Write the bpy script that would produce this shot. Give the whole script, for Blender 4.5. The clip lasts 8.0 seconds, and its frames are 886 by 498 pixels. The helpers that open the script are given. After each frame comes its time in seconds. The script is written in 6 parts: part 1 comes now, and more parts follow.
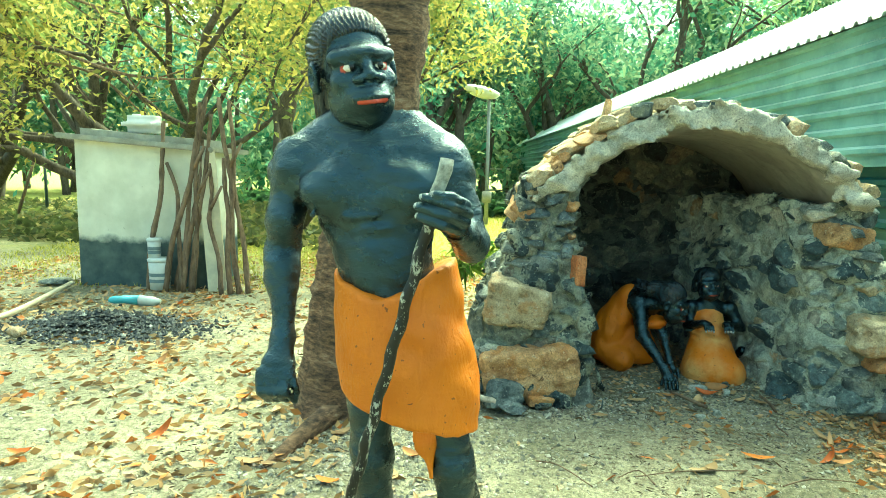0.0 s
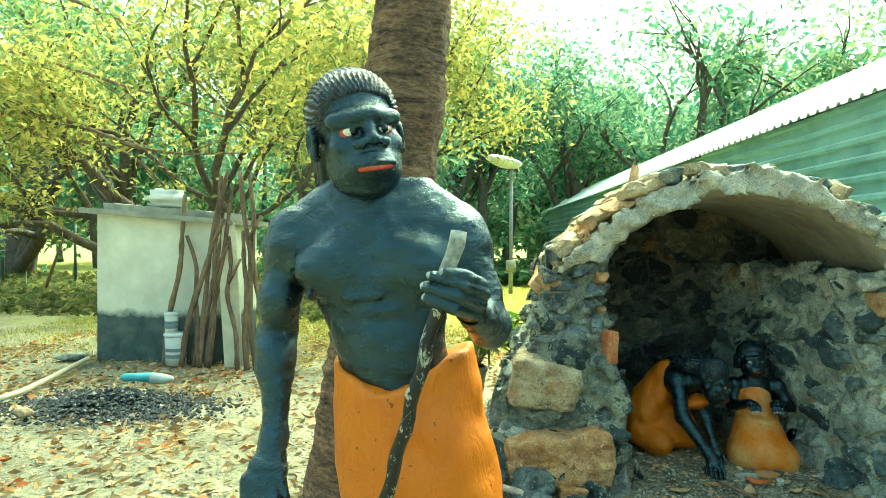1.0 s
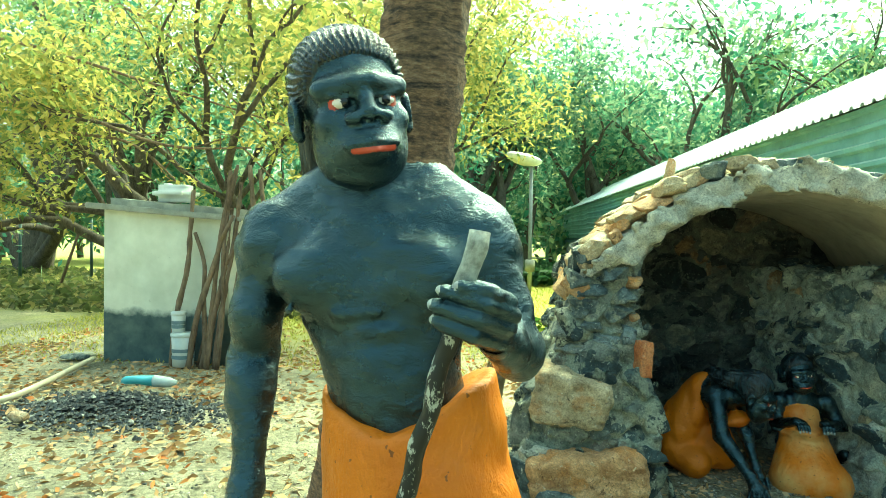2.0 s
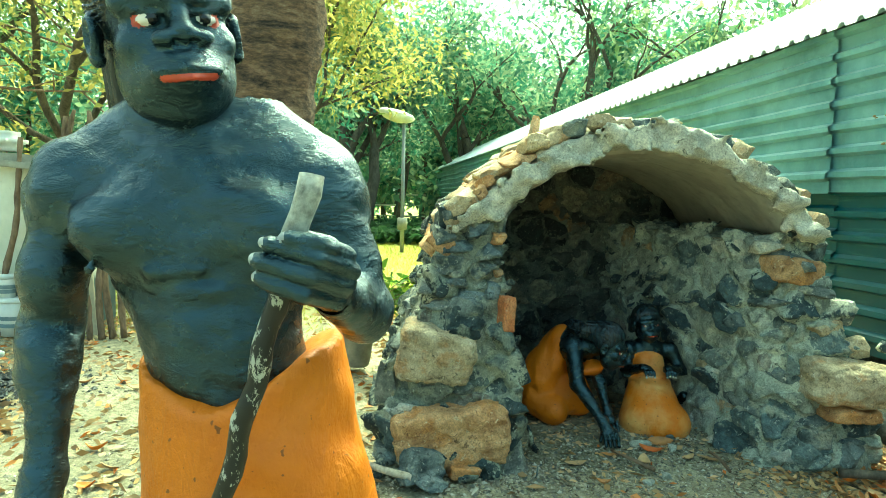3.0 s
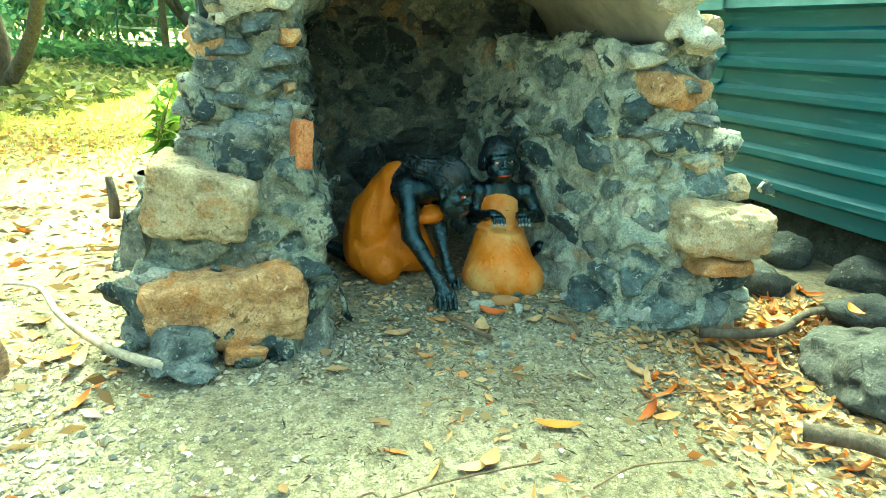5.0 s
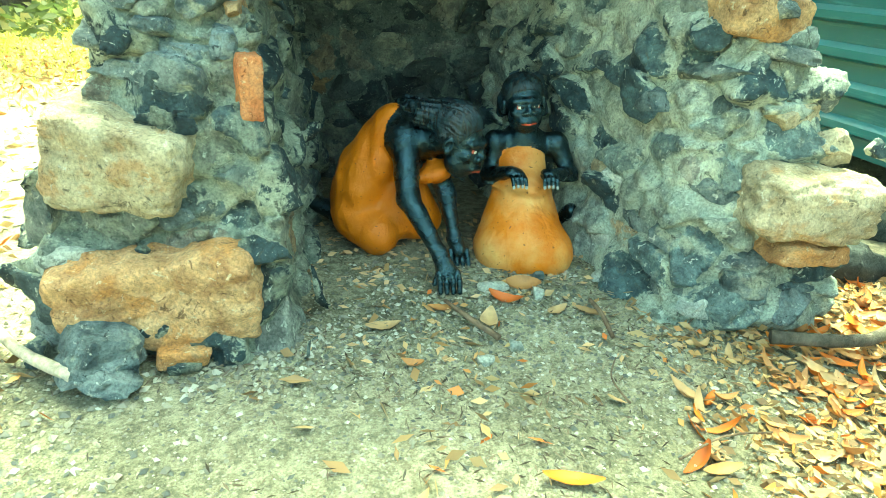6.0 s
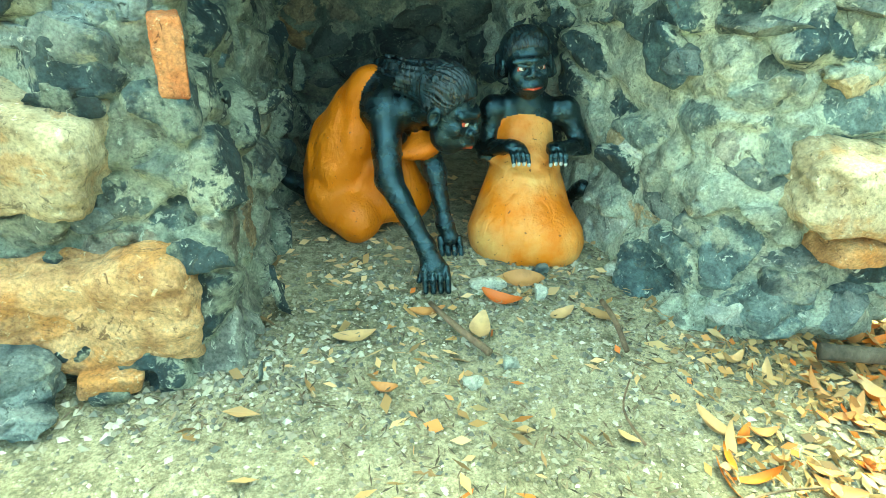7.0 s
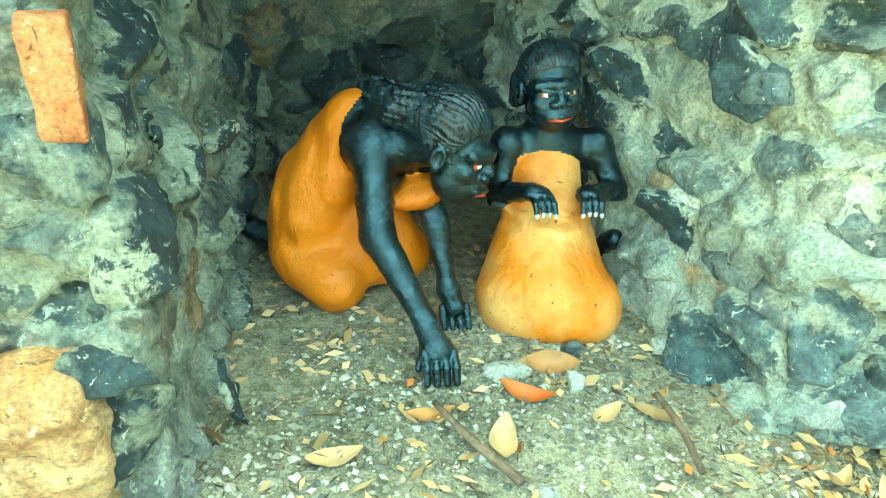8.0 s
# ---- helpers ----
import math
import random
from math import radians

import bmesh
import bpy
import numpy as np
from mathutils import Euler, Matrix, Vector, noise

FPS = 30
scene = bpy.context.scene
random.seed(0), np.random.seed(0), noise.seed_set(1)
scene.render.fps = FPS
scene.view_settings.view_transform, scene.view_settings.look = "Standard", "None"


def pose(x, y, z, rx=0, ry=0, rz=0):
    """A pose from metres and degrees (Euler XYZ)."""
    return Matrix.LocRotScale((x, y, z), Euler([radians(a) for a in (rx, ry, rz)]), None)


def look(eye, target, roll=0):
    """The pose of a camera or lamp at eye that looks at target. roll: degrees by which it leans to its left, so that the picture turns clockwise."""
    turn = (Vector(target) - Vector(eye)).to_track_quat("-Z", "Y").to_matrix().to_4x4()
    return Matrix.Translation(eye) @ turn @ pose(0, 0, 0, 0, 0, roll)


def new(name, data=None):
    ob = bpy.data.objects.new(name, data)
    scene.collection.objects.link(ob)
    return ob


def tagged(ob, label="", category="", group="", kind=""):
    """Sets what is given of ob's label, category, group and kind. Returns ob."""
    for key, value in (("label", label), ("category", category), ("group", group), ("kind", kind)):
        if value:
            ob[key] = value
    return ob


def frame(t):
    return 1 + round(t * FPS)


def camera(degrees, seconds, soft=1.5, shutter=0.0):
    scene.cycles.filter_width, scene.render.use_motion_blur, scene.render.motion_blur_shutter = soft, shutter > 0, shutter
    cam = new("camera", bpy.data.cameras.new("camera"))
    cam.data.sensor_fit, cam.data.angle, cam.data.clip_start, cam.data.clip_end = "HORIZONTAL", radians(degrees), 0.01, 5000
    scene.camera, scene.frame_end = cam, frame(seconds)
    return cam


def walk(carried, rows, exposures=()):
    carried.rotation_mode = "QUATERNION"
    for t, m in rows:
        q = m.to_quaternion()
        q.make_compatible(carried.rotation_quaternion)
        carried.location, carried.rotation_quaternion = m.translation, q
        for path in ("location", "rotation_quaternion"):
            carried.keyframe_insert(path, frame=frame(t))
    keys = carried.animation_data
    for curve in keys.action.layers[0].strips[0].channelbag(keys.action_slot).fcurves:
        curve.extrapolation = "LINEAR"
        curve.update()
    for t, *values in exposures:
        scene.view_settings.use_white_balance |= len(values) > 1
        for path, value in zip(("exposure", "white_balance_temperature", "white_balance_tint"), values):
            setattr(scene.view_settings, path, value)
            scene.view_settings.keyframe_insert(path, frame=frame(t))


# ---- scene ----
cam = camera(69.3, 8.0, soft=0.6)
PATH = [
    (0, (0.376, -0.13, 1.324), (0.185, 1.846, 1.084), 1.1),
    (0.5, (0.402, -0.073, 1.329), (0.158, 1.904, 1.152), 0.8),
    (1, (0.381, 0.077, 1.334), (0.109, 2.058, 1.307), 0.4),
    (2.5, (0.337, 0.468, 1.342), (-0.001, 2.438, 1.297), 1.1),
    (3, (0.383, 0.494, 1.325), (0.448, 2.487, 1.17), 1.3),
    (3.5, (0.478, 0.527, 1.296), (0.858, 2.469, 1.009), 2.8),
    (4, (0.601, 0.67, 1.241), (0.959, 2.586, 0.791), 2.0),
    (4.5, (0.703, 0.985, 1.199), (1.194, 2.841, 0.639), 3.6),
    (5, (0.866, 1.273, 1.144), (1.252, 3.136, 0.527), 3.1),
    (6.5, (1.209, 2.056, 1.112), (1.434, 3.805, 0.168), 2.9),
    (7, (1.271, 2.204, 1.101), (1.46, 3.931, 0.112), 2.1),
    (7.5, (1.229, 2.399, 1.095), (1.511, 4.141, 0.153), 1.9),
    (8, (1.242, 2.678, 0.999), (1.512, 4.424, 0.06), 2.9),
]
walk(cam, [(t, look(eye, target, roll)) for t, eye, target, roll in PATH],
     exposures=[(0.0, 2.3, 6500, -42), (1.0, 2.15, 6500, -42), (2.5, 2.1, 6500, -42), (3.5, 2.4, 6500, -44), (4.5, 2.8, 6500, -44), (5.0, 3.1, 6600, -44), (6.5, 3.8, 6900, -44), (7.5, 4.2, 7100, -44), (8.0, 4.5, 7200, -44)])

# ---- world, sun ----
world = bpy.data.worlds.new("sky")
scene.world = world
world.use_nodes = True
wn = world.node_tree
sky = wn.nodes.new("ShaderNodeTexSky")
sky.sky_type = "NISHITA"
sky.sun_disc = False
SUN_UP, SUN_TURN = radians(58), radians(8)
sky.sun_elevation, sky.sun_rotation = SUN_UP, SUN_TURN
sky.air_density, sky.dust_density, sky.ozone_density = 1.0, 9.0, 0.4
wn.links.new(sky.outputs[0], wn.nodes["Background"].inputs[0])
wn.nodes["Background"].inputs[1].default_value = 0.15
sun = new("sun", bpy.data.lights.new("sun", "SUN"))
sun.data.energy, sun.data.angle, sun.data.color = 1.5, radians(30), (1.0, 0.93, 0.78)
sun_way = Vector((math.sin(SUN_TURN) * math.cos(SUN_UP), math.cos(SUN_TURN) * math.cos(SUN_UP), math.sin(SUN_UP)))
sun.matrix_world = look(sun_way * 60, (0, 0, 0))

# ---- tools ----
def part(name, mesh_of, material, parent=None, label="", smooth=True):
    """Link a bmesh, or (verts, faces), as one mesh object."""
    me = bpy.data.meshes.new(name)
    if isinstance(mesh_of, bmesh.types.BMesh):
        mesh_of.to_mesh(me)
        mesh_of.free()
    else:
        v, f = mesh_of
        me.from_pydata([tuple(p) for p in np.asarray(v, dtype=float).tolist()], [], [tuple(q) for q in (f.tolist() if hasattr(f, "tolist") else f)])
    if smooth:
        me.shade_smooth()
    for m in (material if isinstance(material, (list, tuple)) else (material,)):
        me.materials.append(m)
    ob = new(name, me)
    ob.parent = parent
    if label:
        tagged(ob, label)
    return ob


def thing(name, at, label, category, group="", kind=""):
    ob = new(name)
    ob.empty_display_size = 0.1
    ob.location = at
    tagged(ob, label, category, group, kind)
    bpy.context.view_layer.update()
    return ob


def under(ob, parent):
    """Make ob, built in world places, a child of parent."""
    ob.parent = parent
    ob.matrix_parent_inverse = Matrix.Translation(-parent.location) if parent.parent is None else Matrix.Identity(4)
    return ob


def hash3(i, j, k, s=0):
    n = (i * 374761393 + j * 668265263 + k * 2147483647 + s * 144269) & 0x7FFFFFFF
    n = ((n ^ (n >> 13)) * 1274126177) & 0x7FFFFFFF
    return ((n ^ (n >> 16)) & 0xFFFF) / 65535.0


def vnoise(p, scale, seed=0):
    """Smooth value noise, -1 to 1, at rows of points."""
    q = np.asarray(p) / scale
    c = np.floor(q).astype(np.int64)
    f = q - c
    f = f * f * (3 - 2 * f)
    out = 0
    for dx in (0, 1):
        for dy in (0, 1):
            for dz in (0, 1):
                w = (f[..., 0] if dx else 1 - f[..., 0]) * (f[..., 1] if dy else 1 - f[..., 1]) * (f[..., 2] if dz else 1 - f[..., 2])
                out = out + w * hash3(c[..., 0] + dx, c[..., 1] + dy, c[..., 2] + dz, seed)
    return out * 2 - 1


def fnoise(p, scale, octaves=3, seed=0):
    return sum(vnoise(p, scale / 2 ** o, seed + o) / 2 ** o for o in range(octaves))


def crags(p, scale, seed=0, facet=False):
    """Cell noise: distance to the edge between cells (0 at joints) and a random number for each cell."""
    q = np.asarray(p) / scale
    c = np.floor(q).astype(np.int64)
    d1 = np.full(q.shape[:-1], 9.0)
    d2 = d1.copy()
    tone = np.zeros_like(d1)
    tip = np.zeros_like(d1)
    for dx in (-1, 0, 1):
        for dy in (-1, 0, 1):
            for dz in (-1, 0, 1):
                i, j, k = c[..., 0] + dx, c[..., 1] + dy, c[..., 2] + dz
                w = np.stack([i + hash3(i, j, k, seed), j + hash3(i, j, k, seed + 1), k + hash3(i, j, k, seed + 2)], -1)
                d = np.linalg.norm(q - w, axis=-1)
                near = d < d1
                if facet:
                    lean = sum((hash3(i, j, k, seed + 4 + m) - 0.5) * (q - w)[..., m] for m in range(3))
                    tip = np.where(near, lean, tip)
                d2 = np.where(near, d1, np.minimum(d2, d))
                tone = np.where(near, hash3(i, j, k, seed + 3), tone)
                d1 = np.where(near, d, d1)
    return ((d2 - d1) * scale, tone, tip * scale) if facet else ((d2 - d1) * scale, tone)


def cap(a, b, ra, rb=None):
    a, b = np.array(a, float), np.array(b, float)
    rb = ra if rb is None else rb

    def fn(p):
        ba = b - a
        h = np.clip(((p - a) @ ba) / (ba @ ba), 0, 1)
        return np.linalg.norm(p - a - h[:, None] * ba, axis=1) - (ra + (rb - ra) * h)
    return fn


def ell(c, r, turn=(0, 0, 0)):
    c, r = np.array(c, float), np.array(r, float)
    m = np.array(Euler([radians(t) for t in turn]).to_matrix())

    def fn(p):
        q = (p - c) @ m
        k0 = np.linalg.norm(q / r, axis=1)
        k1 = np.linalg.norm(q / (r * r), axis=1) + 1e-9
        return k0 * (k0 - 1) / k1
    return fn


def smin(a, b, k):
    if k <= 0:
        return np.minimum(a, b)
    h = np.clip(0.5 + 0.5 * (b - a) / k, 0, 1)
    return b + (a - b) * h - k * h * (1 - h)


def smax(a, b, k):
    return -smin(-a, -b, k)


def solid(prims):
    """prims: (field, blend, group); a group of -1 carves. Returns the field and the group at a point."""
    def fn(p, groups=False):
        d = np.full(len(p), 9.0)
        best = np.full(len(p), 9.0)
        who = np.zeros(len(p), int)
        for f, k, g in prims:
            e = f(p)
            if g < 0:
                d = smax(d, -e, k)
                continue
            d = smin(d, e, k)
            if groups:
                nearer = e < best
                best, who = np.where(nearer, e, best), np.where(nearer, g, who)
        return (d, who) if groups else d
    return fn


def skin(fn, lo, hi, h):
    """Surface of the field fn(points) = 0 as quads (surface nets)."""
    lo, hi = np.array(lo, float), np.array(hi, float)
    n = np.ceil((hi - lo) / h).astype(int) + 1
    axes = [lo[i] + h * np.arange(n[i]) for i in range(3)]
    val = np.empty(n)
    yz = np.stack(np.meshgrid(axes[1], axes[2], indexing="ij"), -1).reshape(-1, 2)
    step = max(1, 400000 // len(yz))
    for s in range(0, n[0], step):
        xs = axes[0][s:s + step]
        p = np.concatenate([np.repeat(xs, len(yz))[:, None], np.tile(yz, (len(xs), 1))], 1)
        val[s:s + step] = fn(p).reshape(len(xs), n[1], n[2])
    neg = val < 0
    cells = n - 1
    corner = [(i, j, k) for i in (0, 1) for j in (0, 1) for k in (0, 1)]
    cut = lambda a, o: a[o[0]:o[0] + cells[0], o[1]:o[1] + cells[1], o[2]:o[2] + cells[2]]
    count = sum(cut(neg, o).astype(int) for o in corner)
    live = (count > 0) & (count < 8)
    idx = np.full(cells, -1)
    idx[live] = np.arange(live.sum())
    total = np.zeros((live.sum(), 3))
    hits = np.zeros(live.sum())
    for a in corner:
        for ax in range(3):
            if a[ax]:
                continue
            b = list(a)
            b[ax] = 1
            va, vb = cut(val, a)[live], cut(val, b)[live]
            cross = (va < 0) != (vb < 0)
            t = np.where(cross, va / np.where(va == vb, 1, va - vb), 0)
            pt = np.tile(np.array(a, float), (len(t), 1))
            pt[:, ax] += t
            total += pt * cross[:, None]
            hits += cross
    verts = lo + h * (np.argwhere(live) + total / hits[:, None])
    faces = []
    for ax in range(3):
        u, w = (ax + 1) % 3, (ax + 2) % 3
        s0 = [slice(1, cells[i]) for i in range(3)]
        s0[ax] = slice(0, cells[ax])
        s1 = list(s0)
        s1[ax] = slice(1, cells[ax] + 1)
        a, b = neg[tuple(s0)], neg[tuple(s1)]
        base = np.argwhere(a != b) + np.array([0 if i == ax else 1 for i in range(3)])
        flip = a[a != b]
        eu, ew = np.eye(3, dtype=int)[u], np.eye(3, dtype=int)[w]
        q = [idx[tuple((base - o).T)] for o in (eu * 0, eu, eu + ew, ew)]
        quad = np.stack(q, 1)
        quad = np.where(flip[:, None], quad, quad[:, ::-1])
        faces.append(quad[(quad >= 0).all(1)])
    return verts, np.concatenate(faces)


def join(pieces):
    """Join (verts, faces, slots) triples into one."""
    v, f, s, n = [], [], [], 0
    for pv, pf, ps in pieces:
        v.append(np.asarray(pv, float))
        f.append(np.asarray(pf) + n)
        s.append(np.asarray(ps))
        n += len(pv)
    return np.concatenate(v), np.concatenate(f), np.concatenate(s)


def carve(prims, lo, hi, h, rough=None):
    """Skin of a list of prims with a material slot for each face."""
    field = solid(prims)
    v, f = skin((lambda p: field(p) + rough(p)) if rough else field, lo, hi, h)
    _, who = field(v[f].mean(1), True)
    return v, f, who


def sculpture(name, pieces, materials, label, category):
    v, f, s = join(pieces)
    ob = part(name, (v, f), materials)
    ob.data.polygons.foreach_set("material_index", s.astype(np.int32))
    return tagged(ob, label, category)


def box(bm, lo, hi, turn=None):
    lo, hi = Vector(lo), Vector(hi)
    m = Matrix.Translation((lo + hi) / 2) @ (turn or Matrix.Identity(4)) @ Matrix.Diagonal((*(hi - lo), 1))
    return bmesh.ops.create_cube(bm, size=1, matrix=m)["verts"]


def tube(points, radii, sides=8, wobble=0.0, seed=0, ends=True):
    """Tube along points as (verts, quads)."""
    pts = [Vector(p) for p in points]
    rnd = random.Random(seed)
    v, f = [], []
    side = None
    for i, p in enumerate(pts):
        t = (pts[min(i + 1, len(pts) - 1)] - pts[max(i - 1, 0)]).normalized()
        if side is None:
            side = t.orthogonal().normalized()
        side = (side - t * side.dot(t)).normalized()
        up = t.cross(side)
        for k in range(sides):
            a = 2 * math.pi * k / sides
            r = radii[i] * (1 + wobble * rnd.uniform(-1, 1))
            v.append(p + (side * math.cos(a) + up * math.sin(a)) * r)
    for i in range(len(pts) - 1):
        for k in range(sides):
            a, b = i * sides + k, i * sides + (k + 1) % sides
            f.append((a, b, b + sides, a + sides))
    if ends:
        for i, order in ((0, -1), (len(pts) - 1, 1)):
            c = len(v)
            v.append(pts[i])
            for k in range(sides):
                a, b = i * sides + k, i * sides + (k + 1) % sides
                f.append((a, b, c, c) if order > 0 else (b, a, c, c))
    f = [q if q[2] != q[3] else q[:3] for q in f]
    return v, f


def bend(points, n):
    """Smooth line of n points through the given ones."""
    p = [Vector(q) for q in points]
    out = []
    for i in range(n):
        s = i / (n - 1) * (len(p) - 1)
        k = min(int(s), len(p) - 2)
        t = s - k
        a, b, c, d = p[max(k - 1, 0)], p[k], p[k + 1], p[min(k + 2, len(p) - 1)]
        out.append(0.5 * ((2 * b) + (c - a) * t + (2 * a - 5 * b + 4 * c - d) * t * t + (3 * b - a - 3 * c + d) * t ** 3))
    return out


def rock(size, seed, detail=3, cuts=12, rough=0.05, round_off=0.5):
    """A broken stone about its centre: a block cut by flats, with rough faces."""
    bm = bmesh.new()
    bmesh.ops.create_icosphere(bm, subdivisions=detail, radius=1)
    rnd = random.Random(seed)
    co = np.array([v.co for v in bm.verts])
    co = co / np.max(np.abs(co), axis=1)[:, None] * (1 - round_off) + co * round_off
    for _ in range(cuts):
        nrm = np.array(Vector((rnd.gauss(0, 1), rnd.gauss(0, 1), rnd.gauss(0, 1))).normalized())
        over = co @ nrm - rnd.uniform(0.66, 0.92) * np.quantile(co @ nrm, 0.985)
        co -= np.clip(over, 0, None)[:, None] * nrm
    way = co / (np.linalg.norm(co, axis=1)[:, None] + 1e-9)
    q = co * np.array(size) / 2 + seed * 7.3
    co = co * (1 + rough * vnoise(q, max(size) * 0.3, seed)[:, None]) + way * (rough * 0.9 * vnoise(q, max(size) * 0.09, seed + 1) - rough * 0.8 * np.abs(vnoise(q, max(size) * 0.17, seed + 2)))[:, None]
    co *= np.array(size) / 2 / np.abs(co).max(0)
    for v, c in zip(bm.verts, co):
        v.co = c
    return bm


def block(size, seed, n=20, power=7.0, rough=0.05, skew=0.16):
    """A squared stone about its centre: a rounded, skewed box with chipped rough faces."""
    bm = bmesh.new()
    bmesh.ops.create_cube(bm, size=2)
    bmesh.ops.subdivide_edges(bm, edges=bm.edges[:], cuts=n, use_grid_fill=True)
    r = np.random.RandomState(seed)
    co = np.array([v.co for v in bm.verts])
    co = co / ((np.abs(co) ** power).sum(1) ** (1 / power))[:, None]
    corner = r.uniform(-skew, skew, (2, 2, 2, 3))
    t = (co + 1) / 2
    for i in (0, 1):
        for j in (0, 1):
            for k in (0, 1):
                w = (t[:, 0] if i else 1 - t[:, 0]) * (t[:, 1] if j else 1 - t[:, 1]) * (t[:, 2] if k else 1 - t[:, 2])
                co = co + w[:, None] * corner[i, j, k]
    s = np.array(size) / 2
    big = float(max(size))
    q = co * s + seed * 3.7
    way = co / np.linalg.norm(co, axis=1)[:, None]
    edge, tone, tip = crags(q, big * 0.3, seed, True)
    d = rough * (0.9 * vnoise(q, big * 0.35, seed) + 0.5 * vnoise(q, big * 0.1, seed + 1) + 0.35 * vnoise(q, big * 0.04, seed + 2)) + rough * 9.0 * tip / big * np.clip(edge / big / 0.05, 0, 1)
    co = co * s + way * (d * big * 0.5)[:, None]
    for v, c in zip(bm.verts, co):
        v.co = c
    return bm

# ---- materials ----
def material(name, build):
    m = bpy.data.materials.new(name)
    m.use_nodes = True
    t = m.node_tree
    b = t.nodes["Principled BSDF"]
    build(t, b)
    return m


def node(t, kind, **inputs):
    n = t.nodes.new(kind)
    for k, val in inputs.items():
        n.inputs[k.replace("_", " ")].default_value = val
    return n


def coords(t, stretch=(1, 1, 1), space="Object"):
    c = t.nodes.new("ShaderNodeTexCoord")
    m = node(t, "ShaderNodeMapping")
    m.inputs["Scale"].default_value = stretch
    t.links.new(c.outputs[space], m.inputs["Vector"])
    return m.outputs[0]


def world_place(t):
    return t.nodes.new("ShaderNodeNewGeometry").outputs["Position"]


def grain(t, at, scale, detail=6.0, rough=0.6, distortion=0.0):
    n = node(t, "ShaderNodeTexNoise", Scale=scale, Detail=detail, Roughness=rough, Distortion=distortion)
    t.links.new(at, n.inputs["Vector"])
    return n.outputs[0]


def cells(t, at, scale, feature="F1"):
    n = node(t, "ShaderNodeTexVoronoi", Scale=scale)
    n.feature = feature
    t.links.new(at, n.inputs["Vector"])
    return n


def ramp(t, fac, stops):
    n = t.nodes.new("ShaderNodeValToRGB")
    r = n.color_ramp
    while len(r.elements) < len(stops):
        r.elements.new(0.5)
    for e, (pos, col) in zip(r.elements, stops):
        e.position, e.color = pos, (*col, 1) if len(col) == 3 else col
    t.links.new(fac, n.inputs[0])
    return n.outputs[0]


def mix(t, fac, a, b, how="MIX"):
    n = t.nodes.new("ShaderNodeMix")
    n.data_type, n.blend_type = "RGBA", how
    for sock, val in ((n.inputs[0], fac), (n.inputs[6], a), (n.inputs[7], b)):
        if isinstance(val, bpy.types.NodeSocket):
            t.links.new(val, sock)
        elif isinstance(val, (int, float)):
            sock.default_value = val
        else:
            sock.default_value = (*val, 1)
    return n.outputs[2]


def math_node(t, op, a, b=0.0):
    n = t.nodes.new("ShaderNodeMath")
    n.operation = op
    for sock, val in zip(n.inputs, (a, b)):
        if isinstance(val, bpy.types.NodeSocket):
            t.links.new(val, sock)
        else:
            sock.default_value = val
    return n.outputs[0]


def relief(t, b, height, strength, distance=0.01):
    n = node(t, "ShaderNodeBump", Strength=strength, Distance=distance)
    t.links.new(height, n.inputs["Height"])
    t.links.new(n.outputs[0], b.inputs["Normal"])


def by_object(t):
    return t.nodes.new("ShaderNodeObjectInfo").outputs["Random"]


def by_island(t):
    return t.nodes.new("ShaderNodeNewGeometry").outputs["Random Per Island"]


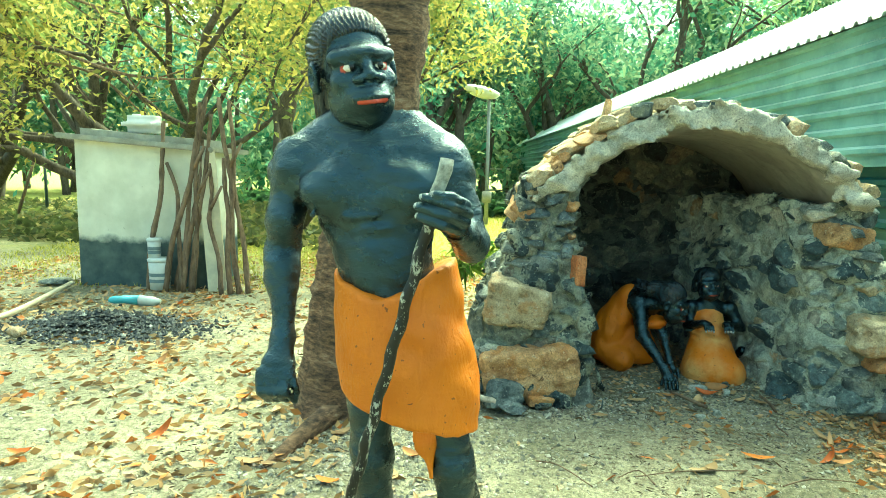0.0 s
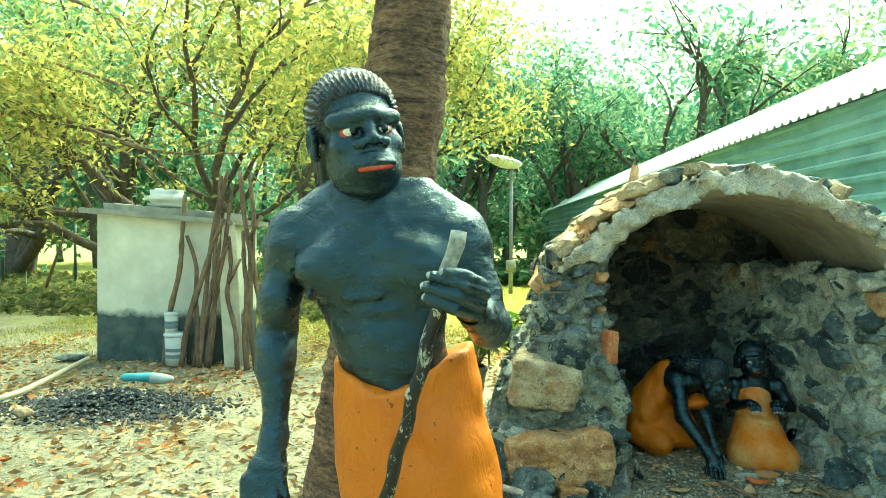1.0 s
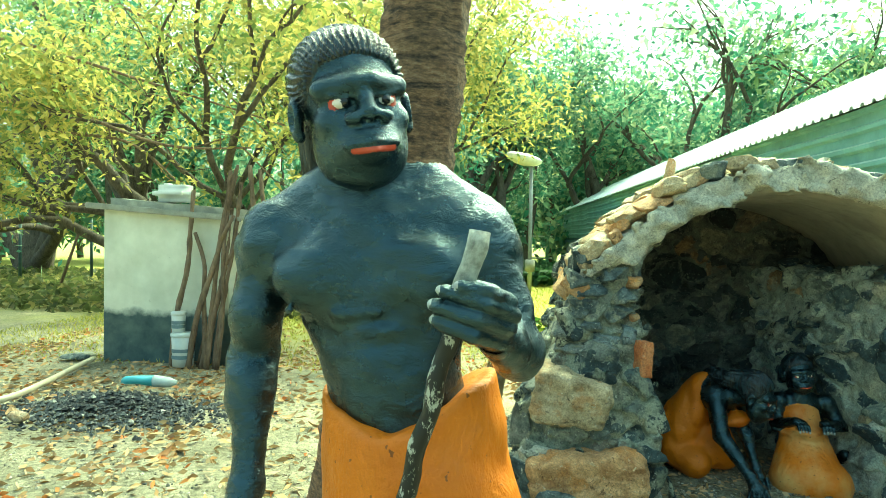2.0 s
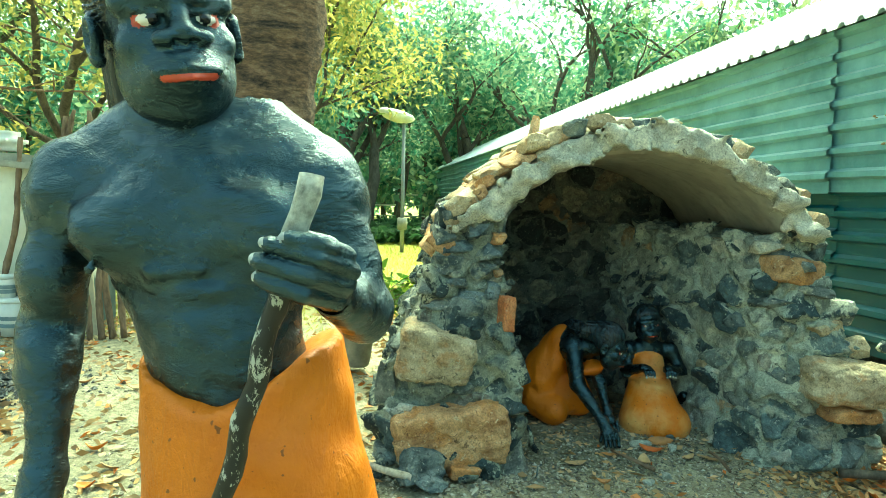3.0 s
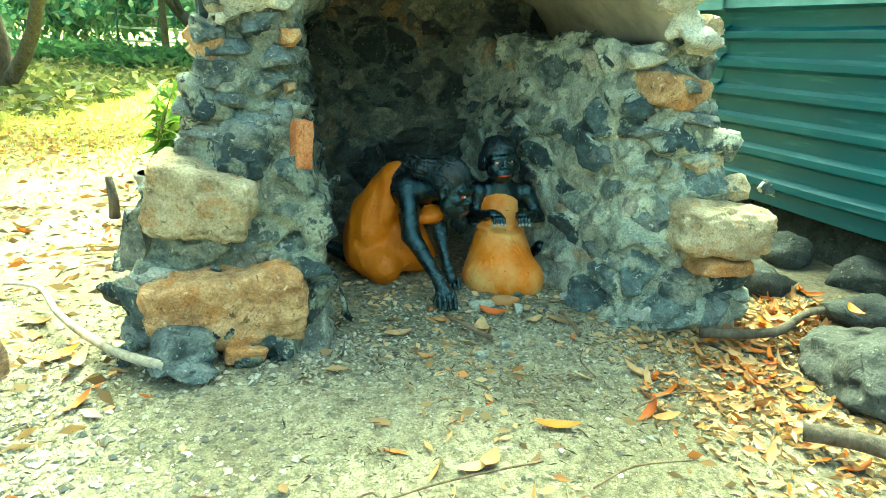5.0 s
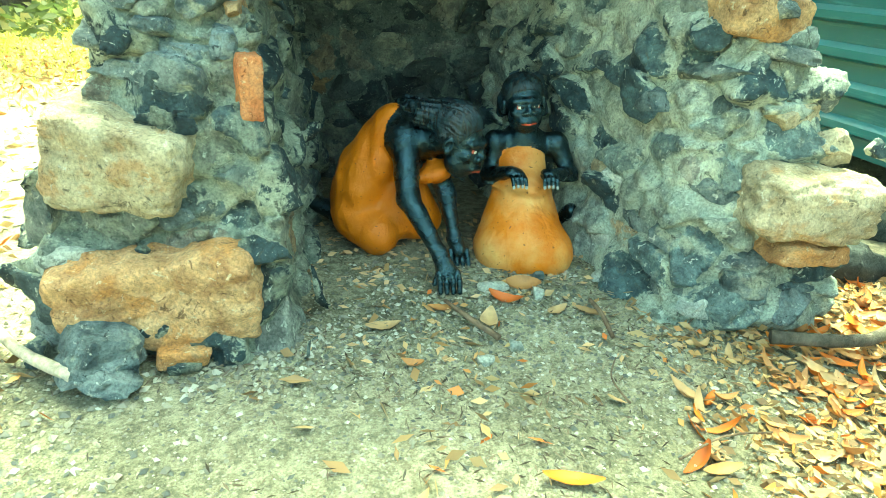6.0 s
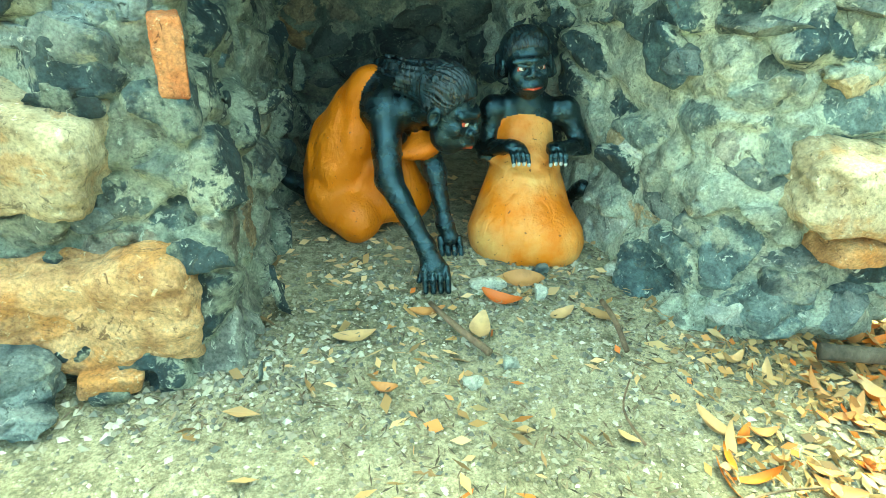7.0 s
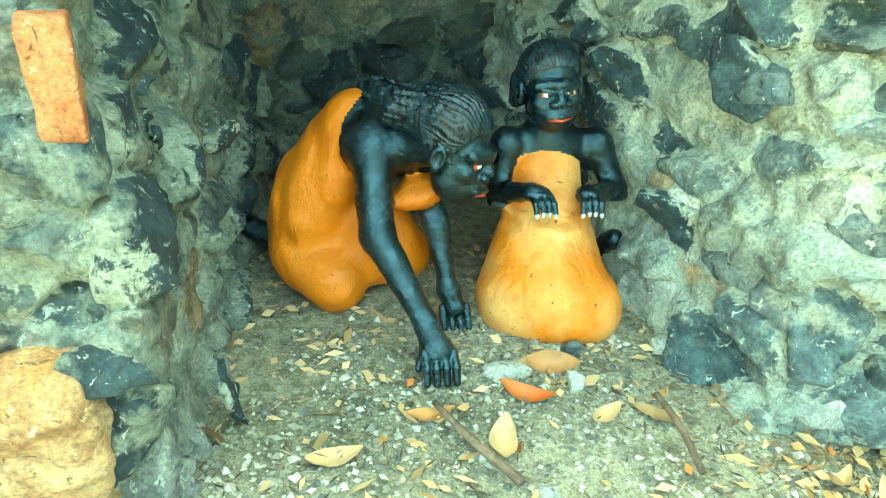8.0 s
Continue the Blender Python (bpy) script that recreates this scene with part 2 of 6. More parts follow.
def stone_mat(name, dark, light, fleck, patch, rubble=0.0, bump=1.0):
    """Broken stone; rubble, the lightness of its stones, shows the stones of the wall (mesh attributes joint and tone) between smears of mortar."""
    def build(t, b):
        p = world_place(t)
        broad = grain(t, p, 9, 5, 0.6, 0.5)
        base = ramp(t, broad, [(0.38, dark), (0.6, light)])
        if rubble:
            joint, tone = t.nodes.new("ShaderNodeAttribute"), t.nodes.new("ShaderNodeAttribute")
            joint.attribute_name, tone.attribute_name = "joint", "tone"
            piece = ramp(t, tone.outputs["Fac"], [(0.0, (0.035, 0.055, 0.062)), (0.26, (0.055, 0.085, 0.095)), (0.40, (0.14, 0.18, 0.18)), (0.55, (0.30, 0.32, 0.27)), (0.72, (0.46, 0.45, 0.35)), (0.86, (0.36, 0.37, 0.33)), (1.0, (0.45, 0.30, 0.16))])
            piece = mix(t, 1.0, piece, ramp(t, grain(t, p, 16, 6, 0.6, 0.8), [(0.34, tuple(rubble * x for x in (0.5, 0.52, 0.54))), (0.5, (rubble, rubble, rubble)), (0.66, tuple(rubble * x for x in (1.7, 1.68, 1.6)))]), "MULTIPLY")
            ragged = math_node(t, "ADD", joint.outputs["Fac"], math_node(t, "MULTIPLY", math_node(t, "SUBTRACT", grain(t, p, 19, 6, 0.65, 0.5), 0.56), 0.18))
            base = mix(t, ramp(t, ragged, [(0.012, (0, 0, 0)), (0.022, (1, 1, 1))]), base, piece)
        base = mix(t, ramp(t, grain(t, p, 6.5, 6, 0.65), [(0.54, (0, 0, 0)), (0.62, (0.8, 0.8, 0.8))]), base, patch)
        base = mix(t, ramp(t, grain(t, p, 38, 6, 0.7, 0.6), [(0.6, (0, 0, 0)), (0.65, (0.9, 0.9, 0.9))]), base, fleck)
        base = mix(t, ramp(t, grain(t, p, 21, 7, 0.75, 1.2), [(0.36, (0.85, 0.85, 0.85)), (0.41, (0, 0, 0))]), base, tuple(0.35 * x for x in dark))
        base = mix(t, 1.0, base, ramp(t, grain(t, p, 110, 5, 0.7), [(0.34, (0.6, 0.61, 0.62)), (0.5, (1, 1, 1)), (0.66, (1.3, 1.3, 1.28))]), "MULTIPLY")
        base = mix(t, 1.0, base, ramp(t, by_object(t), [(0, (0.74, 0.77, 0.78)), (0.5, (1, 1, 1)), (1, (1.0, 0.94, 0.84))]), "MULTIPLY")
        t.links.new(base, b.inputs["Base Color"])
        b.inputs["Roughness"].default_value = 0.8
        h = mix(t, 0.3, grain(t, p, 20, 8, 0.65, 0.8), grain(t, p, 85, 6, 0.7))
        relief(t, b, h, bump, 0.03)
    return material(name, build)


MORTAR = stone_mat("rubble mortar", (0.40, 0.42, 0.34), (0.74, 0.74, 0.58), (0.80, 0.80, 0.68), (0.58, 0.58, 0.45), 1.15)
# darker mortar and stones for the left pier
PIER_MORTAR = stone_mat("darker rubble mortar", (0.19, 0.21, 0.165), (0.50, 0.50, 0.38), (0.70, 0.70, 0.58), (0.36, 0.37, 0.28), 0.75)
# darker copy of MORTAR: shade deep in the cave painted into the colour
SHADED_RUBBLE = stone_mat("rubble mortar darkened for cave shade", (0.05, 0.065, 0.06), (0.15, 0.17, 0.145), (0.3, 0.31, 0.27), (0.10, 0.115, 0.10), 0.4)
GREY_STONE = stone_mat("blue grey stone", (0.05, 0.072, 0.08), (0.25, 0.29, 0.285), (0.55, 0.56, 0.5), (0.42, 0.43, 0.34))
BUFF_STONE = stone_mat("buff stone", (0.36, 0.28, 0.17), (0.60, 0.50, 0.33), (0.68, 0.62, 0.48), (0.50, 0.30, 0.14), bump=0.8)
RUST_STONE = stone_mat("rust stained stone", (0.36, 0.19, 0.08), (0.64, 0.41, 0.21), (0.70, 0.58, 0.38), (0.55, 0.27, 0.09), bump=0.9)
RED_BRICK = stone_mat("worn red brick", (0.36, 0.11, 0.04), (0.54, 0.22, 0.09), (0.62, 0.48, 0.32), (0.48, 0.24, 0.12), bump=0.7)
CONCRETE = stone_mat("rough concrete", (0.36, 0.37, 0.32), (0.66, 0.65, 0.55), (0.74, 0.74, 0.66), (0.5, 0.49, 0.41), bump=0.9)

# dark grey slab stone, used too where shade is painted into stones
SHADED_DARK_STONE = stone_mat("dark stone and stone darkened for shade", (0.02, 0.026, 0.027), (0.075, 0.088, 0.084), (0.2, 0.21, 0.18), (0.06, 0.068, 0.062))


def plaster_build(t, b):
    p = world_place(t)
    c = ramp(t, grain(t, p, 2.2, 6), [(0.35, (0.30, 0.28, 0.23)), (0.7, (0.48, 0.45, 0.37))])
    c = mix(t, ramp(t, grain(t, p, 14, 6), [(0.5, (0, 0, 0)), (0.75, (0.5, 0.5, 0.5))]), c, (0.16, 0.16, 0.14))
    t.links.new(c, b.inputs["Base Color"])
    b.inputs["Roughness"].default_value = 0.9
    relief(t, b, grain(t, p, 18, 8, 0.65), 0.4, 0.01)


PLASTER = material("vault plaster", plaster_build)


def ground_build(t, b):
    p = world_place(t)
    sand = ramp(t, grain(t, p, 1.3, 6, 0.6), [(0.36, (0.21, 0.195, 0.125)), (0.5, (0.33, 0.305, 0.205)), (0.64, (0.45, 0.405, 0.275))])
    sand = mix(t, ramp(t, grain(t, p, 26, 8, 0.75), [(0.42, (0, 0, 0)), (0.56, (1, 1, 1))]), mix(t, 1.0, sand, (0.5, 0.5, 0.48), "MULTIPLY"), sand)
    chips = cells(t, p, 55)
    sand = mix(t, ramp(t, chips.outputs["Distance"], [(0.15, (0.35, 0.35, 0.35)), (0.35, (0, 0, 0))]), sand, ramp(t, chips.outputs["Color"], [(0.2, (0.16, 0.16, 0.13)), (0.5, (0.45, 0.40, 0.28)), (0.8, (0.6, 0.56, 0.45))]))
    sand = mix(t, 1.0, sand, ramp(t, grain(t, p, 140, 6, 0.8), [(0.36, (0.5, 0.5, 0.48)), (0.5, (1, 1, 1)), (0.64, (1.35, 1.35, 1.35))]), "MULTIPLY")
    grass = ramp(t, grain(t, p, 7, 8, 0.7), [(0.3, (0.17, 0.19, 0.04)), (0.55, (0.38, 0.37, 0.08)), (0.75, (0.54, 0.48, 0.15))])
    s = t.nodes.new("ShaderNodeSeparateXYZ")
    t.links.new(p, s.inputs[0])
    rag = math_node(t, "MULTIPLY", math_node(t, "SUBTRACT", grain(t, p, 0.7, 6), 0.5), 5.0)
    far = math_node(t, "ADD", s.outputs[1], rag)
    left = math_node(t, "MULTIPLY", math_node(t, "MINIMUM", math_node(t, "ADD", s.outputs[0], 2.0), 0.0), -0.35)
    far = math_node(t, "SUBTRACT", far, left)
    lawn = ramp(t, math_node(t, "DIVIDE", far, 20.0), [(0.33, (0, 0, 0)), (0.5, (1, 1, 1))])
    c = mix(t, lawn, sand, grass)
    # leaf mould where the drift lies
    edge = math_node(t, "ADD", math_node(t, "SUBTRACT", s.outputs[0], math_node(t, "MULTIPLY", s.outputs[1], 0.25)), math_node(t, "MULTIPLY", math_node(t, "SUBTRACT", grain(t, p, 3.5, 6, 0.65), 0.5), 1.1))
    mould = ramp(t, math_node(t, "DIVIDE", edge, 4.0), [(0.33, (0, 0, 0)), (0.46, (0.85, 0.85, 0.85))])
    c = mix(t, mould, c, ramp(t, grain(t, p, 30, 6, 0.7), [(0.35, (0.05, 0.045, 0.032)), (0.65, (0.2, 0.175, 0.12))]))
    t.links.new(c, b.inputs["Base Color"])
    b.inputs["Roughness"].default_value = 0.95
    h = mix(t, 0.15, mix(t, 0.5, grain(t, p, 12, 8, 0.7), grain(t, p, 70, 8, 0.75)), chips.outputs["Distance"])
    relief(t, b, h, 0.9, 0.025)


GROUND = material("dry dirt and lawn", ground_build)


def paint_build(t, b):
    p = coords(t, (1, 1, 1.4))
    worn = ramp(t, grain(t, p, 5, 8, 0.7, 0.6), [(0.46, (0, 0, 0)), (0.6, (0.6, 0.6, 0.6))])
    c = mix(t, worn, (0.002, 0.004, 0.005), (0.008, 0.016, 0.021))
    strokes = node(t, "ShaderNodeTexNoise", Scale=16, Detail=6, Roughness=0.7, Distortion=1.0)
    t.links.new(coords(t, (1, 1, 1.5)), strokes.inputs["Vector"])
    scuff = mix(t, 0.35, grain(t, coords(t, (1, 1, 1.6)), 26, 6, 0.75, 0.8), grain(t, coords(t), 6, 4, 0.6))
    c = mix(t, ramp(t, scuff, [(0.56, (0, 0, 0)), (0.68, (0.3, 0.3, 0.3))]), c, (0.06, 0.10, 0.125))
    t.links.new(c, b.inputs["Base Color"])
    r = ramp(t, grain(t, p, 9, 6, 0.65), [(0.38, (0.14, 0.14, 0.14)), (0.62, (0.36, 0.36, 0.36))])
    t.links.new(r, b.inputs["Roughness"])
    b.inputs["Specular IOR Level"].default_value = 1.0
    b.inputs["Specular Tint"].default_value = (0.55, 0.85, 1.0, 1)
    relief(t, b, mix(t, 0.35, strokes.outputs[0], grain(t, coords(t, (1, 1, 1.5)), 55, 5)), 0.8, 0.013)


BLACK_PAINT = material("black enamel paint", paint_build)


def hair_build(t, b):
    w = node(t, "ShaderNodeTexNoise", Scale=9, Detail=4, Roughness=0.6, Distortion=0.4)
    t.links.new(coords(t, (7, 7, 1.2)), w.inputs["Vector"])
    c = ramp(t, w.outputs[0], [(0.4, (0.003, 0.006, 0.008)), (0.65, (0.02, 0.036, 0.045))])
    t.links.new(c, b.inputs["Base Color"])
    b.inputs["Roughness"].default_value = 0.26
    relief(t, b, w.outputs[0], 0.6, 0.008)


BLACK_HAIR = material("black painted hair", hair_build)


def cloth_build(t, b, faded=0.0):
    p = coords(t)
    c = ramp(t, grain(t, p, 4, 6), [(0.3, (0.55, 0.14, 0.003)), (0.7, (0.72, 0.215, 0.006))])
    if faded:
        c = mix(t, ramp(t, grain(t, p, 5, 6), [(0.4, (0, 0, 0)), (0.65, (faded, faded, faded))]), c, (0.74, 0.46, 0.16))
    c = mix(t, ramp(t, grain(t, p, 75, 3, 0.4), [(0.7, (0, 0, 0)), (0.73, (0.8, 0.8, 0.8))]), c, (0.12, 0.045, 0.01))
    t.links.new(c, b.inputs["Base Color"])
    b.inputs["Roughness"].default_value = 0.55
    w = node(t, "ShaderNodeTexNoise", Scale=10, Detail=5, Roughness=0.6, Distortion=0.8)
    t.links.new(coords(t, (2, 2, 0.8)), w.inputs["Vector"])
    relief(t, b, mix(t, 0.3, w.outputs[0], grain(t, p, 60, 6)), 0.6, 0.025)


ORANGE_CLOTH = material("orange painted cloth", cloth_build)
FADED_CLOTH = material("faded orange painted cloth", lambda t, b: cloth_build(t, b, 0.75))


def plain(name, colour, rough=0.6, metal=0.0, vary=0.25, scale=12, bump=0.2):
    def build(t, b):
        p = coords(t)
        dark = tuple(x * (1 - vary) for x in colour)
        t.links.new(ramp(t, grain(t, p, scale, 6, 0.65), [(0.3, dark), (0.7, colour)]), b.inputs["Base Color"])
        b.inputs["Roughness"].default_value = rough
        b.inputs["Metallic"].default_value = metal
        relief(t, b, grain(t, p, scale * 5, 6), bump, 0.006)
    return material(name, build)


LIP_RED = plain("red lip paint", (0.5, 0.07, 0.035), 0.4)
EYE_WHITE = plain("white eye paint", (0.8, 0.72, 0.62), 0.3, vary=0.1)
EYE_DARK = plain("black pupil paint", (0.01, 0.01, 0.01), 0.2)
NAIL = plain("white nail paint", (0.5, 0.52, 0.5), 0.45, vary=0.5, scale=60)


def sheet_build(t, b):
    p = world_place(t)
    c = ramp(t, grain(t, p, 1.2, 5), [(0.3, (0.005, 0.06, 0.078)), (0.7, (0.011, 0.092, 0.114))])
    streak = node(t, "ShaderNodeTexNoise", Scale=3, Detail=6, Roughness=0.7)
    m = node(t, "ShaderNodeMapping")
    m.inputs["Scale"].default_value = (1, 0.6, 8)
    t.links.new(p, m.inputs["Vector"])
    t.links.new(m.outputs[0], streak.inputs["Vector"])
    c = mix(t, ramp(t, streak.outputs[0], [(0.55, (0, 0, 0)), (0.8, (0.45, 0.45, 0.45))]), c, (0.16, 0.32, 0.33))
    t.links.new(c, b.inputs["Base Color"])
    b.inputs["Roughness"].default_value = 0.38
    b.inputs["Metallic"].default_value = 0.0
    relief(t, b, grain(t, p, 6, 4), 0.12, 0.02)


SHEET = material("teal painted steel sheet", sheet_build)


# SHEET made paler: the sky the upper sheets reflect, put into colour
def skylit_sheet_build(t, b):
    sheet_build(t, b)
    link = b.inputs["Base Color"].links[0]
    c = mix(t, ramp(t, grain(t, world_place(t), 1.6, 6, 0.65), [(0.35, (0.4, 0.4, 0.4)), (0.6, (0.85, 0.85, 0.85))]), link.from_socket, (0.27, 0.47, 0.48))
    t.links.new(c, b.inputs["Base Color"])
    b.inputs["Roughness"].default_value = 0.3


SKYLIT_SHEET = material("teal steel sheet paled for sky reflection", skylit_sheet_build)
ROOF_SHEET = plain("pale galvanised roof sheet", (0.62, 0.68, 0.66), 0.45, 0.2, 0.15, 3)
RUST = plain("rusty dry debris", (0.3, 0.2, 0.09), 0.9)


def bark_build(t, b, dark=(0.022, 0.016, 0.012), light=(0.135, 0.095, 0.06), stretch=(1, 1, 2.2)):
    p = coords(t, stretch)
    n = mix(t, 0.45, grain(t, p, 7, 9, 0.7, 0.3), grain(t, p, 34, 7, 0.7))
    c = ramp(t, n, [(0.38, dark), (0.54, light), (0.66, tuple(min(1, 1.5 * x) for x in light))])
    t.links.new(c, b.inputs["Base Color"])
    b.inputs["Roughness"].default_value = 0.95
    relief(t, b, n, 1.0, 0.03)


def ringed_bark_build(t, b):
    bands = grain(t, coords(t, (1, 1, 5)), 3.4, 7, 0.7, 1.2)
    flakes = grain(t, coords(t, (1, 1, 2.5)), 22, 7, 0.7)
    n = mix(t, 0.5, bands, flakes)
    c = ramp(t, n, [(0.38, (0.02, 0.014, 0.01)), (0.48, (0.12, 0.075, 0.045)), (0.56, (0.24, 0.145, 0.08)), (0.66, (0.36, 0.27, 0.18))])
    c = mix(t, ramp(t, grain(t, coords(t), 3.0, 5), [(0.45, (0, 0, 0)), (0.62, (0.7, 0.7, 0.7))]), c, mix(t, 1.0, c, (0.75, 0.82, 0.85), "MULTIPLY"))
    t.links.new(c, b.inputs["Base Color"])
    b.inputs["Roughness"].default_value = 0.92
    relief(t, b, n, 1.0, 0.03)


BARK = material("ringed grey brown bark", ringed_bark_build)
DARK_BARK = material("dark tree bark", lambda t, b: bark_build(t, b, (0.035, 0.03, 0.022), (0.12, 0.1, 0.075), (1, 1, 0.4)))
LOG = material("dry grey brown log", lambda t, b: bark_build(t, b, (0.08, 0.055, 0.035), (0.22, 0.155, 0.10), (1, 1, 0.3)))
PALE_WOOD = material("bleached dry wood", lambda t, b: bark_build(t, b, (0.24, 0.21, 0.16), (0.5, 0.45, 0.36), (1, 1, 0.5)))


def leaf_mat(name, stops, through_light=0.6):
    def build(t, b):
        c = ramp(t, by_island(t), stops)
        t.links.new(c, b.inputs["Base Color"])
        b.inputs["Roughness"].default_value = 0.55
        tr = t.nodes.new("ShaderNodeBsdfTranslucent")
        t.links.new(c, tr.inputs[0])
        m = t.nodes.new("ShaderNodeMixShader")
        m.inputs[0].default_value = through_light
        t.links.new(b.outputs[0], m.inputs[1])
        t.links.new(tr.outputs[0], m.inputs[2])
        t.links.new(m.outputs[0], t.nodes["Material Output"].inputs[0])
    return material(name, build)


LEAF_GREEN = leaf_mat("mid green leaves", [(0, (0.08, 0.19, 0.08)), (0.5, (0.21, 0.31, 0.14)), (1, (0.42, 0.48, 0.22))])
LEAF_TEAL = leaf_mat("deep green leaves", [(0, (0.06, 0.19, 0.12)), (0.6, (0.18, 0.31, 0.19)), (1, (0.38, 0.46, 0.26))])
LEAF_YELLOW = leaf_mat("yellow green leaves", [(0, (0.14, 0.22, 0.07)), (0.45, (0.36, 0.36, 0.11)), (1, (0.64, 0.53, 0.17))])
LEAF_DRY = leaf_mat("dry fallen leaves", [(0, (0.18, 0.11, 0.05)), (0.35, (0.42, 0.27, 0.12)), (0.6, (0.55, 0.40, 0.2)), (0.88, (0.5, 0.27, 0.09)), (1, (0.56, 0.15, 0.02))], 0.1)
LEAF_PALE = leaf_mat("tan fallen leaf", [(0, (0.6, 0.4, 0.2)), (1, (0.62, 0.42, 0.22))], 0.1)
HEDGE_LEAF = leaf_mat("low ground cover leaves", [(0, (0.04, 0.10, 0.04)), (1, (0.13, 0.22, 0.08))])
GRASS_BLADE = leaf_mat("yellow green grass", [(0, (0.28, 0.30, 0.05)), (0.6, (0.48, 0.45, 0.09)), (1, (0.6, 0.52, 0.18))])

# ---- ground ----
def ground_height(x, y):
    p = np.stack([x, y, np.zeros_like(x)], -1)
    near = np.exp(-((x - 1.0) ** 2 + (y - 3.0) ** 2) / 60.0)
    return (0.018 * fnoise(p, 0.7, 4, 5) + 0.03 * fnoise(p, 2.5, 2, 9)) * near - 0.012


def build_ground():
    s = np.linspace(-1, 1, 321)
    warp = lambda c: np.sign(c) * (np.abs(c) * 5.0 + 395 * np.abs(c) ** 7)
    gx, gy = np.meshgrid(1.0 + warp(s), 3.0 + warp(s), indexing="ij")
    v = np.stack([gx, gy, ground_height(gx, gy)], -1).reshape(-1, 3)
    n = len(s)
    i = (np.arange(n - 1)[:, None] * n + np.arange(n - 1)[None, :]).ravel()
    f = np.stack([i, i + n, i + n + 1, i + 1], 1)
    tagged(part("ground", (v, f), GROUND), "pale dry dirt ground with fallen leaves and yellow lawn", "ground", kind="structure")


build_ground()

# ---- sheet metal shed: its wall runs along this line ----
WALL_AT, WALL_WAY = Vector((3.75, 3.75, 0)), Vector((-0.1, 1.0, 0)).normalized()
WALL_OUT = Vector((WALL_WAY.y, -WALL_WAY.x, 0))          # away from the cave


def on_wall(s, out, z):
    return WALL_AT + WALL_WAY * s + WALL_OUT * out + Vector((0, 0, z))


def rib_sheet(z0, z1, s0, s1, out, steps=40, pitch=0.178, depth=0.042, seed=0):
    """Steel sheet with lengthwise ribs, 2 mm thick."""
    prof = []
    z = z0
    while z < z1 - 0.01:
        for dz, d in ((0, 0), (0.092, 0.0), (0.112, depth), (0.152, depth)):
            if z + dz < z1:
                prof.append((z + dz, d))
        z += pitch
    prof.append((z1, 0))
    v, f = [], []
    for i in range(steps + 1):
        s = s0 + (s1 - s0) * i / steps
        dent = 0.012 * math.sin(s * 1.7 + seed) + 0.006 * math.sin(s * 5.1 + 2 * seed)
        sag = 0.010 * math.sin(s * 0.9 + seed * 3)
        for zz, d in prof:
            v.append(on_wall(s, out - d + dent, zz + sag))
    m = len(prof)
    for i in range(steps):
        for j in range(m - 1):
            a = i * m + j
            f.append((a, a + m, a + m + 1, a + 1))
    return v, f


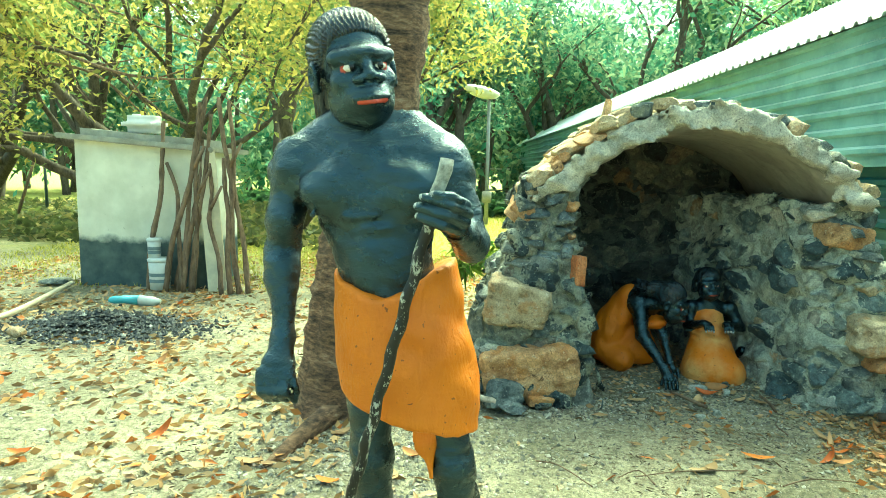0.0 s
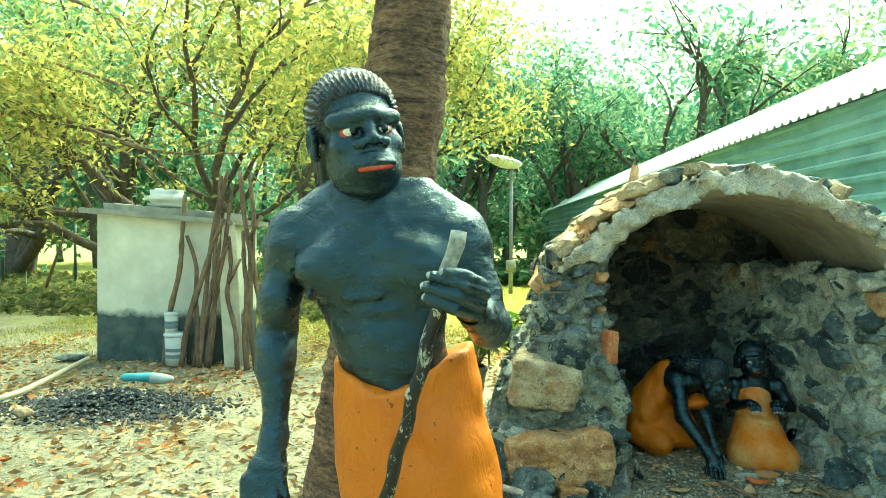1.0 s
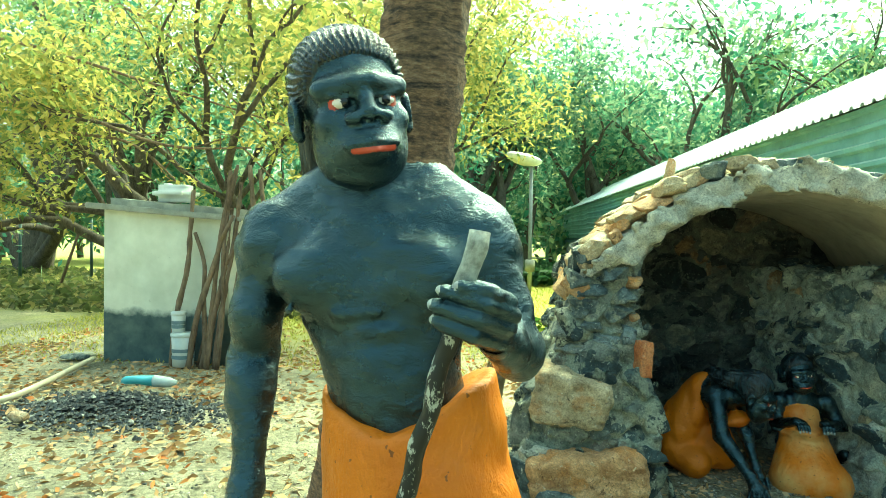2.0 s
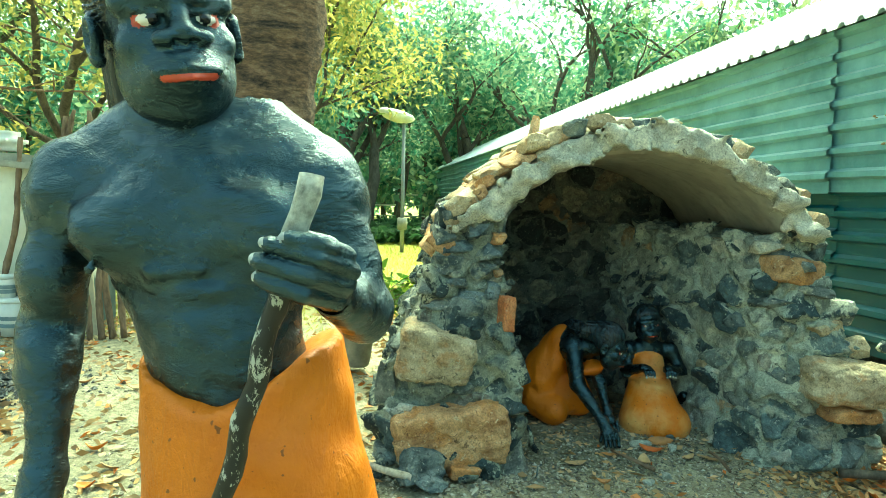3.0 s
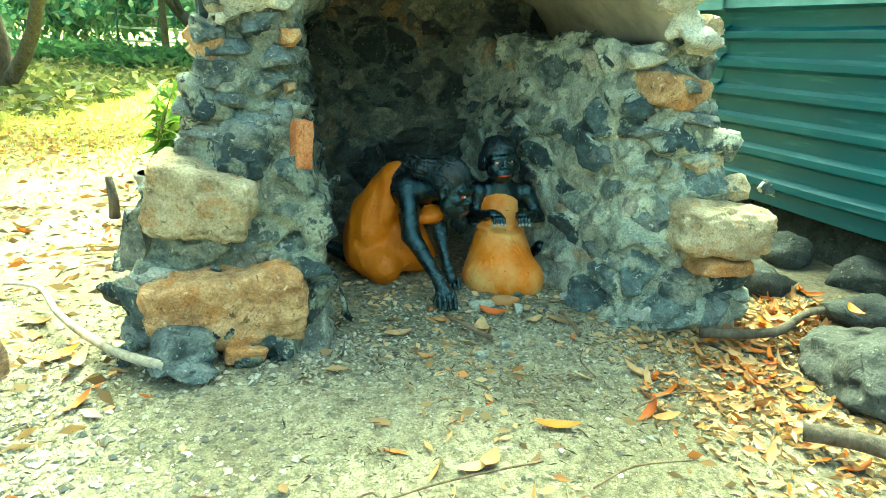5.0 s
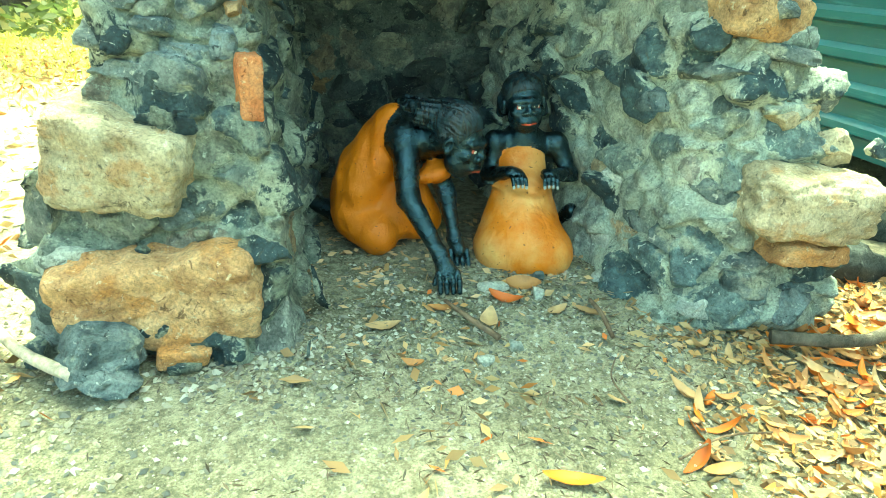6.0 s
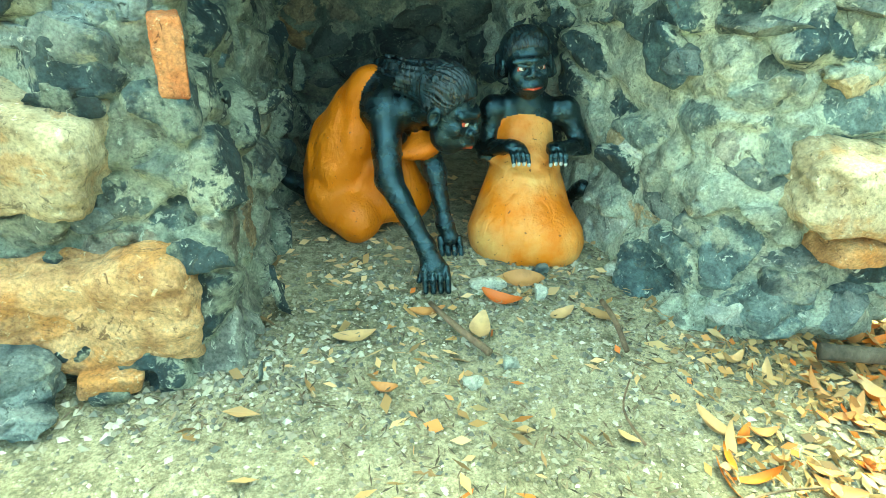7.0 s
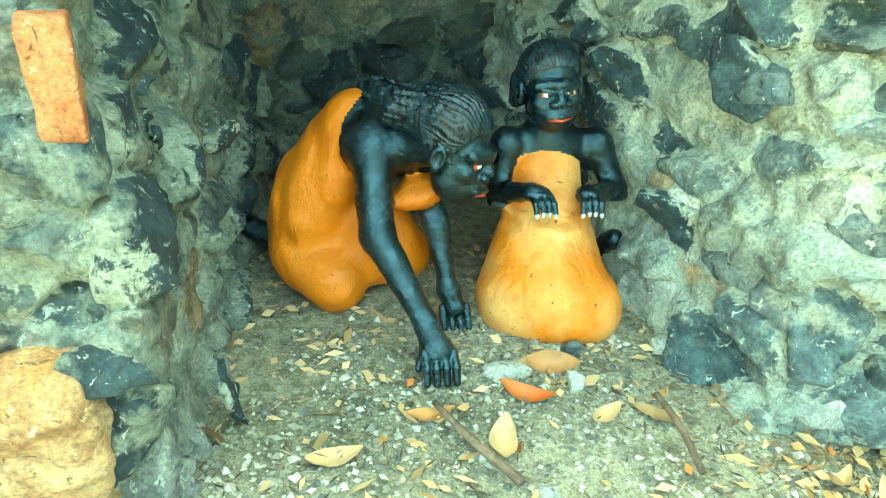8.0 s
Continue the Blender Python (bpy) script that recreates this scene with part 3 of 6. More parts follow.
def build_metal_shed():
    ob = thing("metal_shed", on_wall(0, 0, 0), "long teal ribbed sheet metal shed with pale corrugated roof", "shed")
    add = lambda name, geo, mat, label="", smooth=False: under(part(name, geo, mat, None, label, smooth), ob)
    span = [(-6.5, -2.2), (-2.2, 1.62), (1.62, 6.6), (6.6, 13.0), (13.0, 20.0), (20.0, 27.0)]
    for k, (a, b) in enumerate(span):
        add("wall_sheet", rib_sheet(0.27, 1.5, a, b + 0.06, 0.02 + 0.004 * (k % 2), seed=k), SHEET)
        add("wall_sheet", rib_sheet(1.44, 2.66, a, b + 0.06, -0.085 + 0.012 * (k % 2), seed=k + 5), SKYLIT_SHEET, "upper teal sheet, sky reflection in its colour")
    # back and end walls close the shed
    bm = bmesh.new()
    q = [on_wall(-6.5, 0.1, 0), on_wall(27, 0.1, 0), on_wall(27, 3.1, 0), on_wall(-6.5, 3.1, 0)]
    for a, b in ((1, 2), (2, 3), (3, 0)):
        p0, p1 = q[a], q[b]
        vs = [bm.verts.new(p) for p in (p0, p1, p1 + Vector((0, 0, 2.66)), p0 + Vector((0, 0, 2.66)))]
        bm.faces.new(vs)
    bmesh.ops.solidify(bm, geom=bm.faces[:], thickness=0.03)
    add("end_wall", bm, SHEET)
    # corrugated roof: ribs run up the slope
    for side, (o0, z0, o1, z1) in (("near", (-0.22, 2.63, 1.6, 3.68)), ("far", (3.4, 2.63, 1.6, 3.70))):
        v, f, i = [], [], 0
        s = -6.8
        while s < 27.3:
            for ds, up in ((0, 0), (0.10, 0), (0.125, 0.035), (0.155, 0.035)):
                for t in (0.0, 0.5, 1.0):
                    v.append(on_wall(s + ds, o0 + (o1 - o0) * t, z0 + (z1 - z0) * t + up))
                i += 1
            s += 0.18
        for k in range(i - 1):
            for t in (0, 1):
                a = k * 3 + t
                f.append((a, a + 3, a + 4, a + 1))
        r = add("roof_sheet", (v, f), ROOF_SHEET, "pale corrugated roof sheeting")
        mod = r.modifiers.new("thick", "SOLIDIFY")
        mod.thickness = 0.006
    turn = Matrix.Rotation(math.atan2(WALL_WAY.y, WALL_WAY.x), 4, "Z")
    for s in np.arange(-6, 27, 2.2):
        bm = bmesh.new()
        c = on_wall(s, 0.42, 1.32)
        box(bm, c - Vector((0.03, 0.03, 1.32)), c + Vector((0.03, 0.03, 1.34)), turn)
        add("post", bm, SHEET)
    # rough plinth of stones under the sheets; dark colour includes the gap's shadow
    v, f = [], []
    for i in range(80):
        s = -6.5 + 33.5 * i / 79
        for o, z in ((0.04, -0.05), (0.03, 0.1), (0.06, 0.24), (0.3, 0.26)):
            v.append(on_wall(s, 0.14 + o + 0.05 * math.sin(i * 2.3 + z * 9), z))
    for i in range(79):
        for j in range(3):
            a = i * 4 + j
            f.append((a, a + 4, a + 5, a + 1))
    add("plinth", (v, f), SHADED_DARK_STONE, "rough dark stone plinth, shadow of the gap in its colour", True)
    # torn rusty patches and screws on the upper sheet
    rnd = random.Random(3)
    for k in range(26):
        s, z = rnd.choice((0.35, 0.55, 1.0)) + rnd.gauss(0, 0.09), rnd.choice((1.62, 1.78, 1.95, 2.1)) + rnd.gauss(0, 0.012)
        bm = rock((0.05 * rnd.uniform(0.4, 1.2), 0.012, 0.018 * rnd.uniform(0.5, 1.3)), k, 1, 3, 0.2)
        bmesh.ops.transform(bm, matrix=Matrix.Translation(on_wall(s, -0.118, z)) @ Matrix.Rotation(math.pi / 2, 4, "Z"), verts=bm.verts)
        add("rust_patch", bm, RUST, "small rusty torn patch", True)
    # loose pale sheet curled over the eave
    v, f = [], []
    for i in range(9):
        a = i / 8
        for j in range(9):
            c = j / 8 - 0.5
            v.append(on_wall(-0.2 + 0.5 * a, -0.16 - 0.05 * math.sin(a * 3), 2.48 + 0.35 * c + 0.06 * math.sin(a * 4) - 0.05 * a))
    f = [(i * 9 + j, i * 9 + 9 + j, i * 9 + 10 + j, i * 9 + 1 + j) for i in range(8) for j in range(8)]
    r = add("loose_sheet", (v, f), ROOF_SHEET, "curled pale loose sheet", True)
    r.modifiers.new("thick", "SOLIDIFY").thickness = 0.004


build_metal_shed()


# ---- stone cave ----
ARCH_X, ARCH_Z, ARCH_R = 1.52, 0.642, 0.945
FRONT, BACK = 3.72, 4.95


def inner_right(y):
    return 2.16 - 0.30 * (y - 3.8)


def rubble_cells(q, seed):
    """Stones of a wall: distance to the joint, a random number and a tilted face for each."""
    bent = q + 0.045 * np.stack([vnoise(q, 0.13, seed + 20), vnoise(q, 0.13, seed + 21), vnoise(q, 0.13, seed + 22)], -1)
    return crags(bent * np.array([1, 1, 1.45]), 0.205, seed, True)


def lumpy(p, d, seed, amp=0.055):
    """Adds broken stones to a wall field d, near its surface only."""
    out = d.copy()
    m = np.abs(d) < 0.13
    q = p[m]
    joint, tone, tip = rubble_cells(q, seed)
    proud = np.clip(joint / 0.04, 0, 1) * (0.15 + 0.95 * (1 - tone))
    chip, _, lean = crags(q + 0.02 * vnoise(q, 0.05, seed + 9)[:, None], 0.075, seed + 30, True)
    out[m] += -amp * proud + 1.1 * tip * proud + 0.4 * amp + 0.75 * lean * np.clip(chip / 0.012, 0, 1) + 0.010 * fnoise(q, 0.06, 2, seed + 5)
    return out


def show_stones(ob, seed):
    """Keeps which stone each place of a wall belongs to, for its material."""
    q = np.array([v.co for v in ob.data.vertices])
    joint, tone, _ = rubble_cells(q, seed)
    for key, val in (("joint", joint), ("tone", tone)):
        ob.data.attributes.new(key, "FLOAT", "POINT").data.foreach_set("value", val.astype(np.float32))


def left_pier_field(p):
    x, y, z = p.T
    xl = np.interp(z, [0, 0.3, 0.46, 0.7, 0.87, 1.2, 1.5], [0.2, 0.2, 0.24, 0.34, 0.43, 0.48, 0.62])
    xr = np.interp(z, [0, 0.06, 0.46, 0.7, 0.93, 1.2, 1.3], [0.925, 0.905, 0.87, 0.83, 0.80, 0.79, 0.9])
    yf = np.interp(z, [0, 0.45, 0.9, 1.3], [3.52, 3.62, 3.74, 3.80])
    d = np.maximum(np.maximum(xl - x, x - xr), np.maximum(yf - y, y - 5.55))
    d = smax(d, z - 1.3, 0.05)
    # the arch ring lies on it
    return lumpy(p, d, 3)


def right_wall_field(p):
    x, y, z = p.T
    xr = np.interp(z, [0, 0.2, 0.36, 0.6, 0.85, 1.04, 1.29, 1.5], [2.72, 2.74, 2.68, 2.64, 2.55, 2.44, 2.38, 2.3])
    xl = 2.16 - 0.30 * (y - 3.8) + 0.05 * (z - 0.5) - 0.10 * np.clip(0.25 - z, 0, 1)
    yf = np.interp(z, [0, 0.3, 0.8, 1.3], [3.60, 3.66, 3.76, 3.86]) + 0.5 * np.clip(2.35 - x, 0, 1) * 0.6
    d = np.maximum(np.maximum(xl - x, x - xr), np.maximum(yf - y, y - 5.55))
    d = smax(d, z - 1.16 - 0.35 * np.clip(x - 2.3, 0, 0.3), 0.03)
    return lumpy(p, d, 11)


def back_wall_field(p):
    x, y, z = p.T
    b = np.maximum(np.maximum(5.2 - y, y - 5.56), np.maximum(0.62 - x, x - 2.3))
    b = smax(b, z - 1.7, 0.03)
    d = np.maximum(b, np.hypot(x - ARCH_X, z - ARCH_Z) * (z > ARCH_Z) + np.abs(x - ARCH_X) * (z <= ARCH_Z) - 1.0)
    return lumpy(p, d, 17)


def vault_field(p):
    x, y, z = p.T
    r = np.hypot(x - ARCH_X, z - ARCH_Z)
    thick = 0.135 + 0.02 * np.sin(x * 5) + 0.05 * np.clip(1.2 - x, 0, 1)
    d = np.abs(r - ARCH_R - thick / 2) - thick / 2
    d = np.maximum(d, np.maximum(FRONT - 0.04 * np.abs(x - 1.5) - y, y - 5.57))
    d = smax(d, np.interp(x, [0.3, 1.5, 2.6], [1.14, 1.3, 1.13]) - z, 0.03)
    inside = np.clip((r - ARCH_R - 0.01) / 0.03, 0, 1)
    edge = np.clip((FRONT + 0.15 - y) / 0.1, 0, 1)
    return (d + (0.006 + 0.03 * np.maximum(inside, edge)) * fnoise(p, 0.08, 3, 21) + 0.02 * np.maximum(inside, edge) * np.abs(vnoise(p, 0.03, 8))) * 0.8


def stone(parent, at, size, turn, mat, seed, detail=3, label="", cuts=13, rough=0.12, round_off=0.4, name="stone"):
    bm = rock(size, seed, detail, cuts, rough, round_off)
    bmesh.ops.transform(bm, matrix=pose(*at, *turn), verts=bm.verts)
    ob = under(part(name, bm, mat, None, label), parent)
    ob.data.set_sharp_from_angle(angle=radians(24))
    return ob


def squared(parent, at, size, turn, mat, seed, label="", n=20, power=7.0, rough=0.05, skew=0.16, name="stone"):
    bm = block(size, seed, n, power, rough, skew)
    bmesh.ops.transform(bm, matrix=pose(*at, *turn), verts=bm.verts)
    return under(part(name, bm, mat, None, label), parent)


def build_cave():
    ob = thing("stone_cave", (1.5, 4.3, 0), "small artificial cave of rubble stone and mortar with arched vault", "cave")
    v, f = skin(left_pier_field, (0.05, 3.4, -0.06), (1.1, 5.7, 1.45), 0.0132)
    show_stones(under(part("left_pier", (v, f), PIER_MORTAR, None, "grey rubble and mortar pier"), ob), 3)
    v, f = skin(right_wall_field, (1.55, 3.4, -0.06), (2.95, 5.7, 1.45), 0.013)
    show_stones(under(part("right_wall", (v, f), MORTAR, None, "grey rubble and mortar wall"), ob), 11)
    # back wall coloured dark to stand in for the shade inside
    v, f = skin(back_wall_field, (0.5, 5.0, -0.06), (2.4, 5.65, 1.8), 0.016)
    show_stones(under(part("back_wall", (v, f), SHADED_RUBBLE, None, "rubble back wall, cave shade in its colour"), ob), 17)
    v, f = skin(vault_field, (0.3, 3.5, 1.05), (2.8, 5.7, 1.95), 0.016)
    vault = part("vault", (v, f), [CONCRETE, PLASTER], None, "plastered vault with rough concrete edge")
    c = v[f].mean(1)
    inner = (np.hypot(c[:, 0] - ARCH_X, c[:, 2] - ARCH_Z) < ARCH_R + 0.03) & (c[:, 1] > FRONT + 0.05)
    vault.data.polygons.foreach_set("material_index", inner.astype(np.int32))
    under(vault, ob)
    return ob


CAVE = build_cave()

# ---- statues, one plain mesh each: slots black, hair, cloth, red, white, pupil, nail ----
STATUE_MATS = [BLACK_PAINT, BLACK_HAIR, ORANGE_CLOTH, LIP_RED, EYE_WHITE, EYE_DARK, NAIL]


def head_frame(at, yaw, pitch=0, roll=0):
    """Local to world for a head: x to the viewer's right, y out of the face, z up. yaw 0 faces -y."""
    m = Matrix.Rotation(radians(yaw), 4, "Z") @ Matrix.Rotation(radians(pitch), 4, "X") @ Matrix.Rotation(radians(roll), 4, "Y")
    flip = Matrix(((1, 0, 0, 0), (0, -1, 0, 0), (0, 0, 1, 0), (0, 0, 0, 1)))
    return Matrix.Translation(at) @ m @ flip


def head_piece(frame_m, size, h, ape=1.0, extra=(), wide=1.0):
    """A head about 0.3 high at size 1, skinned in its own frame and set into the world."""
    prims = [
        (ell((0, -0.03, 0.05), (0.088, 0.104, 0.103)), 0, 0),
        (ell((0, 0.03, -0.02), (0.073, 0.072, 0.1)), 0.03, 0),
        (ell((0, 0.05, -0.105), (0.05, 0.045, 0.042)), 0.04, 0),
        (ell((-0.045, 0.03, -0.07), (0.03, 0.045, 0.05)), 0.03, 0),
        (ell((0.045, 0.03, -0.07), (0.03, 0.045, 0.05)), 0.03, 0),
        (ell((0, 0.085, -0.062), (0.05, 0.036 + 0.012 * ape, 0.04)), 0.025, 0),
        (cap((-0.06, 0.066, 0.034), (-0.012, 0.094, 0.042), 0.012 + 0.006 * ape), 0.018, 0),
        (cap((0.06, 0.066, 0.034), (0.012, 0.094, 0.042), 0.012 + 0.006 * ape), 0.018, 0),
        (ell((-0.05, 0.066, -0.022), (0.026, 0.022, 0.022)), 0.02, 0),
        (ell((0.05, 0.066, -0.022), (0.026, 0.022, 0.022)), 0.02, 0),
        (ell((-0.033, 0.103, 0.008), (0.02, 0.016, 0.012)), 0.012, -1),
        (ell((0.033, 0.103, 0.008), (0.02, 0.016, 0.012)), 0.012, -1),
        (cap((0, 0.094, 0.03), (0, 0.118, -0.012), 0.011, 0.015), 0.012, 0),
        (ell((-0.019, 0.114, -0.02), (0.017 + 0.003 * ape, 0.017, 0.013)), 0.008, 0),
        (ell((0.019, 0.114, -0.02), (0.017 + 0.003 * ape, 0.017, 0.013)), 0.008, 0),
        (ell((-0.011, 0.126, -0.026), (0.006, 0.008, 0.005)), 0.004, -1),
        (ell((0.011, 0.126, -0.026), (0.006, 0.008, 0.005)), 0.004, -1),
        (cap((-0.038, 0.106 + 0.008 * ape, -0.066), (0, 0.124 + 0.011 * ape, -0.061), 0.007), 0.006, 0),
        (cap((0.038, 0.106 + 0.008 * ape, -0.066), (0, 0.124 + 0.011 * ape, -0.061), 0.007), 0.006, 0),
        (cap((-0.031, 0.110 + 0.008 * ape, -0.075), (0, 0.126 + 0.011 * ape, -0.076), 0.0046), 0.003, 3),
        (cap((0.031, 0.110 + 0.008 * ape, -0.075), (0, 0.126 + 0.011 * ape, -0.076), 0.0046), 0.003, 3),
        (ell((-0.033, 0.0835, 0.0075), (0.0195, 0.0095, 0.0100)), 0.002, 3),
        (ell((-0.033, 0.083, 0.008), (0.0185, 0.0135, 0.0095)), 0.001, 4),
        (ell((0.033, 0.084, 0.008), (0.0195, 0.0095, 0.0105)), 0.002, 3),
        (ell((0.033, 0.083, 0.008), (0.0185, 0.0135, 0.0095)), 0.001, 4),
        (ell((-0.031, 0.0925, 0.009), (0.0078, 0.0075, 0.0078)), 0.0, 5),
        (ell((0.035, 0.0925, 0.009), (0.0078, 0.0075, 0.0078)), 0.0, 5),
        (cap((-0.052, 0.086, 0.022), (-0.014, 0.099, 0.018), 0.0045), 0.004, 0),
        (cap((0.052, 0.086, 0.022), (0.014, 0.099, 0.018), 0.0045), 0.004, 0),
    ]
    for s in (-1, 1):
        prims += [
            (ell((s * 0.096, -0.012, -0.004), (0.013, 0.024, 0.036)), 0.008, 0),
            (ell((s * 0.106, -0.006, -0.002), (0.010, 0.014, 0.024)), 0.006, -1),
            (ell((s * 0.094, -0.006, -0.036), (0.010, 0.012, 0.012)), 0.006, 0),
        ]
    prims += list(extra)
    lo, hi = (-0.15, -0.2, -0.28), (0.15, 0.16, 0.19)
    v, f, s = carve(prims, lo, hi, h)
    v = np.c_[v * size * np.array([wide, 1, 1]), np.ones(len(v))] @ np.array(frame_m).T
    return v[:, :3], f[:, ::-1], s


def hair_cap(groove=0.0032, strands=210.0):
    """Back-swept hair over the skull with combed grooves."""
    outer = ell((0, -0.034, 0.056), (0.099, 0.112, 0.107))

    def fn(p):
        x, y, z = p.T
        ang = np.arctan2(x, z - 0.02)
        comb = np.sin(ang * strands / 3.2 + 6 * vnoise(p, 0.05, 4)) * groove
        line = z - np.interp(y, [-0.14, -0.02, 0.02, 0.05, 0.09], [-0.16, -0.02, 0.03, 0.088, 0.105])
        return smax(outer(p) + comb, -(line + 0.012 * np.abs(x) / 0.1), 0.008)
    return fn


def lock(a, b, ra, rb, seed=0, groove=0.004):
    base = cap(a, b, ra, rb)
    way = np.array(b, float) - np.array(a, float)
    way /= np.linalg.norm(way)

    def fn(p):
        flat = p - (p @ way)[:, None] * way
        return base(p) + groove * 0.8 * np.sin(vnoise(flat, 0.011, seed) * 6)
    return fn


def hand_prims(palm, wrist, fingers, r=0.011, nails=True):
    """fingers: lists of points from knuckle to tip."""
    out = [(cap(wrist, palm, 0.026, 0.032), 0.02, 0)]
    for pts in fingers:
        for a, b in zip(pts, pts[1:]):
            out.append((cap(a, b, r, r * 0.88), 0.0025, 0))
        if nails:
            tip, prev = np.array(pts[-1], float), np.array(pts[-2], float)
            w = (tip - prev) / np.linalg.norm(tip - prev)
            out.append((ell(tip + w * r * 0.55, (r * 0.62, r * 0.62, r * 0.62)), 0.002, 6))
    return out


def ring_cloth(z0, z1, left, right, depth, cy, thick=0.0):
    """Wrapped cloth: ellipse section between two heights; left and right are (z, x) profiles."""
    zl, xl = zip(*left)
    zr, xr = zip(*right)

    def fn(p):
        x, y, z = p.T
        a, b = np.interp(z, zl, xl), np.interp(z, zr, xr)
        c, w = (a + b) / 2, (b - a) / 2
        k = np.hypot((x - c) / w, (y - cy(z)) / depth(z))
        return (k - 1) * np.minimum(w, depth(z))
    return fn


def build_man():
    black = [
        (cap((0.0, 1.57, 1.47), (0.03, 1.59, 1.37), 0.062, 0.075), 0, 0),
        (ell((0.015, 1.585, 1.30), (0.175, 0.105, 0.13)), 0.06, 0),
        (cap((-0.17, 1.57, 1.325), (0.02, 1.595, 1.395), 0.06, 0.062), 0.05, 0),
        (cap((0.20, 1.57, 1.335), (0.03, 1.595, 1.395), 0.06, 0.062), 0.05, 0),
        (cap((0.05, 1.60, 1.49), (0.205, 1.585, 1.365), 0.05, 0.058), 0.05, 0),
        (cap((-0.04, 1.60, 1.475), (-0.18, 1.585, 1.355), 0.05, 0.056), 0.05, 0),
        (ell((0.03, 1.575, 1.20), (0.155, 0.1, 0.12)), 0.06, 0),
        (ell((-0.065, 1.505, 1.265), (0.093, 0.045, 0.068), (0, 8, 12)), 0.03, 0),
        (ell((0.115, 1.505, 1.27), (0.093, 0.045, 0.068), (0, -8, -12)), 0.03, 0),
        (ell((0.055, 1.565, 1.09), (0.128, 0.088, 0.1)), 0.06, 0),
        (ell((0.065, 1.515, 1.07), (0.085, 0.045, 0.075)), 0.04, 0),
        (ell((0.075, 1.58, 0.98), (0.145, 0.1, 0.1)), 0.05, 0),
        (cap((0.02, 1.478, 1.175), (0.075, 1.476, 1.178), 0.010), 0.015, 0),
        (cap((-0.03, 1.474, 1.205), (0.05, 1.47, 1.206), 0.008), 0.012, 0),
        (ell((-0.112, 1.462, 1.212), (0.007, 0.007, 0.007)), 0.004, 0),
        (ell((0.16, 1.462, 1.215), (0.007, 0.007, 0.007)), 0.004, 0),
        (ell((0.062, 1.462, 1.035), (0.008, 0.01, 0.012)), 0.006, -1),
        # arm that hangs
        (ell((-0.198, 1.57, 1.31), (0.062, 0.065, 0.072)), 0.04, 0),
        (cap((-0.205, 1.57, 1.30), (-0.232, 1.575, 1.10), 0.054, 0.043), 0.03, 0),
        (ell((-0.215, 1.545, 1.19), (0.044, 0.048, 0.07)), 0.03, 0),
        (cap((-0.232, 1.575, 1.10), (-0.205, 1.50, 0.89), 0.046, 0.028), 0.02, 0),
        (ell((-0.235, 1.55, 1.04), (0.043, 0.042, 0.065)), 0.03, 0),
        (cap((-0.205, 1.50, 0.89), (-0.21, 1.47, 0.82), 0.028, 0.036), 0.02, 0),
        (ell((-0.21, 1.46, 0.795), (0.045, 0.036, 0.05)), 0.02, 0),
        # arm that holds the stick
        (ell((0.222, 1.565, 1.315), (0.064, 0.066, 0.074)), 0.04, 0),
        (cap((0.232, 1.565, 1.30), (0.29, 1.535, 1.135), 0.055, 0.044), 0.03, 0),
        (ell((0.25, 1.55, 1.215), (0.046, 0.05, 0.07)), 0.03, 0),
        (cap((0.29, 1.535, 1.135), (0.262, 1.38, 1.19), 0.046, 0.03), 0.02, 0),
        # legs
        (cap((0.0, 1.575, 0.9), (0.025, 1.565, 0.52), 0.085, 0.052), 0.05, 0),
        (cap((0.025, 1.565, 0.52), (0.03, 1.60, 0.10), 0.055, 0.036), 0.03, 0),
        (ell((0.028, 1.60, 0.36), (0.05, 0.055, 0.11)), 0.03, 0),
        (cap((0.16, 1.57, 0.9), (0.255, 1.54, 0.52), 0.088, 0.056), 0.05, 0),
        (cap((0.255, 1.54, 0.52), (0.285, 1.58, 0.10), 0.058, 0.037), 0.03, 0),
        (ell((0.28, 1.59, 0.36), (0.052, 0.056, 0.11)), 0.03, 0),
        (cap((0.03, 1.62, 0.045), (0.01, 1.46, 0.025), 0.042, 0.034), 0.03, 0),
        (cap((0.285, 1.60, 0.045), (0.31, 1.43, 0.025), 0.042, 0.034), 0.03, 0),
    ]
    for k in range(4):
        x = -0.245 + 0.022 * k
        black += [(cap((x, 1.428 + 0.004 * k, 0.80), (x + 0.006, 1.412, 0.752), 0.0125, 0.0115), 0.006, 0),
                  (cap((x + 0.006, 1.412, 0.752), (x + 0.022, 1.44, 0.722), 0.0115, 0.0105), 0.006, 0)]
    black += [(cap((-0.175, 1.45, 0.81), (-0.15, 1.43, 0.765), 0.014, 0.012), 0.008, 0),
              (cap((-0.15, 1.43, 0.765), (-0.152, 1.445, 0.735), 0.012, 0.010), 0.006, 0)]
    body = carve(black, (-0.33, 1.36, -0.03), (0.42, 1.73, 1.48), 0.0078, lambda p: 0.005 * fnoise(p, 0.07, 2, 2) + 0.0028 * fnoise(p * np.array([1, 1, 1.6]), 0.04, 2, 6))

    # wrapped cloth
    ring = ring_cloth(0, 0, [(0.55, -0.058), (0.73, -0.07), (0.9, -0.088), (1.1, -0.092)], [(0.55, 0.335), (0.72, 0.315), (0.9, 0.282), (1.12, 0.238)],
                      lambda z: np.interp(z, [0.55, 0.8, 1.1], [0.15, 0.172, 0.175]), lambda z: np.interp(z, [0.6, 1.1], [1.575, 1.615]))

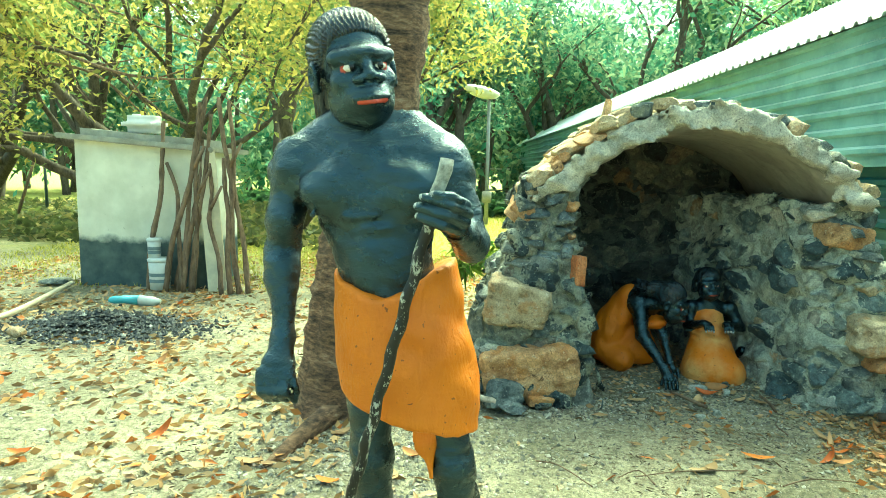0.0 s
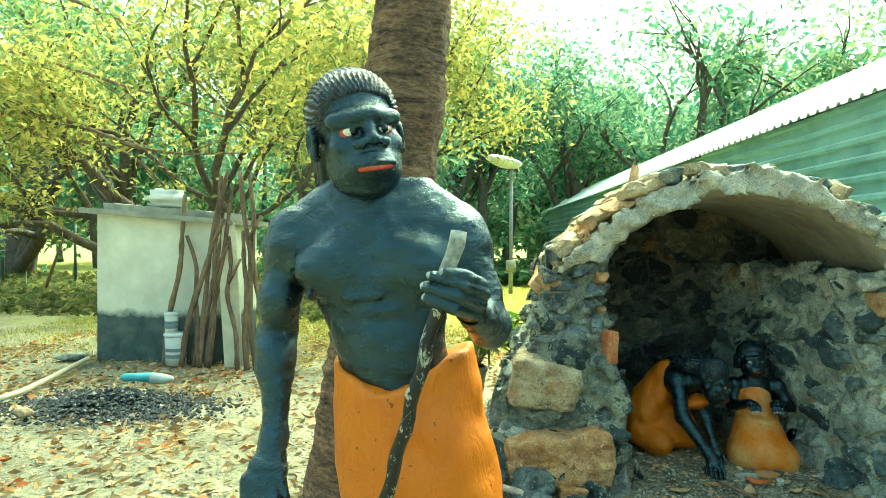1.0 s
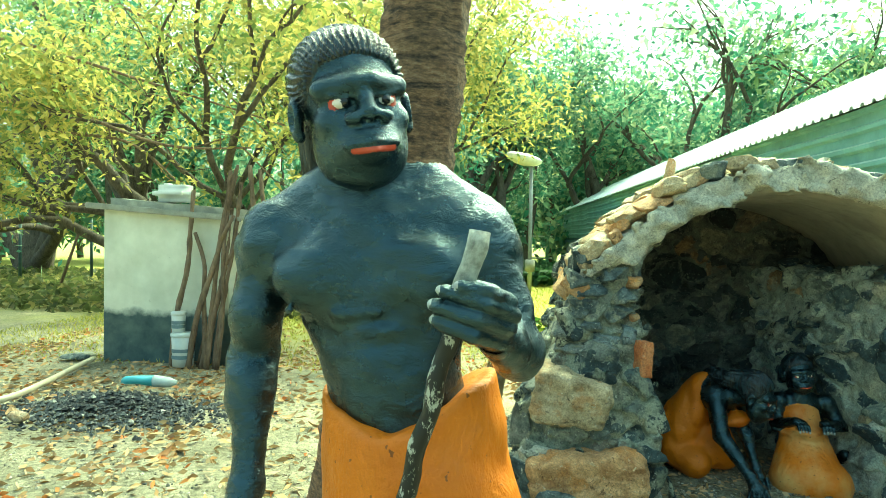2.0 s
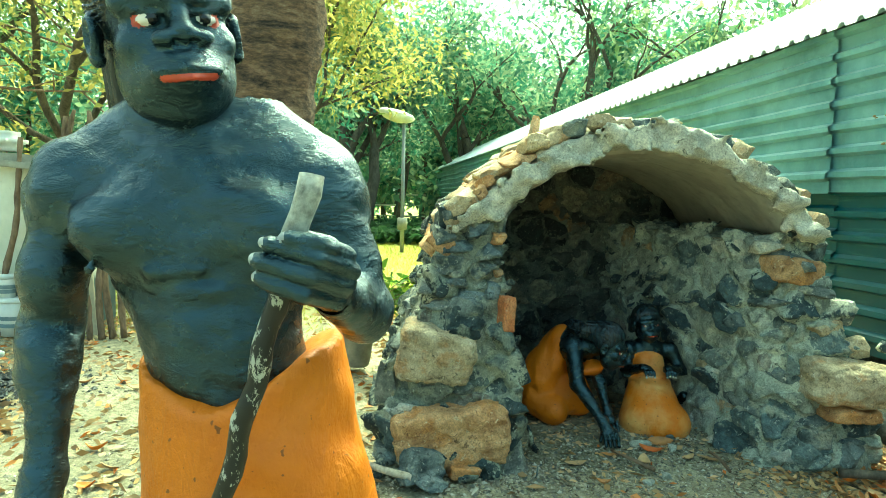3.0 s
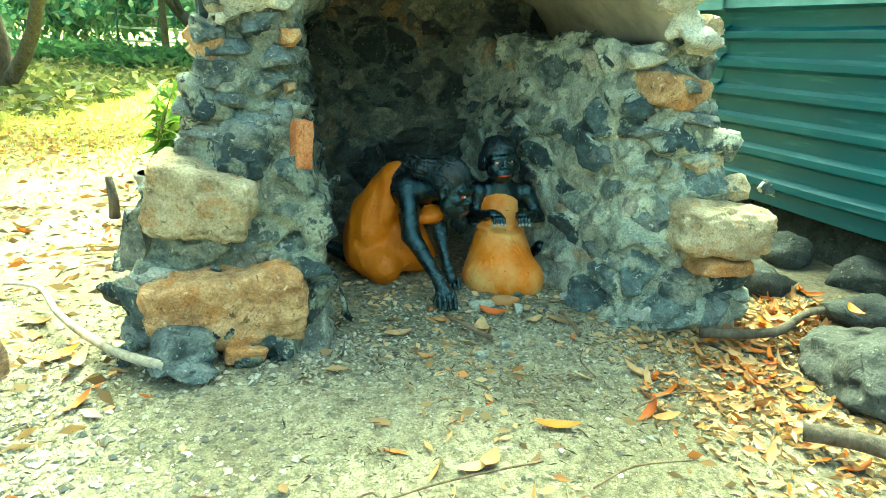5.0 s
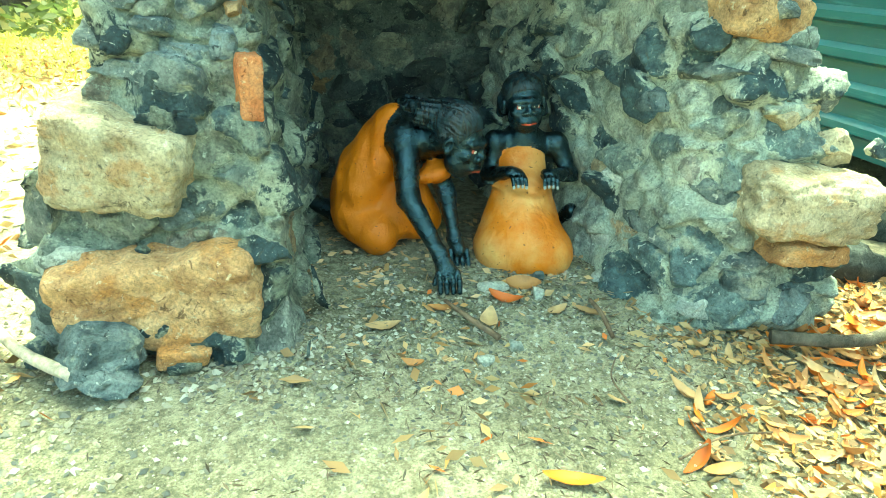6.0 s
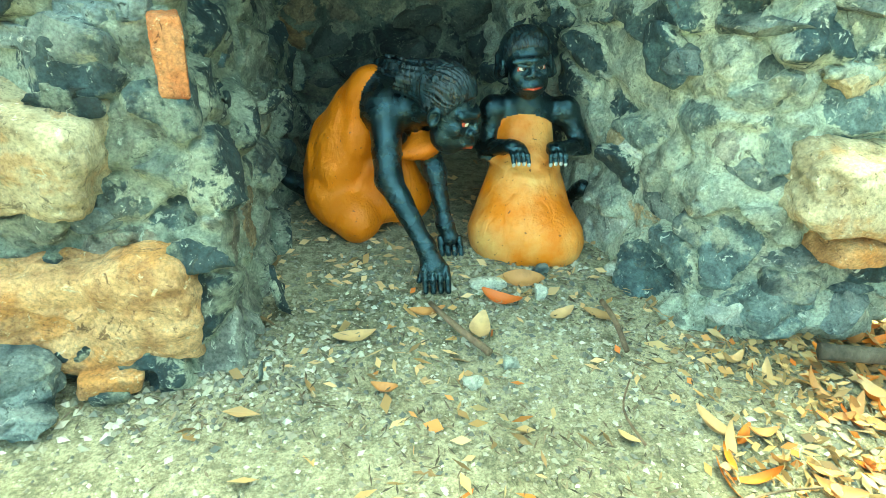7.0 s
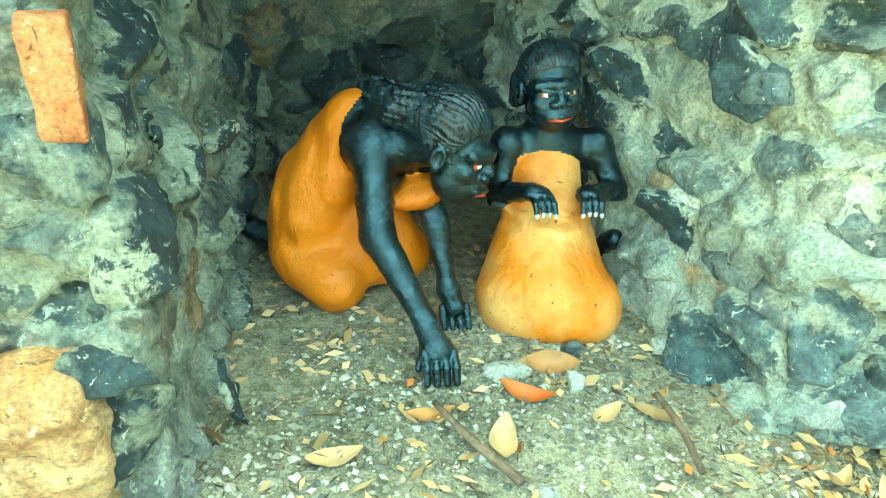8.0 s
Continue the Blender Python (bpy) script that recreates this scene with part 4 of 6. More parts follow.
    def cloth(p):
        x, y, z = p.T
        fold = 0.006 * np.sin(28 * (x * 0.8 + z * 0.75) + 3 * vnoise(p, 0.12, 7)) * np.clip((x - 0.02) / 0.15, 0, 1) + 0.006 * fnoise(p, 0.09, 2, 3)
        top = np.interp(x, [-0.09, -0.05, 0.02, 0.07, 0.13, 0.2, 0.26], [1.06, 1.035, 1.01, 1.0, 1.015, 1.075, 1.10]) + 0.006 * vnoise(p, 0.04, 9)
        bottom = np.interp(x, [-0.08, 0.0, 0.12, 0.22, 0.33], [0.745, 0.705, 0.672, 0.645, 0.615]) + 0.008 * vnoise(p, 0.05, 8)
        return smax(smax(ring(p) + fold, z - top, 0.015), bottom - z, 0.012)
    v, f = skin(cloth, (-0.16, 1.38, 0.55), (0.42, 1.84, 1.16), 0.0085)
    wrap = (v, f, np.full(len(f), 2))
    tail = carve([(ell((0.185, 1.50, 0.635), (0.038, 0.012, 0.075), (0, 8, 0)), 0, 2), (cap((0.19, 1.495, 0.60), (0.2, 1.49, 0.51), 0.014, 0.006), 0.02, 2)],
                 (0.1, 1.45, 0.48), (0.28, 1.56, 0.74), 0.006)

    # hand round the stick
    fingers = [[(0.287, 1.318, 1.250), (0.258, 1.277, 1.266), (0.224, 1.270, 1.273)], [(0.292, 1.320, 1.232), (0.256, 1.274, 1.250), (0.200, 1.272, 1.266)],
               [(0.286, 1.322, 1.209), (0.246, 1.270, 1.228), (0.187, 1.274, 1.245)], [(0.274, 1.326, 1.189), (0.240, 1.274, 1.206), (0.189, 1.278, 1.223)]]
    hand = [(ell((0.262, 1.345, 1.222), (0.028, 0.034, 0.045)), 0, 0), (cap((0.262, 1.39, 1.19), (0.262, 1.35, 1.21), 0.03, 0.032), 0.02, 0),
            (cap((0.255, 1.345, 1.262), (0.222, 1.335, 1.272), 0.013, 0.011), 0.01, 0)] + hand_prims((0.262, 1.34, 1.225), (0.262, 1.375, 1.2), fingers, 0.0132)[1:]
    grip = carve(hand, (0.14, 1.23, 1.12), (0.34, 1.44, 1.31), 0.0032, lambda p: 0.0016 * fnoise(p, 0.02, 2, 4))

    # head with back-swept hair falling behind the ear
    hair = [(hair_cap(), 0.004, 1), (lock((-0.045, -0.1, -0.02), (-0.055, -0.105, -0.17), 0.036, 0.028, 3), 0.02, 1),
            (lock((0.06, -0.09, -0.02), (0.06, -0.1, -0.17), 0.05, 0.03, 5), 0.02, 1), (lock((-0.02, -0.11, 0), (-0.02, -0.12, -0.2), 0.055, 0.04, 6), 0.02, 1)]
    head = head_piece(head_frame((-0.022, 1.535, 1.573), 30, 4, -9), 1.0, 0.0032, 1.2, hair, 1.10)
    ob = sculpture("caveman_statue", [body, wrap, tail, grip, head], STATUE_MATS,
                   "glossy black painted caveman statue in orange cloth gripping a stick", "statue")
    return ob


build_man()


def build_stick():
    top, foot = Vector((0.243, 1.305, 1.352)), Vector((-0.125, 1.36, 0.0))
    n = 56
    pts = [top.lerp(foot, i / (n - 1)) + Vector((0.003 * math.sin(i * 1.3), 0.003 * math.cos(i * 1.7), 0)) for i in range(n)]
    rad = [0.0145 - 0.002 * i / n + 0.0008 * math.sin(i * 2.1) for i in range(n)]

    def build(t, b):
        p = coords(t, (1, 1, 0.5))
        w = ramp(t, grain(t, p, 55, 7, 0.75), [(0.55, (0, 0, 0)), (0.58, (1, 1, 1))])
        c = mix(t, w, (0.004, 0.005, 0.005), (0.45, 0.45, 0.38))
        t.links.new(c, b.inputs["Base Color"])
        b.inputs["Roughness"].default_value = 0.45
        relief(t, b, w, 0.5, 0.003)
    paint = material("chipped black paint on wood", build)
    ob = thing("walking_stick", foot, "wooden staff with chipped black paint and bare top", "stick")
    v, f = tube(pts[5:], rad[5:], 12)
    under(part("shaft", (v, f), paint, None), ob)
    v, f = tube(pts[:6], [r * 1.1 for r in rad[:6]], 12)
    under(part("tip", (v, f), plain("bare pale wood", (0.56, 0.56, 0.47), 0.8, vary=0.85, scale=45), None, "bare grey white top"), ob)


build_stick()


def build_woman():
    mats = [BLACK_PAINT, BLACK_HAIR, ORANGE_CLOTH, LIP_RED, EYE_WHITE, EYE_DARK, NAIL]
    prims = [
        # back and seat under the cloth
        (ell((1.125, 4.36, 0.25), (0.115, 0.15, 0.21), (0, 16, 0)), 0, 2),
        (ell((1.19, 4.34, 0.37), (0.100, 0.125, 0.15), (0, 30, 0)), 0.06, 2),
        (ell((1.215, 4.33, 0.47), (0.07, 0.10, 0.12), (0, 24, 0)), 0.04, 2),
        (cap((1.10, 4.30, 0.12), (1.185, 4.20, 0.085), 0.095, 0.085), 0.035, 2),
        (cap((1.13, 4.42, 0.12), (1.36, 4.30, 0.12), 0.11, 0.09), 0.06, 2),
        (ell((1.30, 4.27, 0.18), (0.10, 0.08, 0.13), (0, 20, 0)), 0.05, 2),
        (ell((1.40, 4.2, 0.345), (0.075, 0.06, 0.035), (0, -18, 0)), 0.03, 2),
        # shoulders, arms
        (ell((1.30, 4.30, 0.47), (0.11, 0.11, 0.10), (0, 20, 0)), 0.03, 0),
        (ell((1.285, 4.225, 0.465), (0.058, 0.055, 0.068)), 0.04, 0),
        (cap((1.285, 4.21, 0.47), (1.295, 4.10, 0.28), 0.056, 0.043), 0.025, 0),
        (cap((1.295, 4.10, 0.28), (1.405, 3.945, 0.115), 0.042, 0.028), 0.02, 0),
        (cap((1.405, 3.945, 0.115), (1.425, 3.905, 0.06), 0.028, 0.036), 0.02, 0),
        (cap((1.38, 4.32, 0.44), (1.455, 4.19, 0.26), 0.05, 0.036), 0.03, 0),
        (cap((1.455, 4.19, 0.26), (1.485, 4.12, 0.10), 0.036, 0.025), 0.02, 0),
        (cap((1.485, 4.12, 0.10), (1.50, 4.10, 0.055), 0.028, 0.032), 0.02, 0),
        (cap((1.36, 4.24, 0.46), (1.44, 4.17, 0.49), 0.06, 0.055), 0.04, 0),
        # shin behind
        (cap((1.02, 4.5, 0.06), (0.88, 4.56, 0.10), 0.045, 0.035), 0.02, 0),
    ]
    # fingers, knuckles apart
    near, far = [(cap((1.405, 3.945, 0.115), (1.43, 3.91, 0.068), 0.028, 0.034), 0, 0), (ell((1.432, 3.905, 0.062), (0.043, 0.034, 0.026)), 0.015, 0)], \
                [(cap((1.485, 4.12, 0.10), (1.50, 4.10, 0.06), 0.026, 0.03), 0, 0)]
    for k in range(4):
        x = 1.397 + 0.0235 * k
        near += [(cap((x, 3.893, 0.066), (x + 0.004, 3.862, 0.045), 0.0115, 0.0105), 0.004, 0), (cap((x + 0.004, 3.862, 0.045), (x + 0.006, 3.848, 0.008), 0.0105, 0.009), 0.003, 0)]
        x = 1.466 + 0.022 * k
        far += [(cap((x, 4.095, 0.06), (x + 0.006, 4.066, 0.012), 0.0105, 0.009), 0.004, 0)]
    near.append((cap((1.405, 3.93, 0.06), (1.385, 3.895, 0.02), 0.012, 0.010), 0.006, 0))
    palm_near = carve(near, (1.34, 3.82, -0.02), (1.52, 3.99, 0.16), 0.004)
    palm_far = carve(far, (1.42, 4.03, -0.02), (1.58, 4.17, 0.14), 0.004)
    def woman_folds(p):
        x, y, z = p.T
        cloth = np.clip((1.24 + 0.1 * z - x) / 0.06, 0, 1)
        return 0.003 * fnoise(p, 0.05, 2, 12) + cloth * (0.0032 * np.sin(40 * (x + 0.45 * z - 0.5 * y) + 4 * vnoise(p, 0.12, 3)) + 0.004 * fnoise(p, 0.1, 2, 31))
    body = carve(prims, (0.8, 3.8, -0.03), (1.62, 4.66, 0.66), 0.0072, woman_folds)
    hair = [(hair_cap(0.003, 190), 0.004, 1), (lock((0.0, -0.10, 0.06), (-0.02, -0.21, 0.03), 0.075, 0.06, 8), 0.03, 1)]
    # the head bows towards the child
    head = head_piece(head_frame((1.482, 4.135, 0.49), 62, 22, 0), 0.88, 0.0042, 0.7, hair)
    # long hair laid over the neck and back
    def mane(p):
        base = smin(cap((1.47, 4.2, 0.55), (1.31, 4.33, 0.545), 0.055, 0.06)(p), cap((1.31, 4.33, 0.545), (1.25, 4.38, 0.5), 0.06, 0.05)(p), 0.03)
        flat = p - np.outer(p @ np.array([-0.8, 0.55, 0.0]), np.array([-0.8, 0.55, 0.0]))
        return base + 0.006 * np.sin(9 * vnoise(flat, 0.02, 2)) + 0.004 * fnoise(p, 0.03, 2, 6)
    v, f = skin(mane, (1.15, 4.08, 0.4), (1.58, 4.48, 0.66), 0.005)
    sculpture("kneeling_woman_statue", [body, palm_near, palm_far, head, (v, f, np.full(len(f), 1))], mats,
              "black painted kneeling woman statue in orange cloth reaching to ground", "statue")


def build_child():
    mats = [BLACK_PAINT, BLACK_HAIR, FADED_CLOTH, LIP_RED, EYE_WHITE, EYE_DARK, NAIL]
    prims = [
        (cap((1.755, 4.29, 0.55), (1.765, 4.31, 0.48), 0.042, 0.05), 0, 0),
        (ell((1.775, 4.32, 0.43), (0.115, 0.065, 0.075)), 0.04, 0),
        (ell((1.655, 4.31, 0.44), (0.046, 0.046, 0.05)), 0.03, 0),
        (ell((1.905, 4.31, 0.44), (0.046, 0.046, 0.05)), 0.03, 0),
        (cap((1.66, 4.31, 0.43), (1.63, 4.27, 0.315), 0.036, 0.03), 0.02, 0),
        (cap((1.63, 4.27, 0.315), (1.69, 4.17, 0.36), 0.03, 0.022), 0.02, 0),
        (cap((1.915, 4.31, 0.43), (1.97, 4.275, 0.32), 0.04, 0.034), 0.02, 0),
        (cap((1.97, 4.275, 0.32), (1.87, 4.175, 0.35), 0.031, 0.022), 0.02, 0),
        (ell((1.705, 4.155, 0.362), (0.034, 0.03, 0.02)), 0.015, 0),
        (ell((1.845, 4.155, 0.35), (0.034, 0.03, 0.02)), 0.015, 0),
        # dress
        (ell((1.765, 4.285, 0.36), (0.100, 0.062, 0.09)), 0.0, 2),
        (ell((1.768, 4.275, 0.30), (0.112, 0.075, 0.06)), 0.03, 2),
        (cap((1.768, 4.255, 0.245), (1.762, 4.17, 0.07), 0.122, 0.188), 0.02, 2),
        (cap((1.68, 4.12, 0.05), (1.85, 4.08, 0.05), 0.095, 0.105), 0.05, 2),
        # foot tucked beside
        (cap((1.98, 4.38, 0.05), (2.0, 4.28, 0.16), 0.035, 0.03), 0.02, 0),
    ]
    fists = []
    for x0, way in ((1.688, 0.006), (1.824, -0.004)):
        few = [(ell((x0 + 0.022, 4.152, 0.364), (0.034, 0.03, 0.017)), 0, 0)]
        for k in range(4):
            x, drop = x0 + 0.0165 * k, 0.004 * abs(k - 1.5)
            few += [(cap((x, 4.140, 0.368 - drop), (x + way, 4.112, 0.356 - drop), 0.0085, 0.008), 0.003, 0),
                    (cap((x + way, 4.112, 0.356 - drop), (x + 1.5 * way, 4.100, 0.334 - drop), 0.008, 0.007), 0.002, 0),
                    (ell((x + 1.5 * way, 4.096, 0.329 - drop), (0.0062, 0.005, 0.0085)), 0.001, 6)]
        fists.append(carve(few, (x0 - 0.04, 4.07, 0.3), (x0 + 0.1, 4.2, 0.4), 0.003))
    def pleats(p):
        x, y, z = p.T
        fold = 0.007 * np.sin(z * 150 + 8 * x + 2 * vnoise(p, 0.06, 1)) * np.exp(-((z - 0.285) / 0.03) ** 2) * (y < 4.3)
        return 0.003 * fnoise(p, 0.05, 2, 14) + fold
    body = carve(prims, (1.5, 3.9, -0.03), (2.08, 4.46, 0.6), 0.006, pleats)
    hair = [(hair_cap(0.003, 190), 0.004, 1), (lock((-0.075, -0.07, 0.02), (-0.085, -0.08, -0.06), 0.034, 0.026, 2), 0.02, 1),
            (lock((0.08, -0.07, 0.02), (0.115, -0.08, -0.07), 0.036, 0.03, 4), 0.02, 1), (lock((0, -0.1, 0), (0, -0.1, -0.1), 0.07, 0.05, 7), 0.03, 1)]
    head = head_piece(head_frame((1.748, 4.275, 0.602), 4, 3, -5), 0.72, 0.0038, 0.4, hair, 1.16)
    sculpture("kneeling_child_statue", [body, head, *fists], mats, "black painted kneeling child statue in faded orange dress", "statue")


build_woman()
build_child()

# ---- stones set in the cave ----
def stones_of_cave():
    S = lambda at, size, turn, mat, seed, detail=3, label="", **k: stone(CAVE, at, size, turn, mat, seed, detail, label, **k)
    # left pier
    squared(CAVE, (0.465, 3.665, 0.56), (0.37, 0.27, 0.25), (5, 8, -6), BUFF_STONE, 3, "large squared buff stone block", 34, 10, 0.085, 0.14)
    squared(CAVE, (0.525, 3.63, 0.165), (0.58, 0.33, 0.30), (0, -3, 4), RUST_STONE, 8, "large rust stained stone block", 44, 7, 0.085, 0.14)
    squared(CAVE, (0.812, 3.685, 0.757), (0.066, 0.10, 0.178), (0, 2, 18), RED_BRICK, 4, "upright worn red brick", 18, 12, 0.04, 0.03, "brick")
    S((0.775, 3.80, 1.135), (0.085, 0.12, 0.085), (0, 6, 20), RUST_STONE, 5, 3, "small rust coloured stone")
    S((0.83, 3.70, 0.335), (0.14, 0.10, 0.06), (0, -12, 30), BUFF_STONE, 6, 3)
    S((0.70, 3.665, 0.545), (0.05, 0.05, 0.07), (0, 20, 0), RUST_STONE, 7, 2)
    squared(CAVE, (0.60, 3.50, 0.02), (0.16, 0.13, 0.055), (0, 3, 12), RUST_STONE, 13, "", 12, 10, 0.04)
    S((0.40, 3.43, 0.06), (0.24, 0.20, 0.17), (10, 4, 30), GREY_STONE, 13, 4, "dark broken grey stone")
    S((0.43, 3.36, 0.025), (0.20, 0.13, 0.08), (0, 10, -20), GREY_STONE, 14, 3)
    S((0.245, 3.60, 0.06), (0.18, 0.2, 0.14), (0, 0, 0), GREY_STONE, 15, 3)
    S((0.23, 3.70, 0.40), (0.14, 0.2, 0.26), (0, 6, 0), GREY_STONE, 16, 3)
    rows = [  # x, z, width, height of the stacked upper stones
        (0.47, 0.79, 0.20, 0.08, 0), (0.63, 0.82, 0.16, 0.11, 0), (0.745, 0.87, 0.10, 0.10, 0), (0.43, 0.87, 0.14, 0.09, 0),
        (0.55, 0.90, 0.16, 0.07, 0), (0.68, 0.97, 0.2, 0.10, 0), (0.50, 0.99, 0.17, 0.11, 0), (0.77, 0.95, 0.07, 0.05, 2),
        (0.73, 1.06, 0.15, 0.10, 0), (0.58, 1.08, 0.16, 0.09, 0), (0.49, 1.13, 0.13, 0.13, 0), (0.66, 1.16, 0.18, 0.10, 0), (0.53, 1.23, 0.12, 0.09, 0)]
    for k, (x, z, w, h, m) in enumerate(rows):
        S((x, 3.80 + 0.06 * (z - 0.8), z), (w, 0.24, h), (0, 8 * math.sin(k * 2.1), 12 * math.sin(k * 1.3)), (GREY_STONE, BUFF_STONE, RUST_STONE)[m], 30 + k, 4, cuts=10, round_off=0.15)
    # slabs bedded along the top of the arch, left and right
    rnd = random.Random(11)
    ring = [(-66, 0.12, 0.16, 2), (-60, 0.10, 0.13, 1), (-55, 0.16, 0.10, 1), (-50, 0.14, 0.09, 2), (-46, 0.12, 0.07, 2), (-42, 0.15, 0.08, 1), (-37, 0.16, 0.08, 2), (-31, 0.17, 0.09, 1),
            (-25, 0.18, 0.08, 1), (-19, 0.15, 0.09, 0), (-12, 0.2, 0.08, 1), (-6, 0.16, 0.07, 1), (0, 0.18, 0.12, 0), (7, 0.15, 0.06, 1), (14, 0.17, 0.06, 1), (22, 0.16, 0.07, 0), (29, 0.11, 0.12, 1),
            (36, 0.14, 0.08, 0), (44, 0.14, 0.10, 0), (50, 0.13, 0.11, 1), (57, 0.12, 0.13, 1), (63, 0.11, 0.10, 0)]
    for row in range(7):
        for k, (deg, w, h, m) in enumerate(ring):
            a = radians(deg + (rnd.uniform(-2, 2) if row else 0))
            left = 0.05 * max(0.0, -math.sin(a))
            r = ARCH_R + 0.135 + left + rnd.uniform(-0.015, 0.02) + (0.02 if m == 1 else 0)
            y = 3.84 + (0.05 if deg > -12 else 0) + row * 0.235 + rnd.uniform(-0.03, 0.03)
            S((ARCH_X + r * math.sin(a), y, ARCH_Z + r * math.cos(a)), (w * rnd.uniform(0.95, 1.25), 0.24, h * rnd.uniform(0.9, 1.15)),
              (rnd.uniform(-8, 8), deg * 0.75 + rnd.uniform(-9, 9), rnd.uniform(-15, 15)), (GREY_STONE, BUFF_STONE, RUST_STONE)[m], 100 + row * 40 + k, 3 if row < 2 else 2, cuts=9, round_off=0.15, rough=0.1)
    # small cemented lump at the crown
    S((1.0, 4.1, 1.73), (0.07, 0.07, 0.14), (0, 4, 0), BUFF_STONE, 77, 2)
    # right pier
    squared(CAVE, (2.565, 3.665, 0.435), (0.41, 0.29, 0.215), (0, 4, -6), BUFF_STONE, 21, "large rounded buff boulder", 34, 4.5, 0.09, 0.12)
    squared(CAVE, (2.58, 3.64, 0.285), (0.28, 0.22, 0.07), (0, 3, 4), RUST_STONE, 22, "", 22, 5, 0.06, 0.2)
    squared(CAVE, (2.41, 3.665, 0.145), (0.155, 0.13, 0.10), (0, 2, -8), GREY_STONE, 23, "", 16, 9, 0.04, 0.12)
    S((2.58, 3.62, 0.07), (0.18, 0.16, 0.14), (0, 12, 10), GREY_STONE, 24, 3)
    S((2.30, 3.69, 0.05), (0.26, 0.18, 0.12), (0, -3, 4), CONCRETE, 25, 3)
    S((2.43, 3.63, 0.045), (0.18, 0.14, 0.12), (0, 5, 0), CONCRETE, 26, 3)
    squared(CAVE, (2.345, 3.85, 0.985), (0.31, 0.23, 0.135), (0, 5, 12), RUST_STONE, 27, "rust coloured flat stone block", 26, 8, 0.05, 0.12)
    S((2.225, 3.87, 1.11), (0.20, 0.2, 0.075), (0, -4, 10), CONCRETE, 28, 3)
    S((2.66, 3.74, 0.60), (0.15, 0.14, 0.13), (0, 10, 0), BUFF_STONE, 29, 3)
    S((2.63, 3.80, 0.77), (0.14, 0.16, 0.14), (0, -8, 0), GREY_STONE, 50, 3)
    S((2.42, 3.92, 1.27), (0.10, 0.14, 0.14), (0, 14, 0), BUFF_STONE, 51, 3)
    S((2.50, 3.90, 1.10), (0.12, 0.14, 0.16), (0, 10, 0), GREY_STONE, 52, 3)
    S((2.52, 3.85, 0.86), (0.16, 0.14, 0.12), (0, 0, 0), GREY_STONE, 53, 3)
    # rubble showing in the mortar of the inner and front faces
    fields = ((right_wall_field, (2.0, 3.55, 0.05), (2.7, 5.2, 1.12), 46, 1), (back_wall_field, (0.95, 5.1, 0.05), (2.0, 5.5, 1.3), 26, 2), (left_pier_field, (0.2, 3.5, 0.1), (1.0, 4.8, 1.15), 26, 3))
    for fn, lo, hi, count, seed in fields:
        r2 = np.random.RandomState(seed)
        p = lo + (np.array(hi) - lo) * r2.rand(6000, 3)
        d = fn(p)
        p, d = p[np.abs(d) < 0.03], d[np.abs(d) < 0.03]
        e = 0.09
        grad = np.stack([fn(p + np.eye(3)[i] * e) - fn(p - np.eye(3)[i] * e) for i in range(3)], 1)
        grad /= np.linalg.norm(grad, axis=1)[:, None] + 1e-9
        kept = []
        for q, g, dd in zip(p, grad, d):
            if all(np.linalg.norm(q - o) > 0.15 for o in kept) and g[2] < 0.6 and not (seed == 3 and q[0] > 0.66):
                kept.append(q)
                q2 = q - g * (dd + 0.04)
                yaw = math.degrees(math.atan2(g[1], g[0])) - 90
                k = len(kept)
                # stones of the back wall are dark too, shade put into their colour
                m = SHADED_DARK_STONE if seed == 2 else (GREY_STONE, GREY_STONE, CONCRETE)[k % 3] if k % 12 or seed > 1 else BUFF_STONE
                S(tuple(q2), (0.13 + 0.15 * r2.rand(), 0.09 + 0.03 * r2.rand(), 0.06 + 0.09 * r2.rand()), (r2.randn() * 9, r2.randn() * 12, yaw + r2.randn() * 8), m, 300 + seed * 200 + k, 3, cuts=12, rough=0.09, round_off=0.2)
            if len(kept) >= count:
                break


stones_of_cave()

# ---- pump house with its poles ----
def shed_wall_build(t, b):
    p = world_place(t)
    c = ramp(t, grain(t, p, 2.5, 7, 0.6), [(0.3, (0.56, 0.57, 0.46)), (0.65, (0.78, 0.79, 0.68))])
    s = t.nodes.new("ShaderNodeSeparateXYZ")
    t.links.new(p, s.inputs[0])
    rag = math_node(t, "ADD", s.outputs[2], math_node(t, "MULTIPLY", math_node(t, "SUBTRACT", grain(t, p, 6, 6), 0.5), 0.22))
    band = ramp(t, rag, [(0.47, (1, 1, 1)), (0.56, (0, 0, 0))])
    c = mix(t, band, c, ramp(t, grain(t, p, 5, 6), [(0.3, (0.035, 0.06, 0.065)), (0.7, (0.12, 0.16, 0.15))]))
    c = mix(t, ramp(t, grain(t, p, 14, 5), [(0.66, (0, 0, 0)), (0.74, (0.5, 0.5, 0.5))]), c, (0.3, 0.3, 0.24))
    t.links.new(c, b.inputs["Base Color"])
    b.inputs["Roughness"].default_value = 0.9
    relief(t, b, grain(t, p, 20, 8), 0.35, 0.01)


SHED_WALL = material("limewashed wall with sooty foot", shed_wall_build)
SLAB = plain("weathered cement slab", (0.4, 0.4, 0.34), 0.95, vary=0.5, scale=6)
WHITE_PLASTIC = plain("white plastic", (0.72, 0.74, 0.7), 0.4, vary=0.15)


